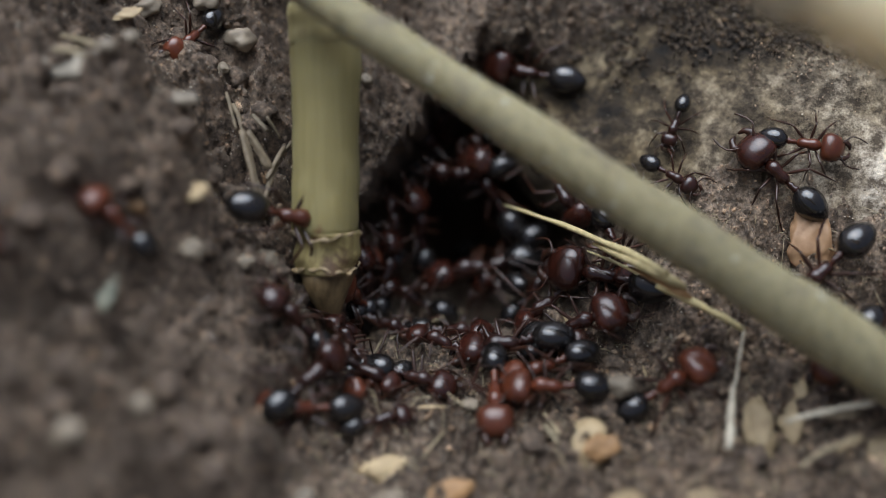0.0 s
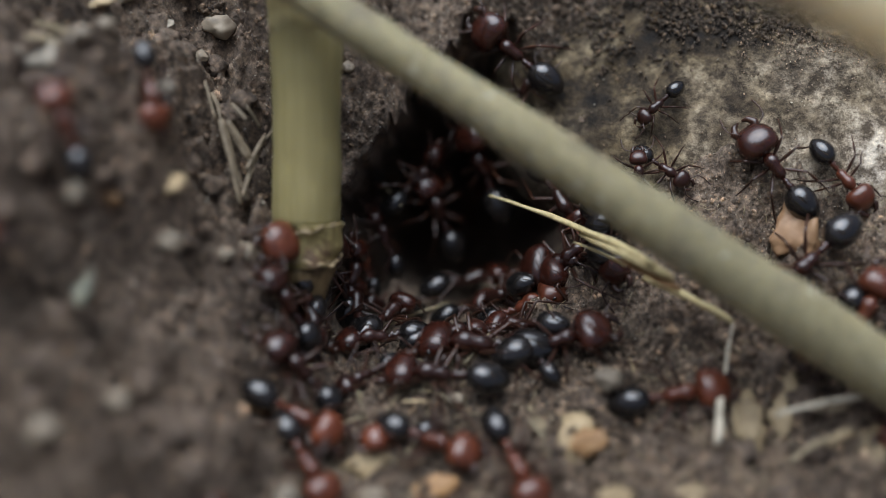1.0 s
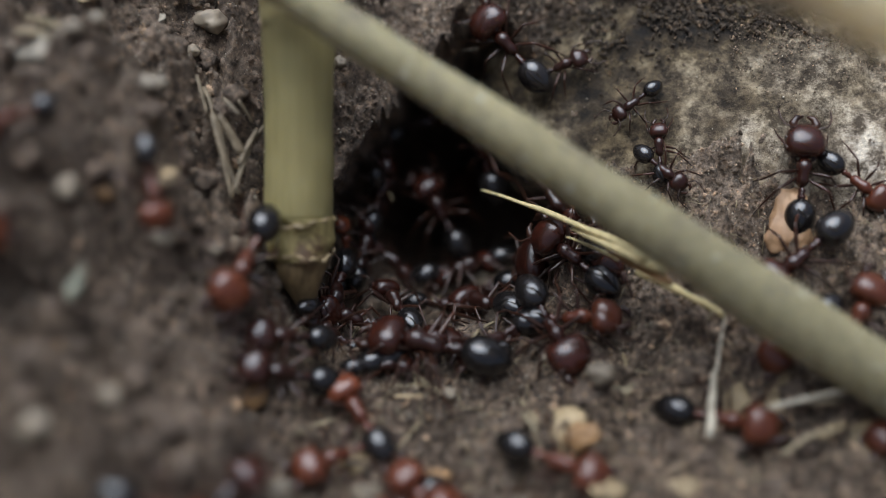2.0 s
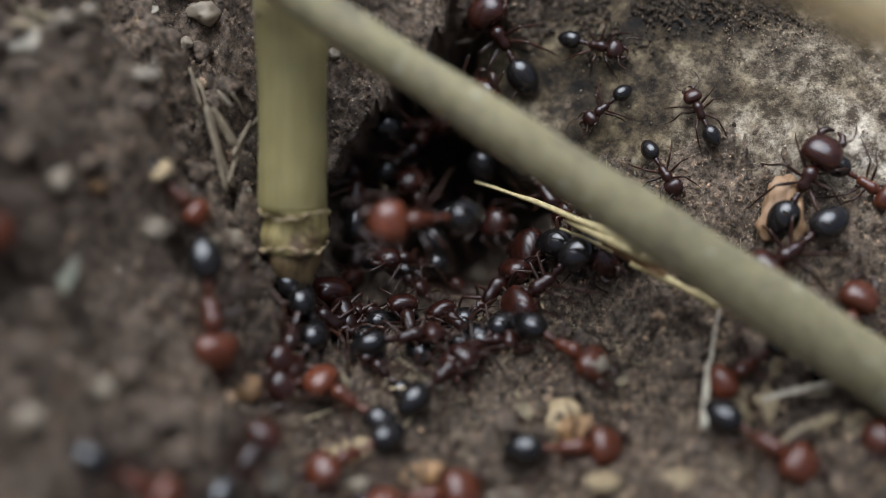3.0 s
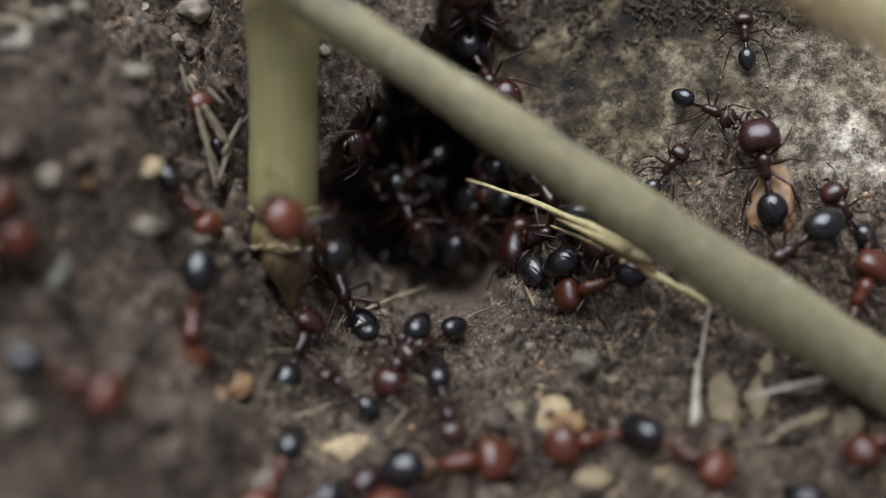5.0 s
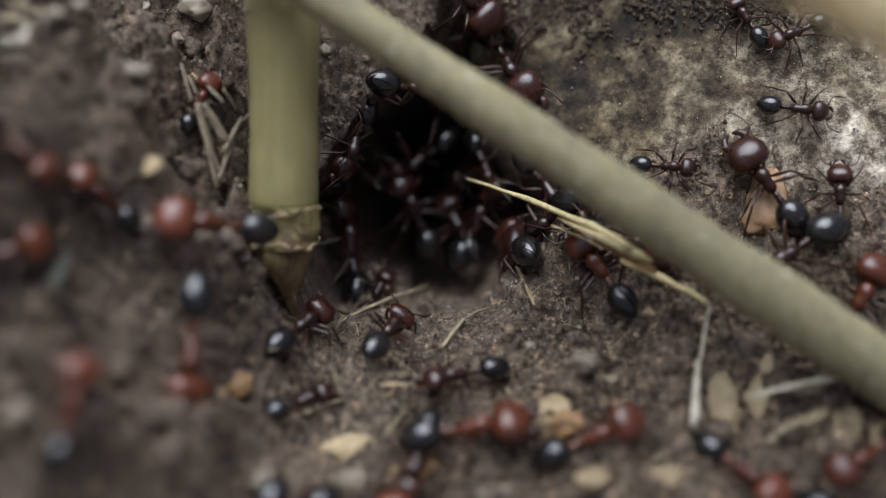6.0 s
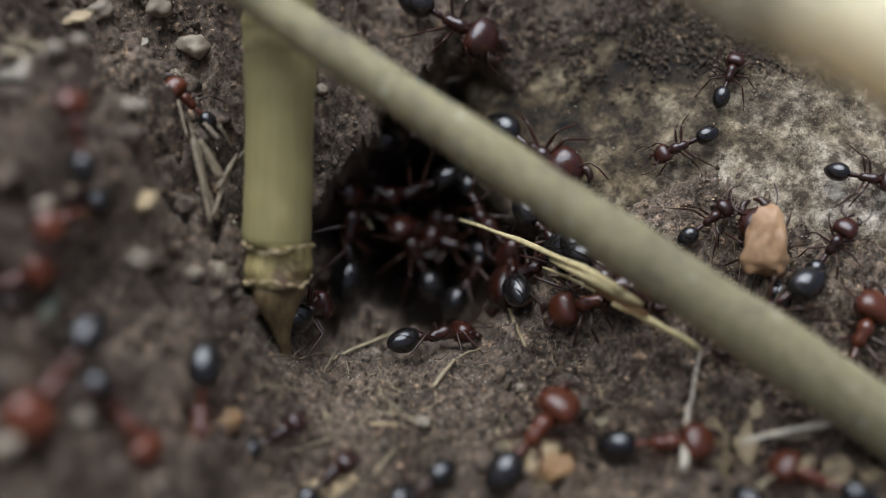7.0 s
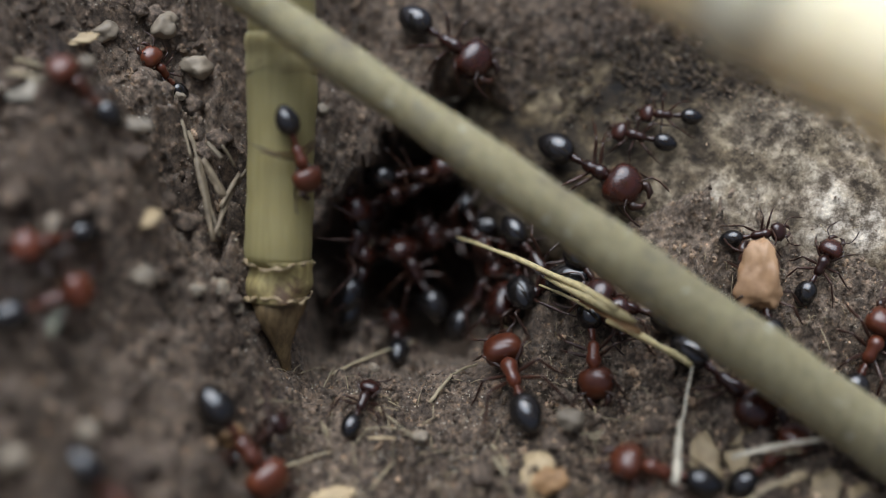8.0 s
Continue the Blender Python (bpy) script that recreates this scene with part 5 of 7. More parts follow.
    crawl(ANTS[23], [
        (0, -6.99, -28.9, -3.87, -2, 10, -71),
        (0.5, -6, -27.25, -3.5, 13, 37, -69),
        (1, -5.29, -27.23, -3.23, -4, 29, -72),
        (1.5, -4.52, -26.77, -3.49, -7, 17, -75),
        (2, -3.76, -26.12, -3.84, -7, 12, -77),
        (2.5, -3.01, -25.65, -3.89, -7, 9, -79),
        (3, -2.16, -24.88, -3.77, 1, 25, -79),
        (3.5, -1.3, -24.37, -3.71, 2, 23, -80),
        (4, -0.36, -24.02, -3.24, 5, 31, -81),
        (4.5, 0.42, -23.72, -3.27, -1, 29, -82),
        (5, 1.2, -22.31, -3.3, -1, 24, -83),
        (5.5, 2.14, -21.34, -2.58, 10, 26, -83),
        (6, 2.95, -20.51, -2.24, 9, 2, -86),
        (6.5, 5, -17.7, -2.07, 0, -5, -93),
        (7, 8.95, -16.56, -1.87, 18, 6, -40),
        (7.5, 10.85, -10.21, -1.57, 22, -5, -17),
        (8, 7.93, -9.08, -1.4, 5, -16, 13),
    ])
    crawl(ANTS[24], [
        (0, -8.11, -31.43, -2.63, 17, 11, 32),
        (0.5, -7.99, -29.79, -3.12, 27, 0, 27),
        (1, -7.97, -29.76, -2.93, 27, 2, 30),
        (1.5, -7.97, -29.66, -2.82, 22, -3, 29),
        (2, -8.11, -29.26, -2.98, 27, -4, 30),
        (2.5, -8.17, -29.38, -2.73, 16, -1, 34),
        (3, -8.23, -29.01, -2.76, 23, -7, 32),
        (3.5, -8.28, -28.97, -2.43, 23, -3, 37),
        (4, -8.29, -28.88, -2.16, 28, 1, 41),
        (4.5, -8.31, -28.88, -2.03, 32, 3, 44),
        (5, -8.32, -28.68, -2.05, 29, 0, 44),
        (5.5, -8.37, -28.07, -2.5, 30, -4, 43),
        (6, -8.31, -27.71, -2.66, 25, -15, 39),
        (6.5, -9.33, -23.07, -3.42, 12, 6, 45),
        (7, -7.58, -19.92, -3.44, 9, 4, -41),
        (7.5, -5.64, -16.03, -1.81, 5, 6, -27),
        (8, -5.42, -11.57, -2.27, 2, 3, -18),
    ])
    crawl(ANTS[25], [
        (0, -19.13, 16.31, 34.43, -69, -3, -170),
        (0.5, -18.85, 17.78, 32.76, -68, -2, -170),
        (1, -18.51, 17.55, 32.2, -68, -2, -170),
        (1.5, -18.29, 17.37, 31.63, -68, -1, -170),
        (2, -18.07, 17.18, 31.05, -67, 0, -172),
        (2.5, -17.75, 16.94, 30.49, -66, 6, 175),
        (3, -17.5, 16.73, 29.93, -65, 7, 172),
        (3.5, -17.25, 16.58, 29.44, -65, 7, 175),
        (4, -16.91, 16.39, 28.93, -64, 6, 177),
        (4.5, -16.01, 12.89, 29.74, -64, 10, 169),
        (5, -15.14, 9.37, 30.75, -64, 13, 163),
        (5.5, -14.82, 8.68, 30.47, -63, 12, 166),
        (6, -14.55, 8.21, 30.1, -63, 11, 170),
        (6.5, -14.45, 7.62, 28.92, -61, 22, 174),
        (7, -14.6, 9.39, 26.63, -57, 27, -176),
        (7.5, -12.92, 4.27, 21.64, -51, 32, -156),
        (8, -11.44, 0.47, 16.28, -59, 6, -152),
    ])
    crawl(ANTS[26], [
        (0, -10.08, 4.33, -3.83, 74, 4, 75),
        (0.5, -10.04, 5.36, -4.74, 71, 14, 73),
        (1, -9.99, 5.1, -4.99, 63, 20, 71),
        (1.5, -10.06, 5.12, -5.36, 59, 25, 67),
        (2, -11.08, 4.05, -1.85, 74, 25, 73),
        (2.5, -12.06, 3.06, 1.23, 69, 18, 74),
        (3, -12.82, 1.42, 4.8, 65, 7, 71),
        (3.5, -14.46, 2.51, 5.27, 57, -10, 66),
        (4, -17.21, 0.28, 9.97, 54, -26, 52),
        (4.5, -19.37, 2.03, 11.47, 59, -9, 43),
        (5, -19.66, 2.23, 12.3, 53, -4, 31),
        (5.5, -19.89, 2.35, 13.23, 51, 11, 15),
        (6, -20.46, 3.89, 13.02, 37, 30, -9),
        (6.5, -21.27, 5.98, 13.36, 53, 11, 33),
        (7, -21.26, 6.14, 15.01, 43, -17, 51),
        (7.5, -22.58, 7.18, 16.47, 44, -7, 63),
        (8, -24.74, 10.77, 17.32, 59, -13, 59),
    ])
    crawl(ANTS[27], [
        (0, -25.96, 10.64, 18.33, -21, -58, 163),
        (0.5, -24.3, 7.05, 17.9, -45, -43, -174),
        (1, -24.28, -4, 21.08, -46, -19, -148),
        (1.5, -23.89, -10.37, 17.32, -42, -25, -151),
        (2, -22.78, -10.87, 16.87, -53, -13, -151),
        (2.5, -22.3, -9.32, 14.7, -51, -1, -139),
        (3, -21.71, -7.98, 12.71, -47, 6, -117),
        (3.5, -19.94, -3.15, 9.09, 48, -29, 78),
        (4, -19.08, -3.15, 7.86, 43, -34, 80),
        (4.5, -17.75, -3.78, 7.71, -50, 6, -120),
        (5, -20.28, -7.04, 10.61, -46, 4, -124),
        (5.5, -22.84, -10.53, 14.03, 25, -38, 87),
        (6, -26.05, -10.64, 14.45, 54, -12, 70),
        (6.5, -26.84, -11.13, 15.37, 45, -47, 93),
        (7, -27.23, -11.8, 16.58, 11, -51, 137),
        (7.5, -28.04, -11.68, 15.85, 12, -48, 129),
        (8, -29.04, -12.06, 16.04, 18, -43, 121),
    ])
    crawl(ANTS[28], [
        (0, 12.06, -2.25, 1.31, -11, -41, 71),
        (0.5, 11.48, -0.97, 0.46, -30, -34, 79),
        (1, 10.99, 0.01, -0.43, -40, -27, 83),
        (1.5, 10.99, 0.3, -0.59, -31, -31, 83),
        (2, 11.24, -0.06, -0.3, -40, -30, 84),
        (2.5, 11.29, -0.01, -0.29, -37, -33, 84),
        (3, 11.37, -0.23, -0.14, -35, -32, 84),
        (3.5, 11.08, 0.51, -0.65, -35, -32, 82),
        (4, 10.91, 0.39, -0.52, -42, -30, 80),
        (4.5, 10.86, 0.67, -0.52, -44, -27, 82),
        (5, 10.8, 0.66, -0.24, -46, -11, 85),
        (5.5, 10.63, 0.72, -0.01, -41, 4, 88),
        (6, 10.9, 1.87, -0.04, -54, -7, 91),
        (6.5, 10.84, 0.96, -0.09, -44, -10, 84),
        (7, 10.63, 1.63, -0.3, -50, -5, 86),
        (7.5, 10.67, 1.31, -0.55, -42, -14, 83),
        (8, 10.74, 0.68, -0.36, -42, -12, 79),
    ])
    crawl(ANTS[29], [
        (0, 8.98, 7.4, 4.41, 112, 129, -17),
        (0.5, 9.49, 6.9, 3.91, 112, 127, -19),
        (1, 10.2, 6.49, 3.07, 117, 126, -15),
        (1.5, 10.25, 6.4, 2.96, 115, 124, -17),
        (2, 10.28, 6.34, 2.84, 109, 121, -21),
        (2.5, 10.34, 6.21, 2.74, 102, 118, -29),
        (3, 10.39, 6.14, 2.58, 102, 116, -31),
        (3.5, 10.7, 4.57, 2.91, 97, 119, -39),
        (4, 10.82, 4.74, 2.99, 109, 119, -24),
        (4.5, 10.89, 4.74, 3.04, 113, 120, -17),
        (5, 11.01, 4.98, 2.96, 123, 120, -11),
        (5.5, 11.12, 5.23, 3.06, 115, 119, -17),
        (6, 11.22, 5.5, 3.03, 119, 120, -15),
        (6.5, 11.36, 5.02, 3.17, 116, 117, -14),
        (7, 12.01, 4.1, 3.24, 129, 117, -2),
        (7.5, 11.87, 4.25, 3.05, 120, 116, -12),
        (8, 11.18, 4.14, 2.8, 117, 117, -18),
    ])
    crawl(ANTS[30], [
        (0, 13.76, -0.14, 2.65, -29, 45, 176),
        (0.5, 13.67, 0.12, 2.67, -34, 44, 177),
        (1, 13.88, -0.38, 2.83, -33, 46, 171),
        (1.5, 13.88, -0.32, 2.61, -28, 39, -176),
        (2, 14.01, -0.72, 2.75, -30, 44, 173),
        (2.5, 14.07, -0.79, 2.65, -31, 43, 174),
        (3, 14.13, -1.2, 2.78, -27, 43, 173),
        (3.5, 14.07, -0.67, 2.85, -29, 42, 177),
        (4, 14.05, -0.51, 3.08, -26, 41, -180),
        (4.5, 14.07, -0.13, 3.04, -32, 45, 176),
        (5, 13.97, -0.18, 3.1, -28, 42, -178),
        (5.5, 13.94, -0.02, 3.04, -28, 43, -179),
        (6, 13.89, 0.01, 3.02, -25, 44, -180),
        (6.5, 15.11, -1.3, 3.5, -20, 39, -164),
        (7, 15.42, -1.84, 3.26, -10, 37, -150),
        (7.5, 15.42, -1.74, 3.45, -10, 36, -152),
        (8, 15.62, -1.65, 3.33, -23, 30, -160),
    ])
    crawl(ANTS[31], [
        (0, -6.97, 8.79, -1.8, 76, 14, 63),
        (0.5, -5.38, 11.75, -2.6, 76, 2, 47),
        (1, -3.09, 11.75, -3.51, 58, -3, 42),
        (1.5, -0.68, 11.74, -4.19, 46, -17, 27),
        (2, -1.52, 11.54, -4.44, 38, -11, 29),
        (2.5, -2.58, 11.3, -4.38, 49, 1, 37),
        (3, -3.37, 11.19, -4.54, 47, 3, 36),
        (3.5, -3.58, 10.92, -4.68, 50, -2, 44),
        (4, -3.69, 10.86, -4.63, 52, -1, 44),
        (4.5, -3.86, 10.68, -4.78, 51, 2, 44),
        (5, -3.66, 10.63, -4.79, 49, 4, 45),
        (5.5, -3.37, 10.8, -4.85, 51, -2, 39),
        (6, -3.16, 10.79, -4.88, 49, -1, 38),
        (6.5, -2.43, 10.05, -5.19, 46, 3, 44),
        (7, -2.51, 10.15, -5.11, 43, 4, 45),
        (7.5, -2.45, 10.29, -5.04, 42, 2, 42),
        (8, -1.96, 8.31, -4.18, 32, 1, 40),
    ])
    crawl(ANTS[32], [
        (0, 3.84, 5.36, -4.82, -35, 24, 104),
        (0.5, 2.29, 5.64, -7.07, -20, 26, 99),
        (1, 1.32, 4.54, -8.3, -7, -29, -66),
        (1.5, -0.01, -0.21, -6.07, -5, -29, -71),
        (2, 1.18, 4.95, -7.81, 4, -31, -80),
        (2.5, 2.48, 7.71, -6.86, 20, -9, -82),
        (3, 3.81, 9.88, -5.28, 25, 40, -112),
        (3.5, 3.91, 10.05, -5.17, 39, 29, -86),
        (4, 4.08, 10.12, -5.01, 50, 16, -68),
        (4.5, 4.17, 10.06, -5.08, 52, 3, -59),
        (5, 4.6, 9.53, -5.14, 49, -13, -61),
        (5.5, 5.02, 8.69, -4.88, 48, -25, -66),
        (6, 5.41, 7.78, -4.5, 51, -34, -73),
        (6.5, 4.63, 7.81, -5.21, 46, -30, -63),
        (7, 5.88, 6.94, -5.07, 47, -36, -76),
        (7.5, 6.17, 6.88, -5.02, 49, -35, -78),
        (8, 6.52, 4.82, -4.03, 52, -37, -83),
    ])
    crawl(ANTS[33], [
        (0, -4.37, 20.44, 4.05, -111, -16, -138),
        (0.5, -3.2, 17.56, 7.34, 44, 132, -18),
        (1, -2.9, 20.15, 6.59, 48, 133, -14),
        (1.5, -3.32, 22.97, 0.95, -14, 118, -93),
        (2, -3.6, 21.54, 1.43, -20, 120, -81),
        (2.5, -3.57, 20.4, 1.57, 9, 114, -49),
        (3, -3.18, 15.53, 4.5, 27, 121, -39),
        (3.5, -0.99, 14.59, 4.49, 14, 126, -66),
        (4, -2.46, 14.86, 4.66, -33, 121, -94),
        (4.5, -4.22, 20.98, 0.28, 115, 48, 76),
        (5, -3.35, 22.03, 1.22, -30, 119, -94),
        (5.5, -2.96, 22.59, 2.13, 36, 115, -26),
        (6, -2.05, 11.38, 11.19, 38, 128, -36),
        (6.5, -2.13, 17.53, 6.71, 3, 116, -64),
        (7, -2.26, 17.53, 6.19, -8, 108, -78),
        (7.5, -1.96, 19.29, 3.85, -19, 122, -91),
        (8, -1.71, 13.44, 6.97, -9, 123, -89),
    ])
    crawl(ANTS[34], [
        (0, 2.38, 12.49, 0.54, 71, -39, -13),
        (0.5, 2.85, 14.38, 0.13, 79, -37, -22),
        (1, 3.51, 14.31, 0.88, 82, -36, -39),
        (1.5, 3.85, 14.23, 1.83, 93, -33, -49),
        (2, 4.12, 13.83, 2.86, 89, -24, -43),
        (2.5, 4.46, 12.82, 4.28, 88, -18, -49),
        (3, 4.83, 13, 4.8, 84, -8, -49),
        (3.5, 4.95, 13.3, 6.17, 72, 4, -63),
        (4, 4.98, 13.55, 7.42, 29, 62, -111),
        (4.5, 4.77, 15.01, 7.92, 137, 128, -2),
        (5, 5.64, 14.09, 8.86, -30, 47, -175),
        (5.5, 6.47, 13.93, 9.4, -24, 41, -170),
        (6, 7.31, 14, 9.9, -29, 38, -172),
        (6.5, 9.4, 12.85, 9.93, 14, 42, -105),
        (7, 10.08, 9.68, 7.97, -11, 41, -139),
        (7.5, 13.43, 8.64, 8.48, -5, 39, -123),
        (8, 15.31, 8.7, 8.95, -12, 38, -132),
    ])
    crawl(ANTS[35], [
        (0, -5.29, 20.42, -0.19, 119, 59, 69),
        (0.5, -8.13, 12.37, -0.1, -96, -37, -116),
        (1, -10.12, 17.04, -6.11, -86, -38, -105),
        (1.5, -10.66, 16.42, -7.36, -69, -37, -119),
        (2, -8.32, 11.59, -0.78, -103, 17, -128),
        (2.5, -6.9, 19.04, -4.14, -46, 119, -91),
        (3, -4.81, 13.69, 1.91, 129, 55, 80),
        (3.5, -6.1, 19.99, -4.58, 24, 93, -14),
        (4, -7.07, 18.71, -5.57, -94, -5, -123),
        (4.5, -7.57, 20.05, -2.81, -87, -64, -116),
        (5, -7.82, 13.88, 1.46, -80, -61, -125),
        (5.5, -8.33, 11.35, 3.13, -94, -52, -115),
        (6, -9.02, 10.99, 3.06, -93, -48, -115),
        (6.5, -8.46, 11.53, 2.58, -93, -49, -119),
        (7, -6.61, 20.11, -2.71, 87, -36, 65),
        (7.5, -6.71, 12.34, 0.61, 58, -152, 45),
        (8, -7.48, 9.82, -0.01, -94, 14, -123),
    ])
    crawl(ANTS[36], [
        (0, -9.31, 8.29, -1.68, 58, 45, 57),
        (0.5, -9.22, 8.49, -1.86, 80, 44, 67),
        (1, -8.71, 7.89, -4.32, 59, 30, 77),
        (1.5, -8.35, 7.12, -5.42, -56, -33, -101),
        (2, -7.17, 5.66, -6.22, -38, -31, -102),
        (2.5, -6.19, 2.63, -5.27, -48, -31, -103),
        (3, -4.86, 1, -5.83, -19, -29, -105),
        (3.5, -3.89, -1.68, -6.62, -2, -20, -105),
        (4, -3.65, -10.34, -1.56, -3, -18, -101),
        (4.5, -2.67, -7.15, -4.16, 15, -3, 139),
        (5, -1.09, -10.86, -2.2, 1, -8, 128),
        (5.5, 0.48, -12.57, -2.4, -7, -1, 113),
        (6, 1.76, -14.32, -2.41, 0, -6, 105),
        (6.5, 1.2, -19.21, -2.71, -13, -8, 135),
        (7, -0.77, -22.17, -2.83, -18, -10, 133),
        (7.5, -2.24, -23.07, -3.5, -10, -21, 136),
        (8, -3.49, -24.83, -3.25, -4, -24, 134),
    ])
    crawl(ANTS[37], [
        (0, -1.82, -4.73, -4.78, 7, -15, -102),
        (0.5, -6.11, -10.16, -2.74, -1, -6, 35),
        (1, -6.53, -3.28, -4.92, -15, -2, -30),
        (1.5, -6.82, 0.58, -6.08, -1, 30, 36),
        (2, -5.49, -3.03, -4.48, -11, 19, 22),
        (2.5, -4.56, -5.2, -4.1, -6, 20, 28),
        (3, -3.38, -7.19, -3.69, -2, 6, 16),
        (3.5, -3.6, -5.43, -4.09, -9, -21, -90),
        (4, -3.06, -11.03, -1.3, -7, -12, -89),
        (4.5, -6.95, 6.06, -6.08, 50, 33, 83),
        (5, -2.25, 21.15, -10.54, 84, -132, -5),
        (5.5, 2.35, 35.89, -14.91, 77.99, -124.55, -3.6),
        (6, 2.6, 36.13, -14.89, 81.9, -127.83, -3.62),
        (6.5, 2.67, 36.2, -14.88, 90.11, -133.09, -11.21),
        (7, 2.17, 36.34, -14.94, 78.02, -129.22, -2.83),
        (7.5, 2.1, 36.4, -14.95, 75.59, -125.4, 1.14),
        (8, 2.22, 36.33, -14.94, 88.18, -138.75, -1.94),
    ])
    crawl(ANTS[38], [
        (0, -9.71, -11.54, -2.24, -24, 0, -109),
        (0.5, -0.03, -9.23, -1.79, -8, 24, 98),
        (1, -1.86, -7.61, -4.16, 4, 14, 119),
        (1.5, 0.12, -4.49, -4.41, 12, -23, -91),
        (2, -0.52, -1.39, -6.43, 0, -31, -96),
        (2.5, -1.02, 0.97, -7.53, -2, -34, -99),
        (3, -1.57, 2.94, -8.19, -9, -35, -101),
        (3.5, 0.14, -0.41, -6.73, -2, -35, -96),
        (4, 1.87, -9.5, -2.49, 11, 2, -127),
        (4.5, 1.97, -14.97, -2.66, -5, 3, -151),
        (5, 0.78, -17.67, -2.64, -10, 4, -168),
        (5.5, -0.28, -19.79, -3.07, -20, 7, 171),
        (6, -1.52, -22.2, -3.21, -21, -4, 163),
        (6.5, -3.05, -23.91, -3.5, -11, -9, 159),
        (7, -3.27, -25.34, -3.21, -8, -9, 156),
        (7.5, -3.64, -26.05, -3.49, -14, -14, 157),
        (8, -3.83, -26.73, -4.14, -16, -9, 152),
    ])
    crawl(ANTS[39], [
        (0, 6.58, -13.46, -1.87, -9, -12, 86),
        (0.5, 6.38, -8.99, -1.59, 5, -17, 3),
        (1, 6.59, -2.86, -3.98, 27, -12, -88),
        (1.5, 11.09, -5.6, -0.37, 24, 21, -85),
        (2, 10.66, -7.51, -0.88, 11, 22, -94),
        (2.5, 10.23, -9.27, -1.38, -4, 28, -111),
        (3, 9.68, -12.11, -1.18, -7, 3, -127),
        (3.5, 9.11, -8.46, -1.03, 17, 10, -50),
        (4, 14.18, -7.18, -0.1, -33, 0, 142),
        (4.5, 14.37, -6.92, 0.22, -36, 3, 120),
        (5, 14.49, -5.87, 0.37, -38, -23, 98),
        (5.5, 14.5, -5.1, 0.89, -1, -45, 47),
        (6, 14.5, -4.93, 1.67, 22, -38, 18),
        (6.5, 12.12, -2.06, 1.64, 3, -39, 50),
        (7, 14.7, -3.68, 1.78, -29, -34, 106),
        (7.5, 14.85, -5.18, 0.81, -44, 5, 143),
        (8, 15.22, -6.66, 0.42, -34, 24, 169),
    ])
    crawl(ANTS[40], [
        (0, 6.8, 1.27, -4.72, 43, -29, -84),
        (0.5, 10.25, 0.47, -1.15, -46, -26, 83),
        (1, 2.34, -0.02, -7.01, 15, -34, -84),
        (1.5, 4.03, 3.53, -7.27, -42, 27, 85),
        (2, 2.97, 0.64, -7.01, -32, 26, 78),
        (2.5, 1.79, -4.93, -3.95, -16, 26, 71),
        (3, 1.28, -6.96, -3.87, -16, -6, 36),
        (3.5, 1.44, -4.85, -4.17, 5, -32, -98),
        (4, -0.89, 7.89, -7.35, -2, -13, 162),
        (4.5, -3.05, 12.85, -2.46, -6, -38, 125),
        (5, -2.96, 13.41, -1.69, -17, -54, 141),
        (5.5, -2.76, 14.01, -0.87, 130, -116, -15),
        (6, -2.65, 14.14, 0.3, 77, -114, 39),
        (6.5, -2.55, 13.88, 1.29, 57, -119, 57),
        (7, -2.2, 14.04, 2.22, 38, -123, 65),
        (7.5, -2.1, 14.38, 2.95, 41, -125, 66),
        (8, -1.83, 13.02, 5.67, 37, -130, 72),
    ])
    crawl(ANTS[41], [
        (0, -12.01, -8.58, -1.4, 35, 28, 61),
        (0.5, -12.88, -5.48, -1.51, 31, -55, 136),
        (1, -13.71, -8.41, 1.38, -53, -34, -125),
        (1.5, -12.07, -3.61, -2.02, 49, 58, 46),
        (2, -12.34, -5.1, -1.8, -52, 35, -66),
        (2.5, -12.72, -6.24, -1.65, -55, -6, -99),
        (3, -12.98, -8.15, -0.45, -52, -16, -112),
        (3.5, -11.71, -5.56, -1.46, 47, 24, 74),
        (4, -11.8, -7.71, -2.15, -34, -30, -115),
        (4.5, -12.08, -6.11, -1.49, -51, -27, -107),
        (5, -7.58, 14.48, -11.34, 38, -23, 44),
        (5.5, -3.25, 35.06, -21.19, 30.47, -25.9, 36.3),
        (6, -3.46, 34.82, -21.12, 31.12, -26.4, 48.38),
        (6.5, -3.44, 35.14, -21.17, 31.43, -17.69, 48.27),
        (7, -3.3, 35.35, -21.19, 41.91, -30.65, 42.35),
        (7.5, -2.91, 35.39, -21.17, 32.1, -27.47, 48.95),
        (8, -2.7, 34.72, -21.17, 30.62, -18.48, 40.71),
    ])
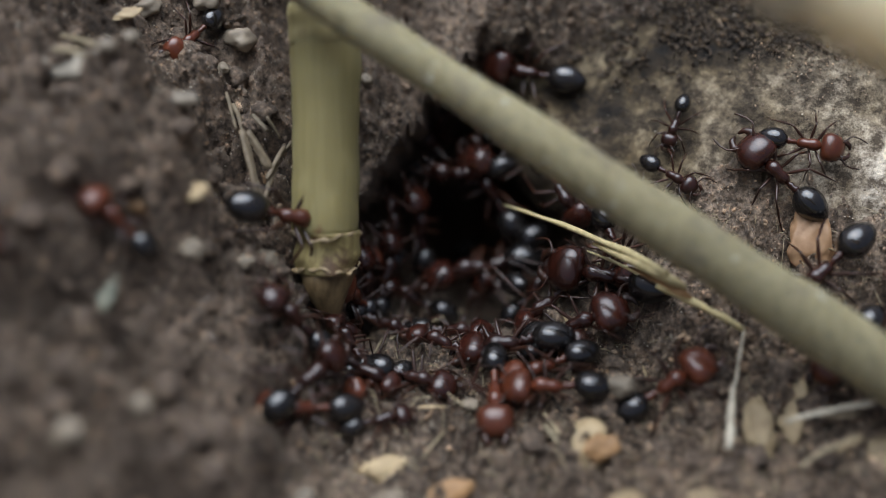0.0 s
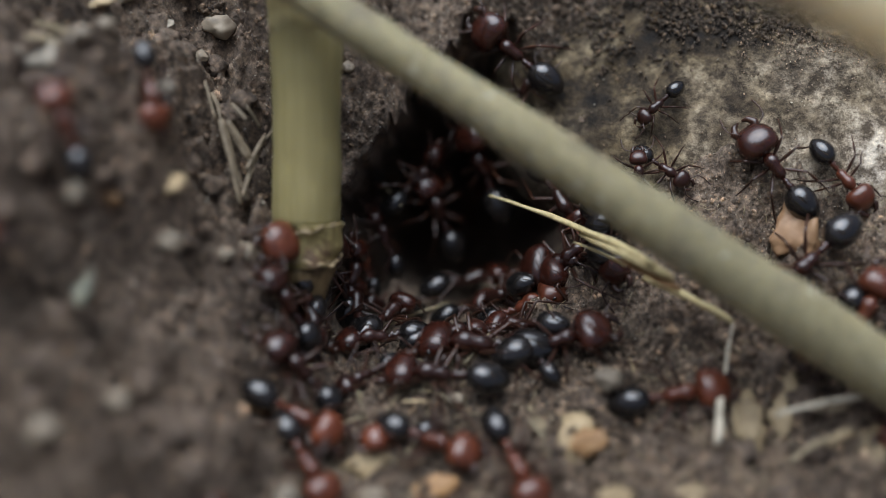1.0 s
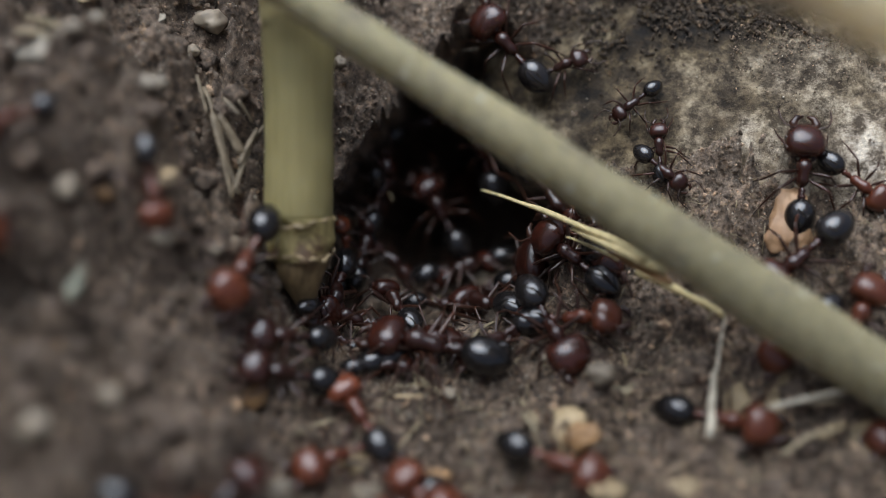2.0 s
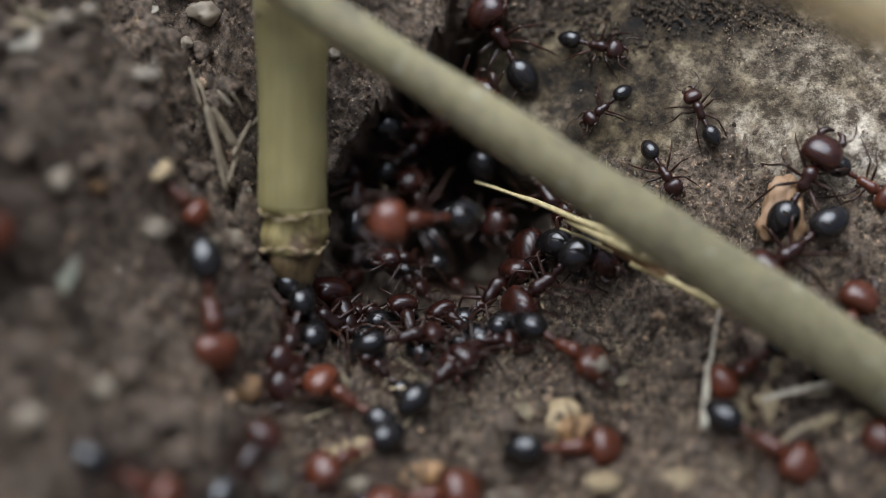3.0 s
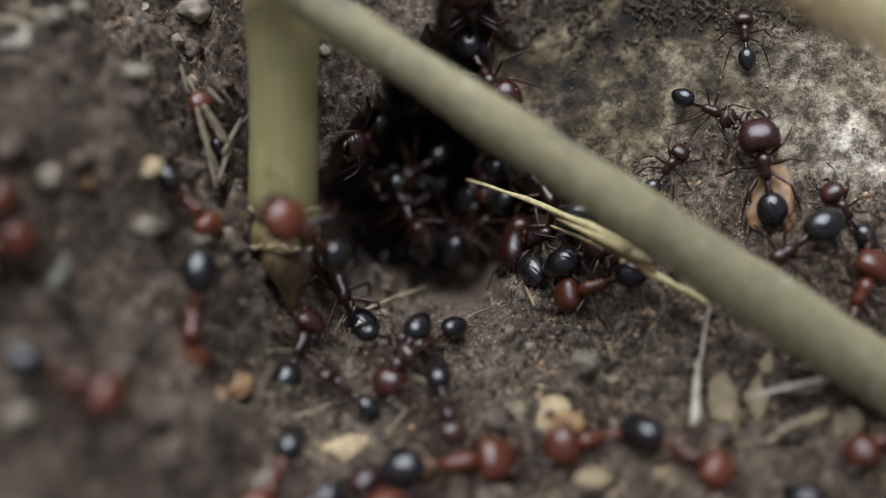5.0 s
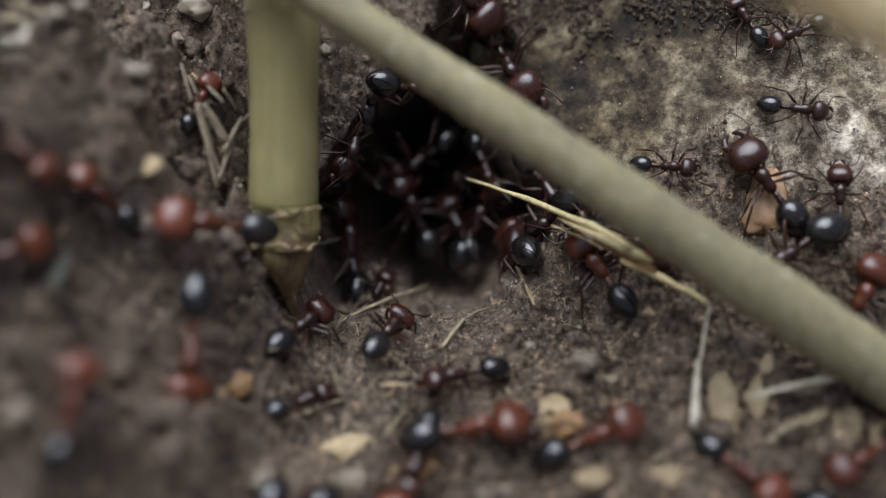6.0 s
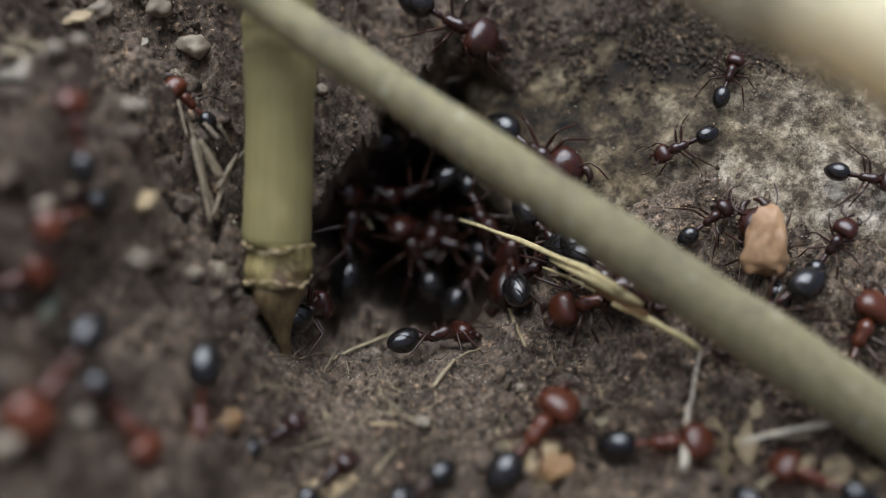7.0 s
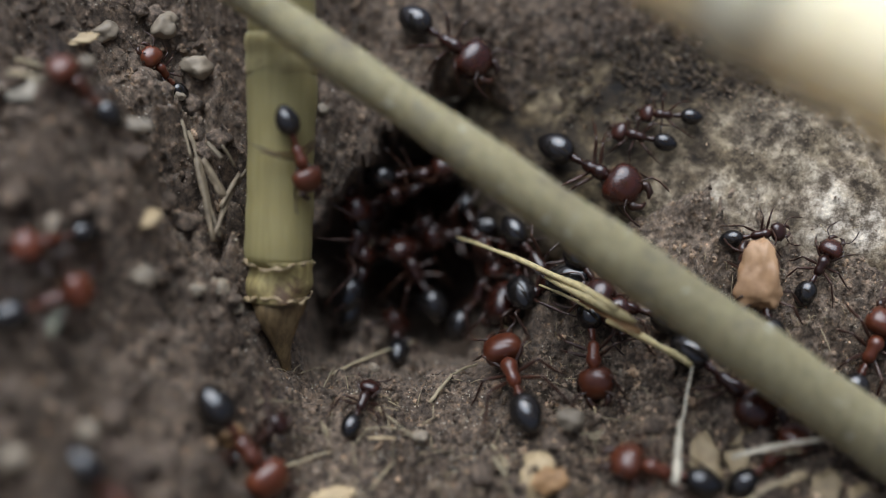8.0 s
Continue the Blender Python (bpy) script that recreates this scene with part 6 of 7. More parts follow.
    crawl(ANTS[42], [
        (0, 30.72, -11.37, 1.4, -18, -13, 139),
        (0.5, 30.19, -10.58, 1.78, -25, -17, 143),
        (1, 30.27, -10.35, 1.88, -18, -12, 138),
        (1.5, 30.31, -9.75, 1.98, -29, -17, 143),
        (2, 28.41, -11.24, 1.17, -26, -15, 132),
        (2.5, 26.38, -12.95, 0.72, -25, -17, 127),
        (3, 24.61, -13.94, -0.29, -27, -24, 126),
        (3.5, 16.1, -16.66, -1.81, -16, -21, 113),
        (4, 16, -16.76, -2.21, -26, -18, 114),
        (4.5, 17.21, -21.38, -2.29, 8, 15, -115),
        (5, 19.06, -22.67, -1.84, -7, 15, -123),
        (5.5, 21.06, -23.54, -2.11, -14, 0, -128),
        (6, 23.6, -23.89, -2.95, -3, 3, -136),
        (6.5, 25.58, -24.16, -3.29, -3, 19, -142),
        (7, 26.96, -25.28, -2.16, -11, 23, -144),
        (7.5, 28.82, -25.32, -2.16, -18, 34, -148),
        (8, 31.51, -25.24, -2.74, -23, 28, -145),
    ])
    crawl(ANTS[43], [
        (0, 29.87, -4.59, 3.87, -30, -16, 132),
        (0.5, 29.48, -4.28, 3.83, -30, -16, 131),
        (1, 29.51, -4.35, 3.78, -29, -20, 135),
        (1.5, 29.53, -4.55, 3.77, -29, -17, 131),
        (2, 29.49, -4.62, 3.66, -26, -17, 131),
        (2.5, 29.52, -4.78, 3.7, -31, -16, 129),
        (3, 29.55, -4.8, 3.45, -25, -13, 125),
        (3.5, 29.69, -4.82, 3.35, -24, -8, 120),
        (4, 29.85, -4.91, 3.39, -28, -9, 121),
        (4.5, 29.85, -5.2, 3.38, -28, -10, 122),
        (5, 29.79, -5.4, 3.43, -26, -12, 123),
        (5.5, 29.77, -5.45, 3.41, -24, -16, 126),
        (6, 29.8, -5.72, 3.42, -23, -12, 122),
        (6.5, 29.69, -6.26, 3.37, -17, -11, 120),
        (7, 28.85, -6.22, 2.94, -23, -13, 122),
        (7.5, 23.69, -8.31, 2.14, -16, 25, -149),
        (8, 25.58, -10.51, 0.65, -15, 24, -139),
    ])
    crawl(ANTS[44], [
        (0, 36.51, -17.66, -1.28, -18, -23, 126),
        (0.5, 36.05, -17.22, -1.63, -9, -21, 124),
        (1, 36.12, -17.67, -1.67, -9, -21, 125),
        (1.5, 36.21, -17.88, -1.86, -15, -21, 126),
        (2, 36.03, -18.79, -1.47, -15, -10, 117),
        (2.5, 35.9, -19.09, -1.47, -18, -19, 126),
        (3, 35.87, -19.55, -1.6, -11, -12, 120),
        (3.5, 36.03, -19.68, -1.62, -24, -17, 125),
        (4, 36.19, -19.89, -1.9, -19, -16, 125),
        (4.5, 36.36, -20.36, -2.28, -14, -6, 118),
        (5, 35.07, -21.46, -1.85, -9, -4, 115),
        (5.5, 34.29, -21.67, -2.39, -11, -7, 116),
        (6, 32.87, -22.79, -1.66, -11, -17, 123),
        (6.5, 31.5, -22.17, -1.77, 3, -6, 65),
        (7, 30.43, -21, -1.39, -2, -15, 61),
        (7.5, 30.57, -17.79, -1.27, 19, 18, -57),
        (8, 28.84, -16.85, -1.65, 26, 10, -53),
    ])
    crawl(ANTS[45], [
        (0, -10.33, 3.82, -3.21, 84, 50, 71),
        (0.5, -9.38, 6.82, -3.24, -64, -49, -120),
        (1, -10.77, -1.78, -5.02, -1, 44, 12),
        (1.5, -12.45, -1.36, 0.11, -75, -55, -120),
        (2, -12.13, -2.51, -1.95, 4, -71, 167),
        (2.5, -11.59, -4.69, -3.03, 41, 15, 92),
        (3, -10.76, -8.1, -2.72, 24, 13, 81),
        (3.5, -11.2, -8.72, -2.27, 20, 28, 58),
        (4, -11.17, -8.83, -2.59, -16, 22, -26),
        (4.5, -7.58, 6.87, -8.7, 17, -20, 178),
        (5, -3.79, 20.68, -15.64, 48, 21, -7),
        (5.5, -0.34, 34.16, -22.34, 40.99, 25.54, -6.8),
        (6, -0.35, 33.89, -22.35, 52.25, 14.78, -2.79),
        (6.5, 0.11, 34.25, -22.35, 54.4, 22.85, -5.68),
        (7, -0.07, 34.06, -22.36, 41.48, 19.62, -9.23),
        (7.5, 0.23, 34.04, -22.34, 46.17, 29.03, -4.83),
        (8, 0.14, 34.43, -22.38, 55.38, 15.71, -2.13),
    ])
    crawl(ANTS[46], [
        (0, 3.1, 3.82, -6.54, -41, -16, 52),
        (0.5, -0.39, -1.48, -5.67, 1, 35, 82),
        (1, 4.68, -0.28, -4.92, -49, -6, 65),
        (1.5, 5.29, 2.63, -5.32, -38, 32, 91),
        (2, 2.26, 4.96, -7.66, -19, 33, 95),
        (2.5, -1.15, 5.02, -7.66, 18, 21, 106),
        (3, -3.97, 1.63, -4.51, 28, 7, 118),
        (3.5, -2.37, 2.49, -7.21, 23, 22, 111),
        (4, -0.5, -0.51, -6.32, 8, 29, 106),
        (4.5, 7.44, 7.83, -4.08, -62, 22, 93),
        (5, 5.89, 8.24, -4.69, -60, -5, 88),
        (5.5, 4.31, 9.25, -5.57, -18, -47, 37),
        (6, 2.41, 9.66, -6.31, 12, -25, 19),
        (6.5, 2.51, 10.37, -5.26, 14, -42, 34),
        (7, 2.65, 11.15, -4.46, -8, -42, 68),
        (7.5, 2.77, 12.11, -3.32, -24, -51, 96),
        (8, 3.13, 11.64, -0.4, -51, -55, 121),
    ])
    crawl(ANTS[47], [
        (0, 10.9, 0, -0.65, -26, -40, 69),
        (0.5, 11.05, -0.16, 0.33, -46, -17, 92),
        (1, 11.45, -0.1, 0.83, -49, 4, 103),
        (1.5, 10.82, -0.82, 0.18, -30, -54, 62),
        (2, 11.23, -1.67, 1.62, 13, -47, 33),
        (2.5, 12.5, -1.9, 2.08, 25, 34, -77),
        (3, 13.44, -2.13, 2.59, 19, 34, -92),
        (3.5, 13.4, -2.08, 2.41, 28, 36, -75),
        (4, 13.47, -1.98, 1.82, 32, 25, -64),
        (4.5, 13.44, -2.37, 1.69, 42, 21, -52),
        (5, 14.64, -2.78, 2.11, 28, 24, -71),
        (5.5, 15.77, -3.02, 2.39, 12, 24, -93),
        (6, 17.02, -3.08, 2.88, 6, 35, -114),
        (6.5, 16.69, -2.73, 3.09, 1, 33, -121),
        (7, 16.43, -2.2, 3.37, -5, 31, -127),
        (7.5, 16.8, -3.69, 3.11, -31, -3, 125),
        (8, 17.9, -3.81, 2.93, -1, -31, 67),
    ])
    crawl(ANTS[48], [
        (0, -11.77, -8.7, -1.93, 7, 36, 10),
        (0.5, -8.37, -10.57, -2.81, -4, 15, -50),
        (1, -13.52, -9.77, 0.55, -34, -53, -160),
        (1.5, -13.07, -10.78, 0.11, 46, 4, 54),
        (2, -11.23, -7.57, -2.98, 28, 15, 77),
        (2.5, -8.72, -6.72, -3.43, 8, 22, 90),
        (3, -6.42, -4.59, -4.84, 9, 19, 97),
        (3.5, -9.51, -5.26, -3.8, -19, -20, -86),
        (4, -9, 1.06, -6.35, -34, -24, -116),
        (4.5, -4.18, 1.32, -5.54, -28, -35, -101),
        (5, -0.31, 18.65, -13.46, 27, 39, -78),
        (5.5, 3.94, 35.64, -21.39, 31.06, 38.71, -70.05),
        (6, 3.49, 36.32, -21.37, 20.86, 47.91, -79.57),
        (6.5, 3.31, 35.87, -21.38, 29.35, 30.62, -80.03),
        (7, 3.17, 35.66, -21.38, 21.07, 34.15, -82.06),
        (7.5, 3.78, 35.93, -21.38, 33.43, 46.17, -70.89),
        (8, 3.92, 36.06, -21.38, 30.08, 45.87, -77.21),
    ])
    crawl(ANTS[49], [
        (0, 6.09, -11.01, -2.03, -11, -9, 111),
        (0.5, 1.76, -10.59, -2.62, -4, -10, 99),
        (1, -2.1, -19.03, -2.86, -4, 11, -113),
        (1.5, -1.4, -23.2, -3.72, 14, -6, 43),
        (2, -1.96, -24.98, -3.42, 16, -11, 38),
        (2.5, -2.6, -26.18, -4.05, 15, -10, 37),
        (3, -3.22, -28.47, -3.38, 8, 0, 41),
        (3.5, -3.04, -28.33, -3.61, 7, -2, 38),
        (4, -2.9, -28.57, -3.51, 7, 5, 41),
        (4.5, -2.67, -28.63, -3.79, 5, 2, 38),
        (5, -2.54, -28.74, -3.79, 6, 3, 37),
        (5.5, -2.28, -28.79, -3.78, 5, -4, 31),
        (6, -2.05, -28.98, -3.76, 0, -6, 28),
        (6.5, -2, -29.31, -3.83, 5, -7, 26),
        (7, -1.77, -29.34, -4.16, 0, -7, 24),
        (7.5, -1.55, -29.53, -3.85, 3, -13, 19),
        (8, -1.38, -29.98, -3.58, 3, -9, 19),
    ])
    crawl(ANTS[50], [
        (0, -8.69, -11.53, -2.9, 1, -23, 120),
        (0.5, -5.52, -18.31, -2.97, -7, 15, -75),
        (1, -5.1, -18.47, -2.63, 8, -13, 107),
        (1.5, -3.66, -23.24, -3.34, -11, -2, 116),
        (2, -3.83, -24.92, -3.22, 1, -20, 124),
        (2.5, -3.76, -26.15, -3.88, 0, -24, 129),
        (3, -3.34, -28.21, -3.82, -5, 5, 121),
        (3.5, -3.25, -28.2, -3.85, -12, -1, 124),
        (4, -3.24, -28.3, -3.91, -8, -8, 128),
        (4.5, -3.18, -28.63, -4.04, -5, -6, 127),
        (5, -3.07, -28.69, -4.26, -9, -4, 128),
        (5.5, -3.05, -28.76, -4.37, -11, -9, 130),
        (6, -3.02, -29.3, -4.07, -5, -3, 128),
        (6.5, -2.94, -29.85, -4.18, -11, 3, 127),
        (7, -2.92, -30.42, -3.81, -3, 3, 128),
        (7.5, -2.93, -30.39, -3.91, -6, -4, 131),
        (8, -2.8, -30.77, -3.86, -9, -4, 132),
    ])
    crawl(ANTS[51], [
        (0, -1.02, 12.84, 3.86, 15, -120, 77),
        (0.5, -3.29, 13.47, 2.12, 110, 45, 65),
        (1, -5.38, 12.62, 1.34, 118, 55, 76),
        (1.5, -8.05, 17.69, -4.99, 95, 51, 71),
        (2, -8.52, 10.96, -0.59, 86, 53, 68),
        (2.5, -10.13, 16.67, -6.21, 70, 57, 61),
        (3, -10.31, 8.95, -1.08, 31, 64, 33),
        (3.5, -8.95, 12.39, 1, -107, -52, -111),
        (4, -8.28, 11.52, 2.99, 133, -102, 23),
        (4.5, -7.92, 13.5, 3.17, 76, -15, 85),
        (5, -8.12, 9.33, 5.69, 44, -72, 119),
        (5.5, -8.54, 7.89, 6.45, -68, -65, -130),
        (6, -9.05, 7.57, 6.55, -83, -55, -124),
        (6.5, -9.37, 10.16, 2.82, 81, -117, 70),
        (7, -8.74, 17.57, -4.46, 54, -125, 85),
        (7.5, -8.09, 17.26, -4.73, 10, -110, 130),
        (8, -7.28, 16.27, -3.85, 92, -2, 58),
    ])
    crawl(ANTS[52], [
        (0, 7.43, -8.53, -1.55, 12, 7, -78),
        (0.5, 3.27, -8.36, -2.44, 5, -11, -136),
        (1, 6.24, -10.05, -1.99, 2, -9, 33),
        (1.5, 6.97, -7.28, -1.55, 4, -31, 14),
        (2, 5.99, -8.26, -1.74, 15, -18, -38),
        (2.5, 4.81, -9.39, -1.77, 8, 5, -75),
        (3, 3.76, -10.07, -2.14, 6, 10, -90),
        (3.5, 8.57, -9.48, -1.24, -9, -15, 113),
        (4, 5.64, -12.89, -2.03, 3, 14, -67),
        (4.5, -1.94, -10.97, -2.28, 3, 9, -85),
        (5, -3.56, -10.44, -1.88, -4, 5, -103),
        (5.5, -5.33, -8.24, -3.25, -2, -9, -119),
        (6, -5.8, 0.84, -7.21, 12, 12, -24),
        (6.5, -4.26, 3.52, -7.3, 9, 40, 45),
        (7, -3.28, 20.52, -20.62, -10, 19, 6),
        (7.5, -7.61, 24.63, -12.39, -81, 6, -117),
        (8, -7.26, 22.45, -13.72, 50, -36, 113),
    ])
    crawl(ANTS[53], [
        (0, -8.62, -3.41, -5.28, -10, -22, -106),
        (0.5, -6.39, 2.4, -6.91, -17, -28, -119),
        (1, -12.9, -1.51, 1.14, 27, 73, 11),
        (1.5, -10.71, 6.21, -4.21, 74, 48, 66),
        (2, -10.1, 5.66, -3.7, 68, 66, 58),
        (2.5, -9.56, 5.62, -4.54, -73, -18, -100),
        (3, -9, 6.48, -5.5, -58, -31, -105),
        (3.5, -7.63, 5.78, -6.27, -52, -33, -99),
        (4, -6.03, 4.58, -6.68, -39, -34, -96),
        (4.5, -8.66, 6.37, -5.64, -65, -22, -96),
        (5, -1.46, 8.42, -2.17, 107, 115, -45),
        (5.5, 6.12, 10.56, 1.26, 106.53, 115.42, -40.18),
        (6, 6.14, 10.45, 1.26, 102.16, 112.74, -52.78),
        (6.5, 5.86, 10.9, 1.26, 101.73, 119.66, -50.2),
        (7, 6.09, 10.56, 1.26, 104.92, 106.55, -51.2),
        (7.5, 6.07, 10.26, 1.26, 109.07, 116.06, -46.01),
        (8, 5.92, 10.21, 1.26, 110.07, 107.14, -50.14),
    ])
    crawl(ANTS[54], [
        (0, -14.43, -14.64, 1.64, 11, 57, -29),
        (0.5, -14.2, -14.02, 1.13, 45, 29, 33),
        (1, -13.75, -14.05, 0.34, 42, 0, 62),
        (1.5, -14.22, -15.98, 0.12, 42, -27, 58),
        (2, -14.19, -15.03, 0.73, 35, -30, 86),
        (2.5, -14.2, -13.79, 1.2, 19, -58, 135),
        (3, -14.1, -11.51, 0.6, -17, -53, -178),
        (3.5, -14.16, -11.88, 1.41, 34, -30, 105),
        (4, -14.15, -11.93, 2.11, 53, 1, 65),
        (4.5, -13.39, -5.23, 0.66, -57, -57, -132),
        (5, -5.59, 12.44, -12.74, -4, -28, 92),
        (5.5, 1.84, 30.17, -26.14, -12.65, -27.75, 100.58),
        (6, 2.04, 30.48, -26.14, -1.55, -21.09, 83.35),
        (6.5, 2.4, 30.11, -26.14, -2.12, -30.2, 100.59),
        (7, 2.33, 30.28, -26.14, -0.7, -27.17, 97.64),
        (7.5, 2.3, 30.15, -26.14, -10.49, -26.99, 85.78),
        (8, 2.28, 30.04, -26.14, 0.72, -26.39, 89.57),
    ])
    crawl(ANTS[55], [
        (0, -7.82, -16.24, -2.71, -3, 15, -71),
        (0.5, -7.43, -15.49, -2.08, 1, -15, 109),
        (1, -7.95, -12.02, -2.71, -7, -10, 122),
        (1.5, -6.3, -10.86, -2.9, 2, 2, -101),
        (2, -5.89, -11.92, -2.49, -5, 3, -82),
        (2.5, -5.7, -12.54, -2.27, 7, -2, 18),
        (3, -5.38, -12.78, -2.68, 14, -10, 42),
        (3.5, -5.49, -12.8, -2.5, 8, -9, 76),
        (4, -5.37, -12.87, -2.33, -2, -8, 110),
        (4.5, -6.06, -14.92, -2.49, 4, -15, 74),
        (5, -7.92, -15.98, -1.98, 15, 8, 56),
        (5.5, -9.4, -16.07, -2.29, 6, 21, -29),
        (6, -11.14, -16.65, -2.37, -7, 24, -60),
        (6.5, -11.77, -17.04, -1.8, -4, 28, -55),
        (7, -12.17, -17.21, -1.07, 7, 32, -49),
        (7.5, -12.89, -17.07, -0.55, 6, 42, -39),
        (8, -13.69, -16.4, -0.51, 14, 43, -33),
    ])
    crawl(ANTS[56], [
        (0, -5.08, -11.59, -3, -3, 8, -110),
        (0.5, -5.93, -10.26, -2.52, 3, -3, -160),
        (1, -7.05, -8.28, -3, 2, 19, 103),
        (1.5, -5.42, -7.63, -3.48, -3, -16, -74),
        (2, -3.51, -10.35, -2.55, 4, -11, -67),
        (2.5, -2.04, -12.07, -2.32, 5, 15, -48),
        (3, -0.25, -14.02, -2.31, 7, 5, -45),
        (3.5, -3.53, -17.35, -1.91, 18, 0, 0),
        (4, -6.74, -20.29, -2.77, 6, 1, 55),
        (4.5, -4.58, -23.94, -3.08, 12, -28, 38),
        (5, -3.86, -25.65, -4.03, 14, -4, 51),
        (5.5, -2.72, -28.07, -3.75, 7, 0, 52),
        (6, -1.53, -30.57, -3.23, -3, -1, 51),
        (6.5, -0.83, -31.5, -2.34, -7, -4, 51),
        (7, -0.13, -31.4, -2.53, -6, -1, 52),
        (7.5, 0.53, -30.75, -3.13, -1, -5, 50),
        (8, 1.43, -31.17, -2.5, 0, -11, 48),
    ])
    crawl(ANTS[57], [
        (0, -16.01, -11.1, 4.13, 51, -2, 75),
        (0.5, -15.55, -10.09, 3.94, 55, -4, 69),
        (1, -15.27, -9.88, 3.92, 58, 8, 70),
        (1.5, -14.54, -11.66, 3.69, 57, -9, 77),
        (2, -14.37, -12.16, 1.86, 37, -31, 99),
        (2.5, -13.8, -13.34, 0.94, 10, -57, 149),
        (3, -13.13, -13.66, -0.94, -5, -38, 161),
        (3.5, -12.31, -14.57, -0.98, -16, -36, 165),
        (4, -11.34, -15.46, -1.25, -19, -27, 162),
        (4.5, -10.61, -12.69, -1.9, -4, -28, 144),
        (5, -5.88, 8.65, -13.54, -18, -1, 172),
        (5.5, -1.3, 30.04, -25.16, -22.22, 4.54, 171.41),
        (6, -1.28, 30.27, -25.14, -12.74, 5.47, 174.98),
        (6.5, -1.4, 29.91, -25.18, -22.69, 4.28, 163.17),
        (7, -0.92, 29.75, -25.2, -21.49, 1.32, 175.15),
        (7.5, -1.14, 29.98, -25.13, -16.4, 0.81, 164.95),
        (8, -1.31, 29.58, -25.15, -16.8, -4.7, 167.36),
    ])
    crawl(ANTS[58], [
        (0, -6.6, 1.95, -6.78, 16, 22, 79),
        (0.5, -7.88, 2.37, -8.37, 16, 13, 78),
        (1, -8.26, 1.18, -7.86, 20, 6, 104),
        (1.5, -9.26, -4.41, -4.56, 14, 24, 83),
        (2, -9.13, -6.06, -3.65, 14, 23, 90),
        (2.5, -9.13, -6.69, -3.69, 14, 14, 99),
        (3, -9.12, -7.07, -4.03, 14, 13, 110),
        (3.5, -9.57, -9.78, -2.63, 12, 11, 116),
        (4, -10.13, -11.04, -2.57, 4, -12, 134),
        (4.5, -0.19, 20.92, -21.84, 17, -11, 152),
        (5, 1.03, 25.5, -23.99, -5, -27, 92),
        (5.5, 2.25, 30.14, -26.16, 0.58, -30.23, 88.78),
        (6, 2.4, 30.07, -26.15, -7.53, -28.7, 88.94),
        (6.5, 1.98, 30.2, -26.16, 2.09, -23.6, 94.43),
        (7, 2.12, 30.03, -26.15, -11.4, -22.88, 88.34),
        (7.5, 2.08, 30.45, -26.14, -7.87, -18.38, 94.12),
        (8, 2.46, 30.18, -26.15, -10.78, -23.17, 87.66),
    ])
    crawl(ANTS[59], [
        (0, 7.47, -3.28, -2.24, -38, 20, 100),
        (0.5, 7.22, -3.25, -2.67, -31, -2, 77),
        (1, 5.91, -6.53, -2.64, -27, -8, 67),
        (1.5, 4.74, -8.86, -1.85, -15, 7, 115),
        (2, 3.92, -9.36, -2.22, -9, 2, 121),
        (2.5, 3.1, -10.21, -2.23, -5, -4, 130),
        (3, 2.42, -10.86, -2.46, -5, -5, 136),
        (3.5, 0.89, -11.47, -2.46, 0, -5, 128),
        (4, -0.45, -12.12, -2.38, -4, -8, 122),
        (4.5, -2.01, -12.76, -2.35, 0, -10, 123),
        (5, -2.89, -12.73, -2.12, -10, 0, 156),
        (5.5, -4.74, -8.53, -2.66, -9, 11, -28),
        (6, -4.8, -9.68, -2.13, -21, 23, -28),
        (6.5, -2.25, -4.46, -5.29, -23, 17, -36),
        (7, 0.84, -3.65, -4.54, -13, -26, -60),
        (7.5, -1.4, 1.66, -8.11, 5, 31, 62),
        (8, -4.11, 3.4, -8.49, -21, 44, -10),
    ])
    crawl(ANTS[60], [
        (0, -3.2, -8.53, -2.32, 7, 22, 75),
        (0.5, -3.01, -2.06, -6.57, -6, -19, -103),
        (1, -0.53, -7.69, -3.1, 2, -28, -78),
        (1.5, -1.68, -9.36, -3.13, 3, -6, -62),
        (2, -2.27, -9.86, -2.65, -1, -5, -66),
        (2.5, -2.84, -10.29, -2.22, -4, -4, -70),
        (3, -3.31, -10.77, -1.74, -3, -9, -75),
        (3.5, -3.3, -11.4, -2.22, 9, 4, 4),
        (4, -3, -13.09, -2.37, 2, -8, 64),
        (4.5, -4.87, 27.62, -22.86, 25, -53, 122),
        (5, -5.64, 27.76, -18.9, -78, 54, -111),
        (5.5, -6.06, 28.21, -14.91, -85.98, 46.53, -104.96),
        (6, -6.23, 28.03, -14.94, -81.45, 55.91, -109.08),
        (6.5, -6.36, 27.6, -14.93, -79.25, 52.08, -106.99),
        (7, -6.02, 28.25, -14.94, -77.2, 53.01, -115.17),
        (7.5, -6.79, 27.47, -14.92, -78.63, 50.73, -113.16),
        (8, -6.11, 27.94, -14.96, -76.91, 49.25, -119.57),
    ])
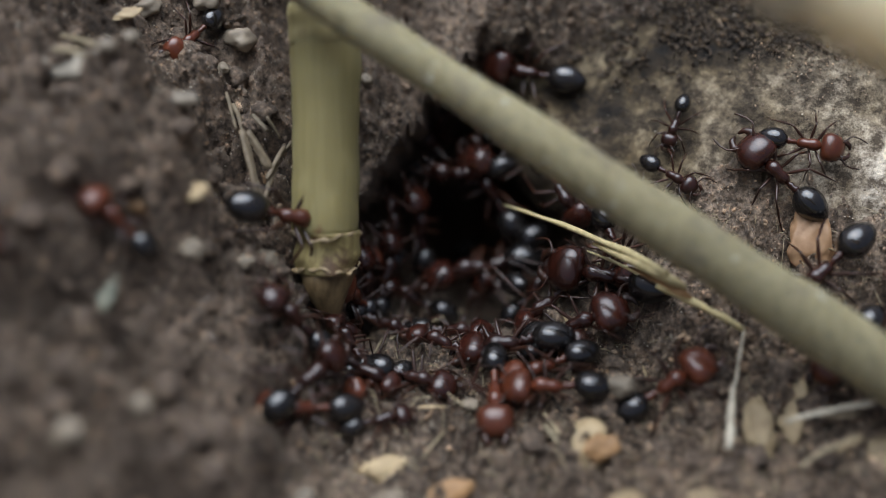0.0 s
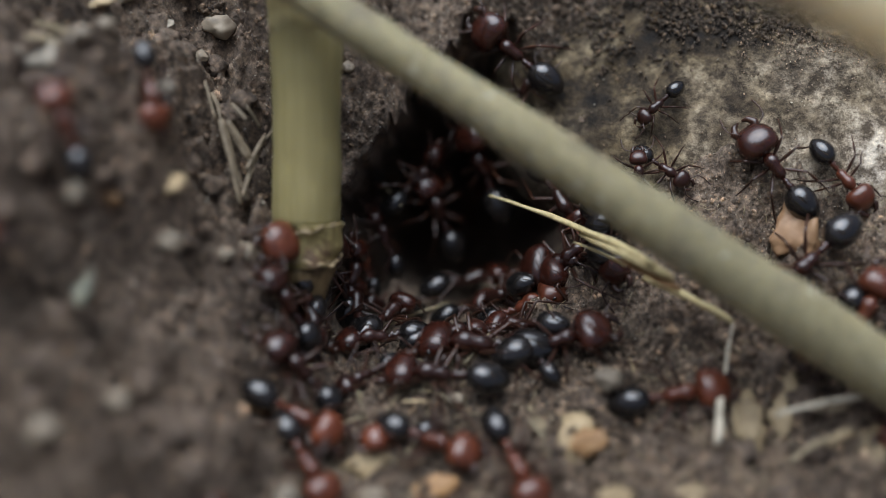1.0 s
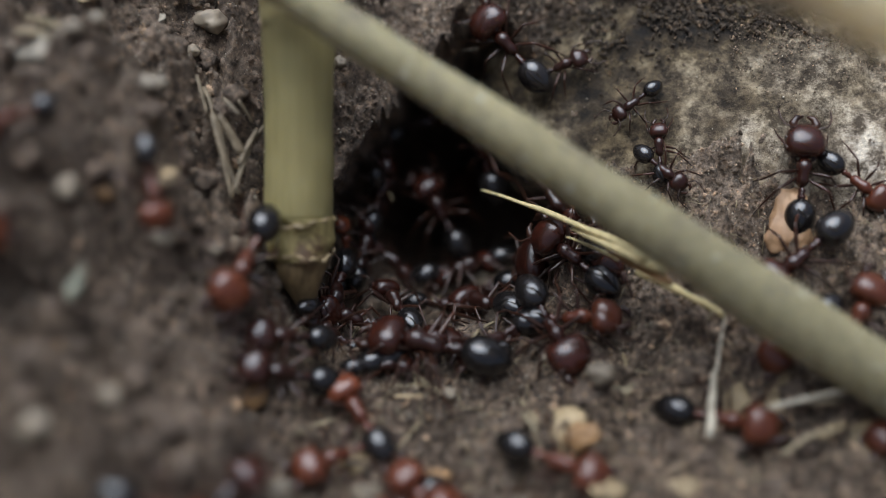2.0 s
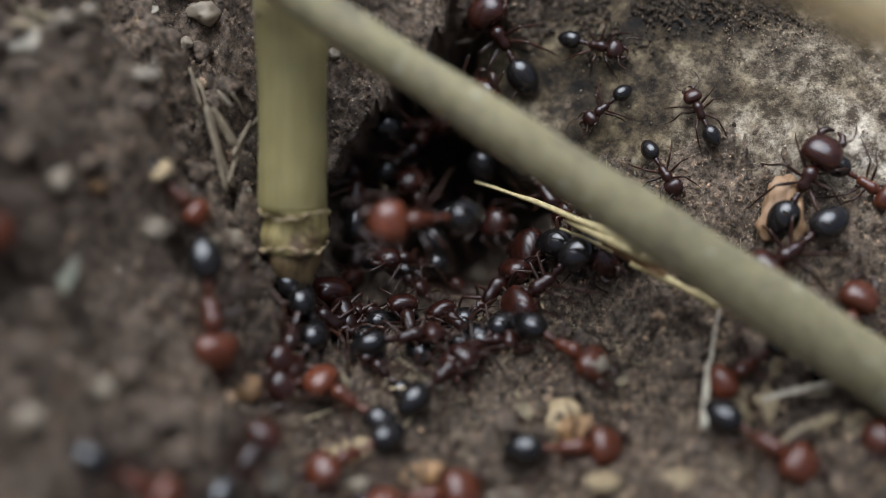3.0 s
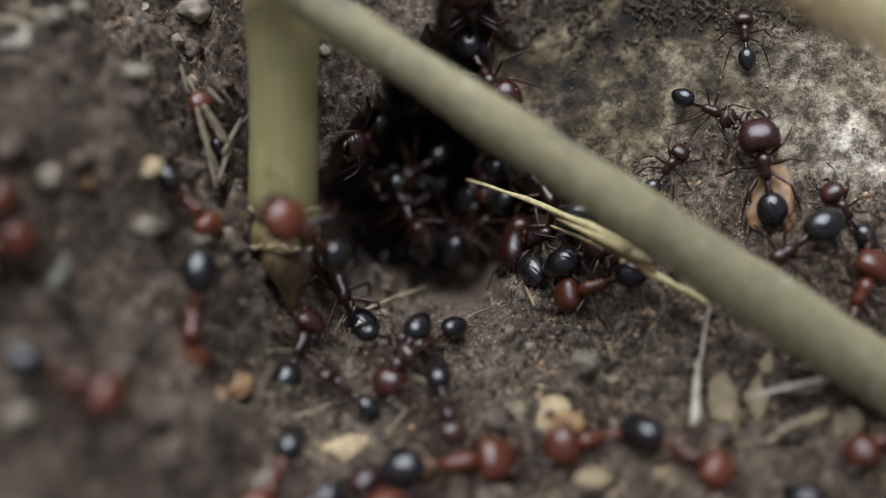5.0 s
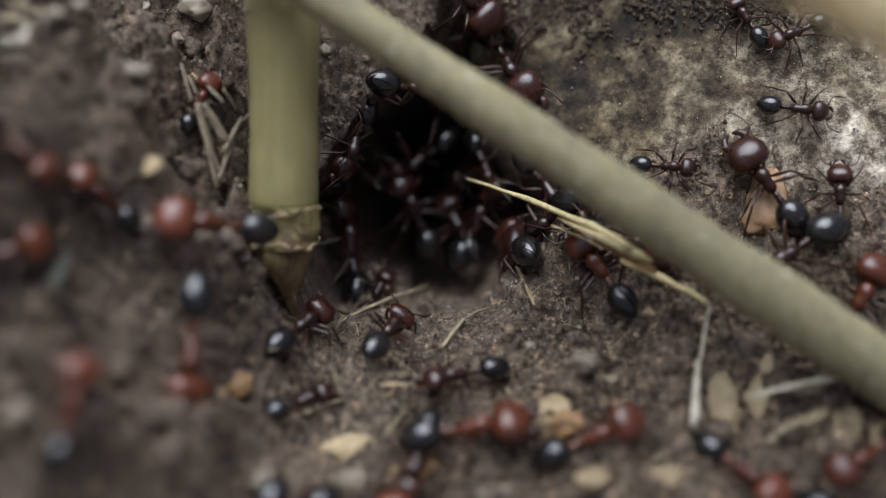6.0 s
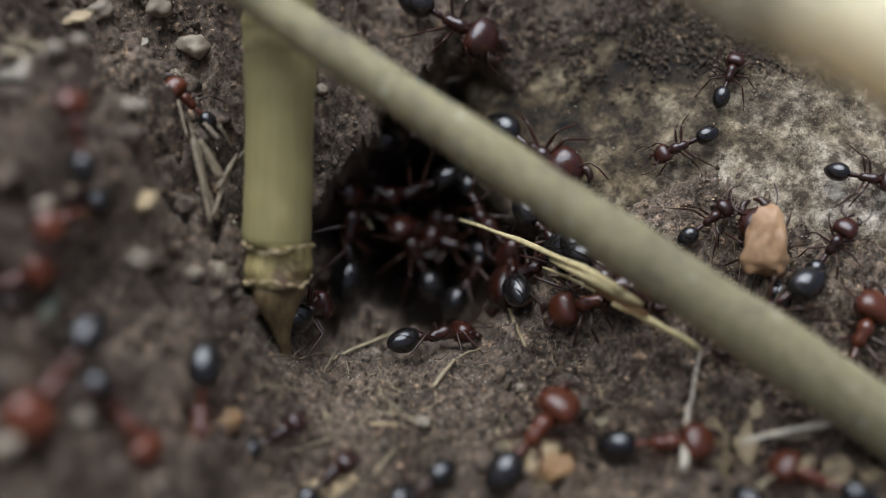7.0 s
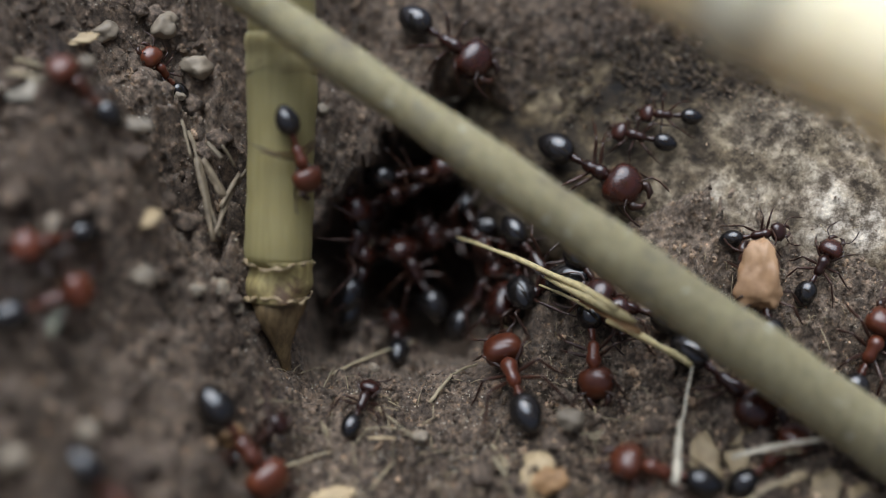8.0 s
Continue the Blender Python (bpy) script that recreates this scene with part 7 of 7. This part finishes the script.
    crawl(ANTS[61], [
        (0, -11.73, 1.12, -2.55, 77, 28, 66),
        (0.5, -11.6, 1.85, -2.96, 77, 42, 68),
        (1, -11.44, 1.44, -2.8, 70, 55, 59),
        (1.5, -11.2, 3.03, -3.7, 75, 55, 62),
        (2, -10.94, 5.15, -5, -22, 95, -45),
        (2.5, -10.72, 4.49, -4.73, -87, -49, -109),
        (3, -10.39, 5.56, -5.35, -79, -50, -109),
        (3.5, -10.86, 5.07, -6.39, -86, -45, -110),
        (4, -10.98, 3.14, -5.9, 55, 52, 54),
        (4.5, -9.11, 9.05, -8.28, 55, -45, 121),
        (5, -6.71, 20.9, -10.49, -91, 38, -128),
        (5.5, -4.51, 32.85, -12.75, -93.34, 39.87, -125.74),
        (6, -4.65, 32.35, -12.7, -84.93, 33.67, -132.78),
        (6.5, -3.89, 32.31, -12.4, -84.94, 37.57, -125.5),
        (7, -4.59, 32.95, -12.78, -84.38, 38.42, -123.66),
        (7.5, -4.16, 32.41, -12.71, -86.35, 39.64, -131.58),
        (8, -4.69, 33.14, -12.78, -91.49, 41.94, -121.18),
    ])
    crawl(ANTS[62], [
        (0, 9.28, -6.78, -0.76, 21, 17, -77),
        (0.5, 8.96, -6.62, -0.85, 16, 12, -106),
        (1, 8.41, -9.24, -1.4, 9, 16, -75),
        (1.5, 8.43, -9.87, -1.8, -7, 16, -121),
        (2, 8.64, -8.57, -1.08, -15, 14, -157),
        (2.5, 8.72, -6.31, -1.19, -20, -3, 148),
        (3, 9.38, -5.08, -0.08, -36, 1, 116),
        (3.5, 9.41, -3.35, 0.38, -49, 10, 108),
        (4, 9.45, -0.39, -0.45, -53, 23, 98),
        (4.5, 9.61, 0.09, -1.16, -9, -62, 18),
        (5, 9.37, 1.05, -1.81, -23, -57, 28),
        (5.5, 9.09, 1.53, -1.96, -32, -53, 35),
        (6, 8.76, 1.92, -2.03, -44, -45, 44),
        (6.5, 8.99, 2.24, -1.28, -24, -62, 23),
        (7, 9.26, 3.07, -1.04, -24, -62, 23),
        (7.5, 9.36, 3.46, -0.43, -38, -52, 39),
        (8, 9.92, 4.35, 0.94, 9, -69, -6),
    ])
    walk_on(SEED_GRAIN, [
        (0, 29.59, -0.57, 5.05, 41, -3, -3),
        (0.5, 29.38, -0.66, 5.53, 42, -3, -8),
        (1, 29.44, -0.74, 5.13, 40, -6, -17),
        (1.5, 29.42, -1.21, 4.97, 40, -5, -9),
        (2, 29.47, -0.94, 4.9, 37, -6, -11),
        (2.5, 29.52, -0.64, 5, 42, -9, -15),
        (3, 29.36, -0.79, 5.3, 39, -8, -14),
        (3.5, 29.37, -1.28, 4.9, 36, -9, -19),
        (4, 29.56, -0.71, 5.04, 43, -5, -12),
        (4.5, 29.53, -0.05, 5.87, 40, -5, -13),
        (5, 29.48, 0.06, 5.48, 38, -8, -15),
        (5.5, 29.15, 0.07, 5.37, 41, -5, -11),
        (6, 28.9, -0.11, 5.2, 38, -6, -11),
        (6.5, 29.5, -1.94, 4.79, 38, 0, -9),
        (7, 28.76, -1.83, 7.6, 50, -4, -8),
        (7.5, 28.71, -2.07, 7.34, 42, -7, -12),
        (8, 28.68, -3.51, 7.28, 47, -8, -10),
    ])


motions()
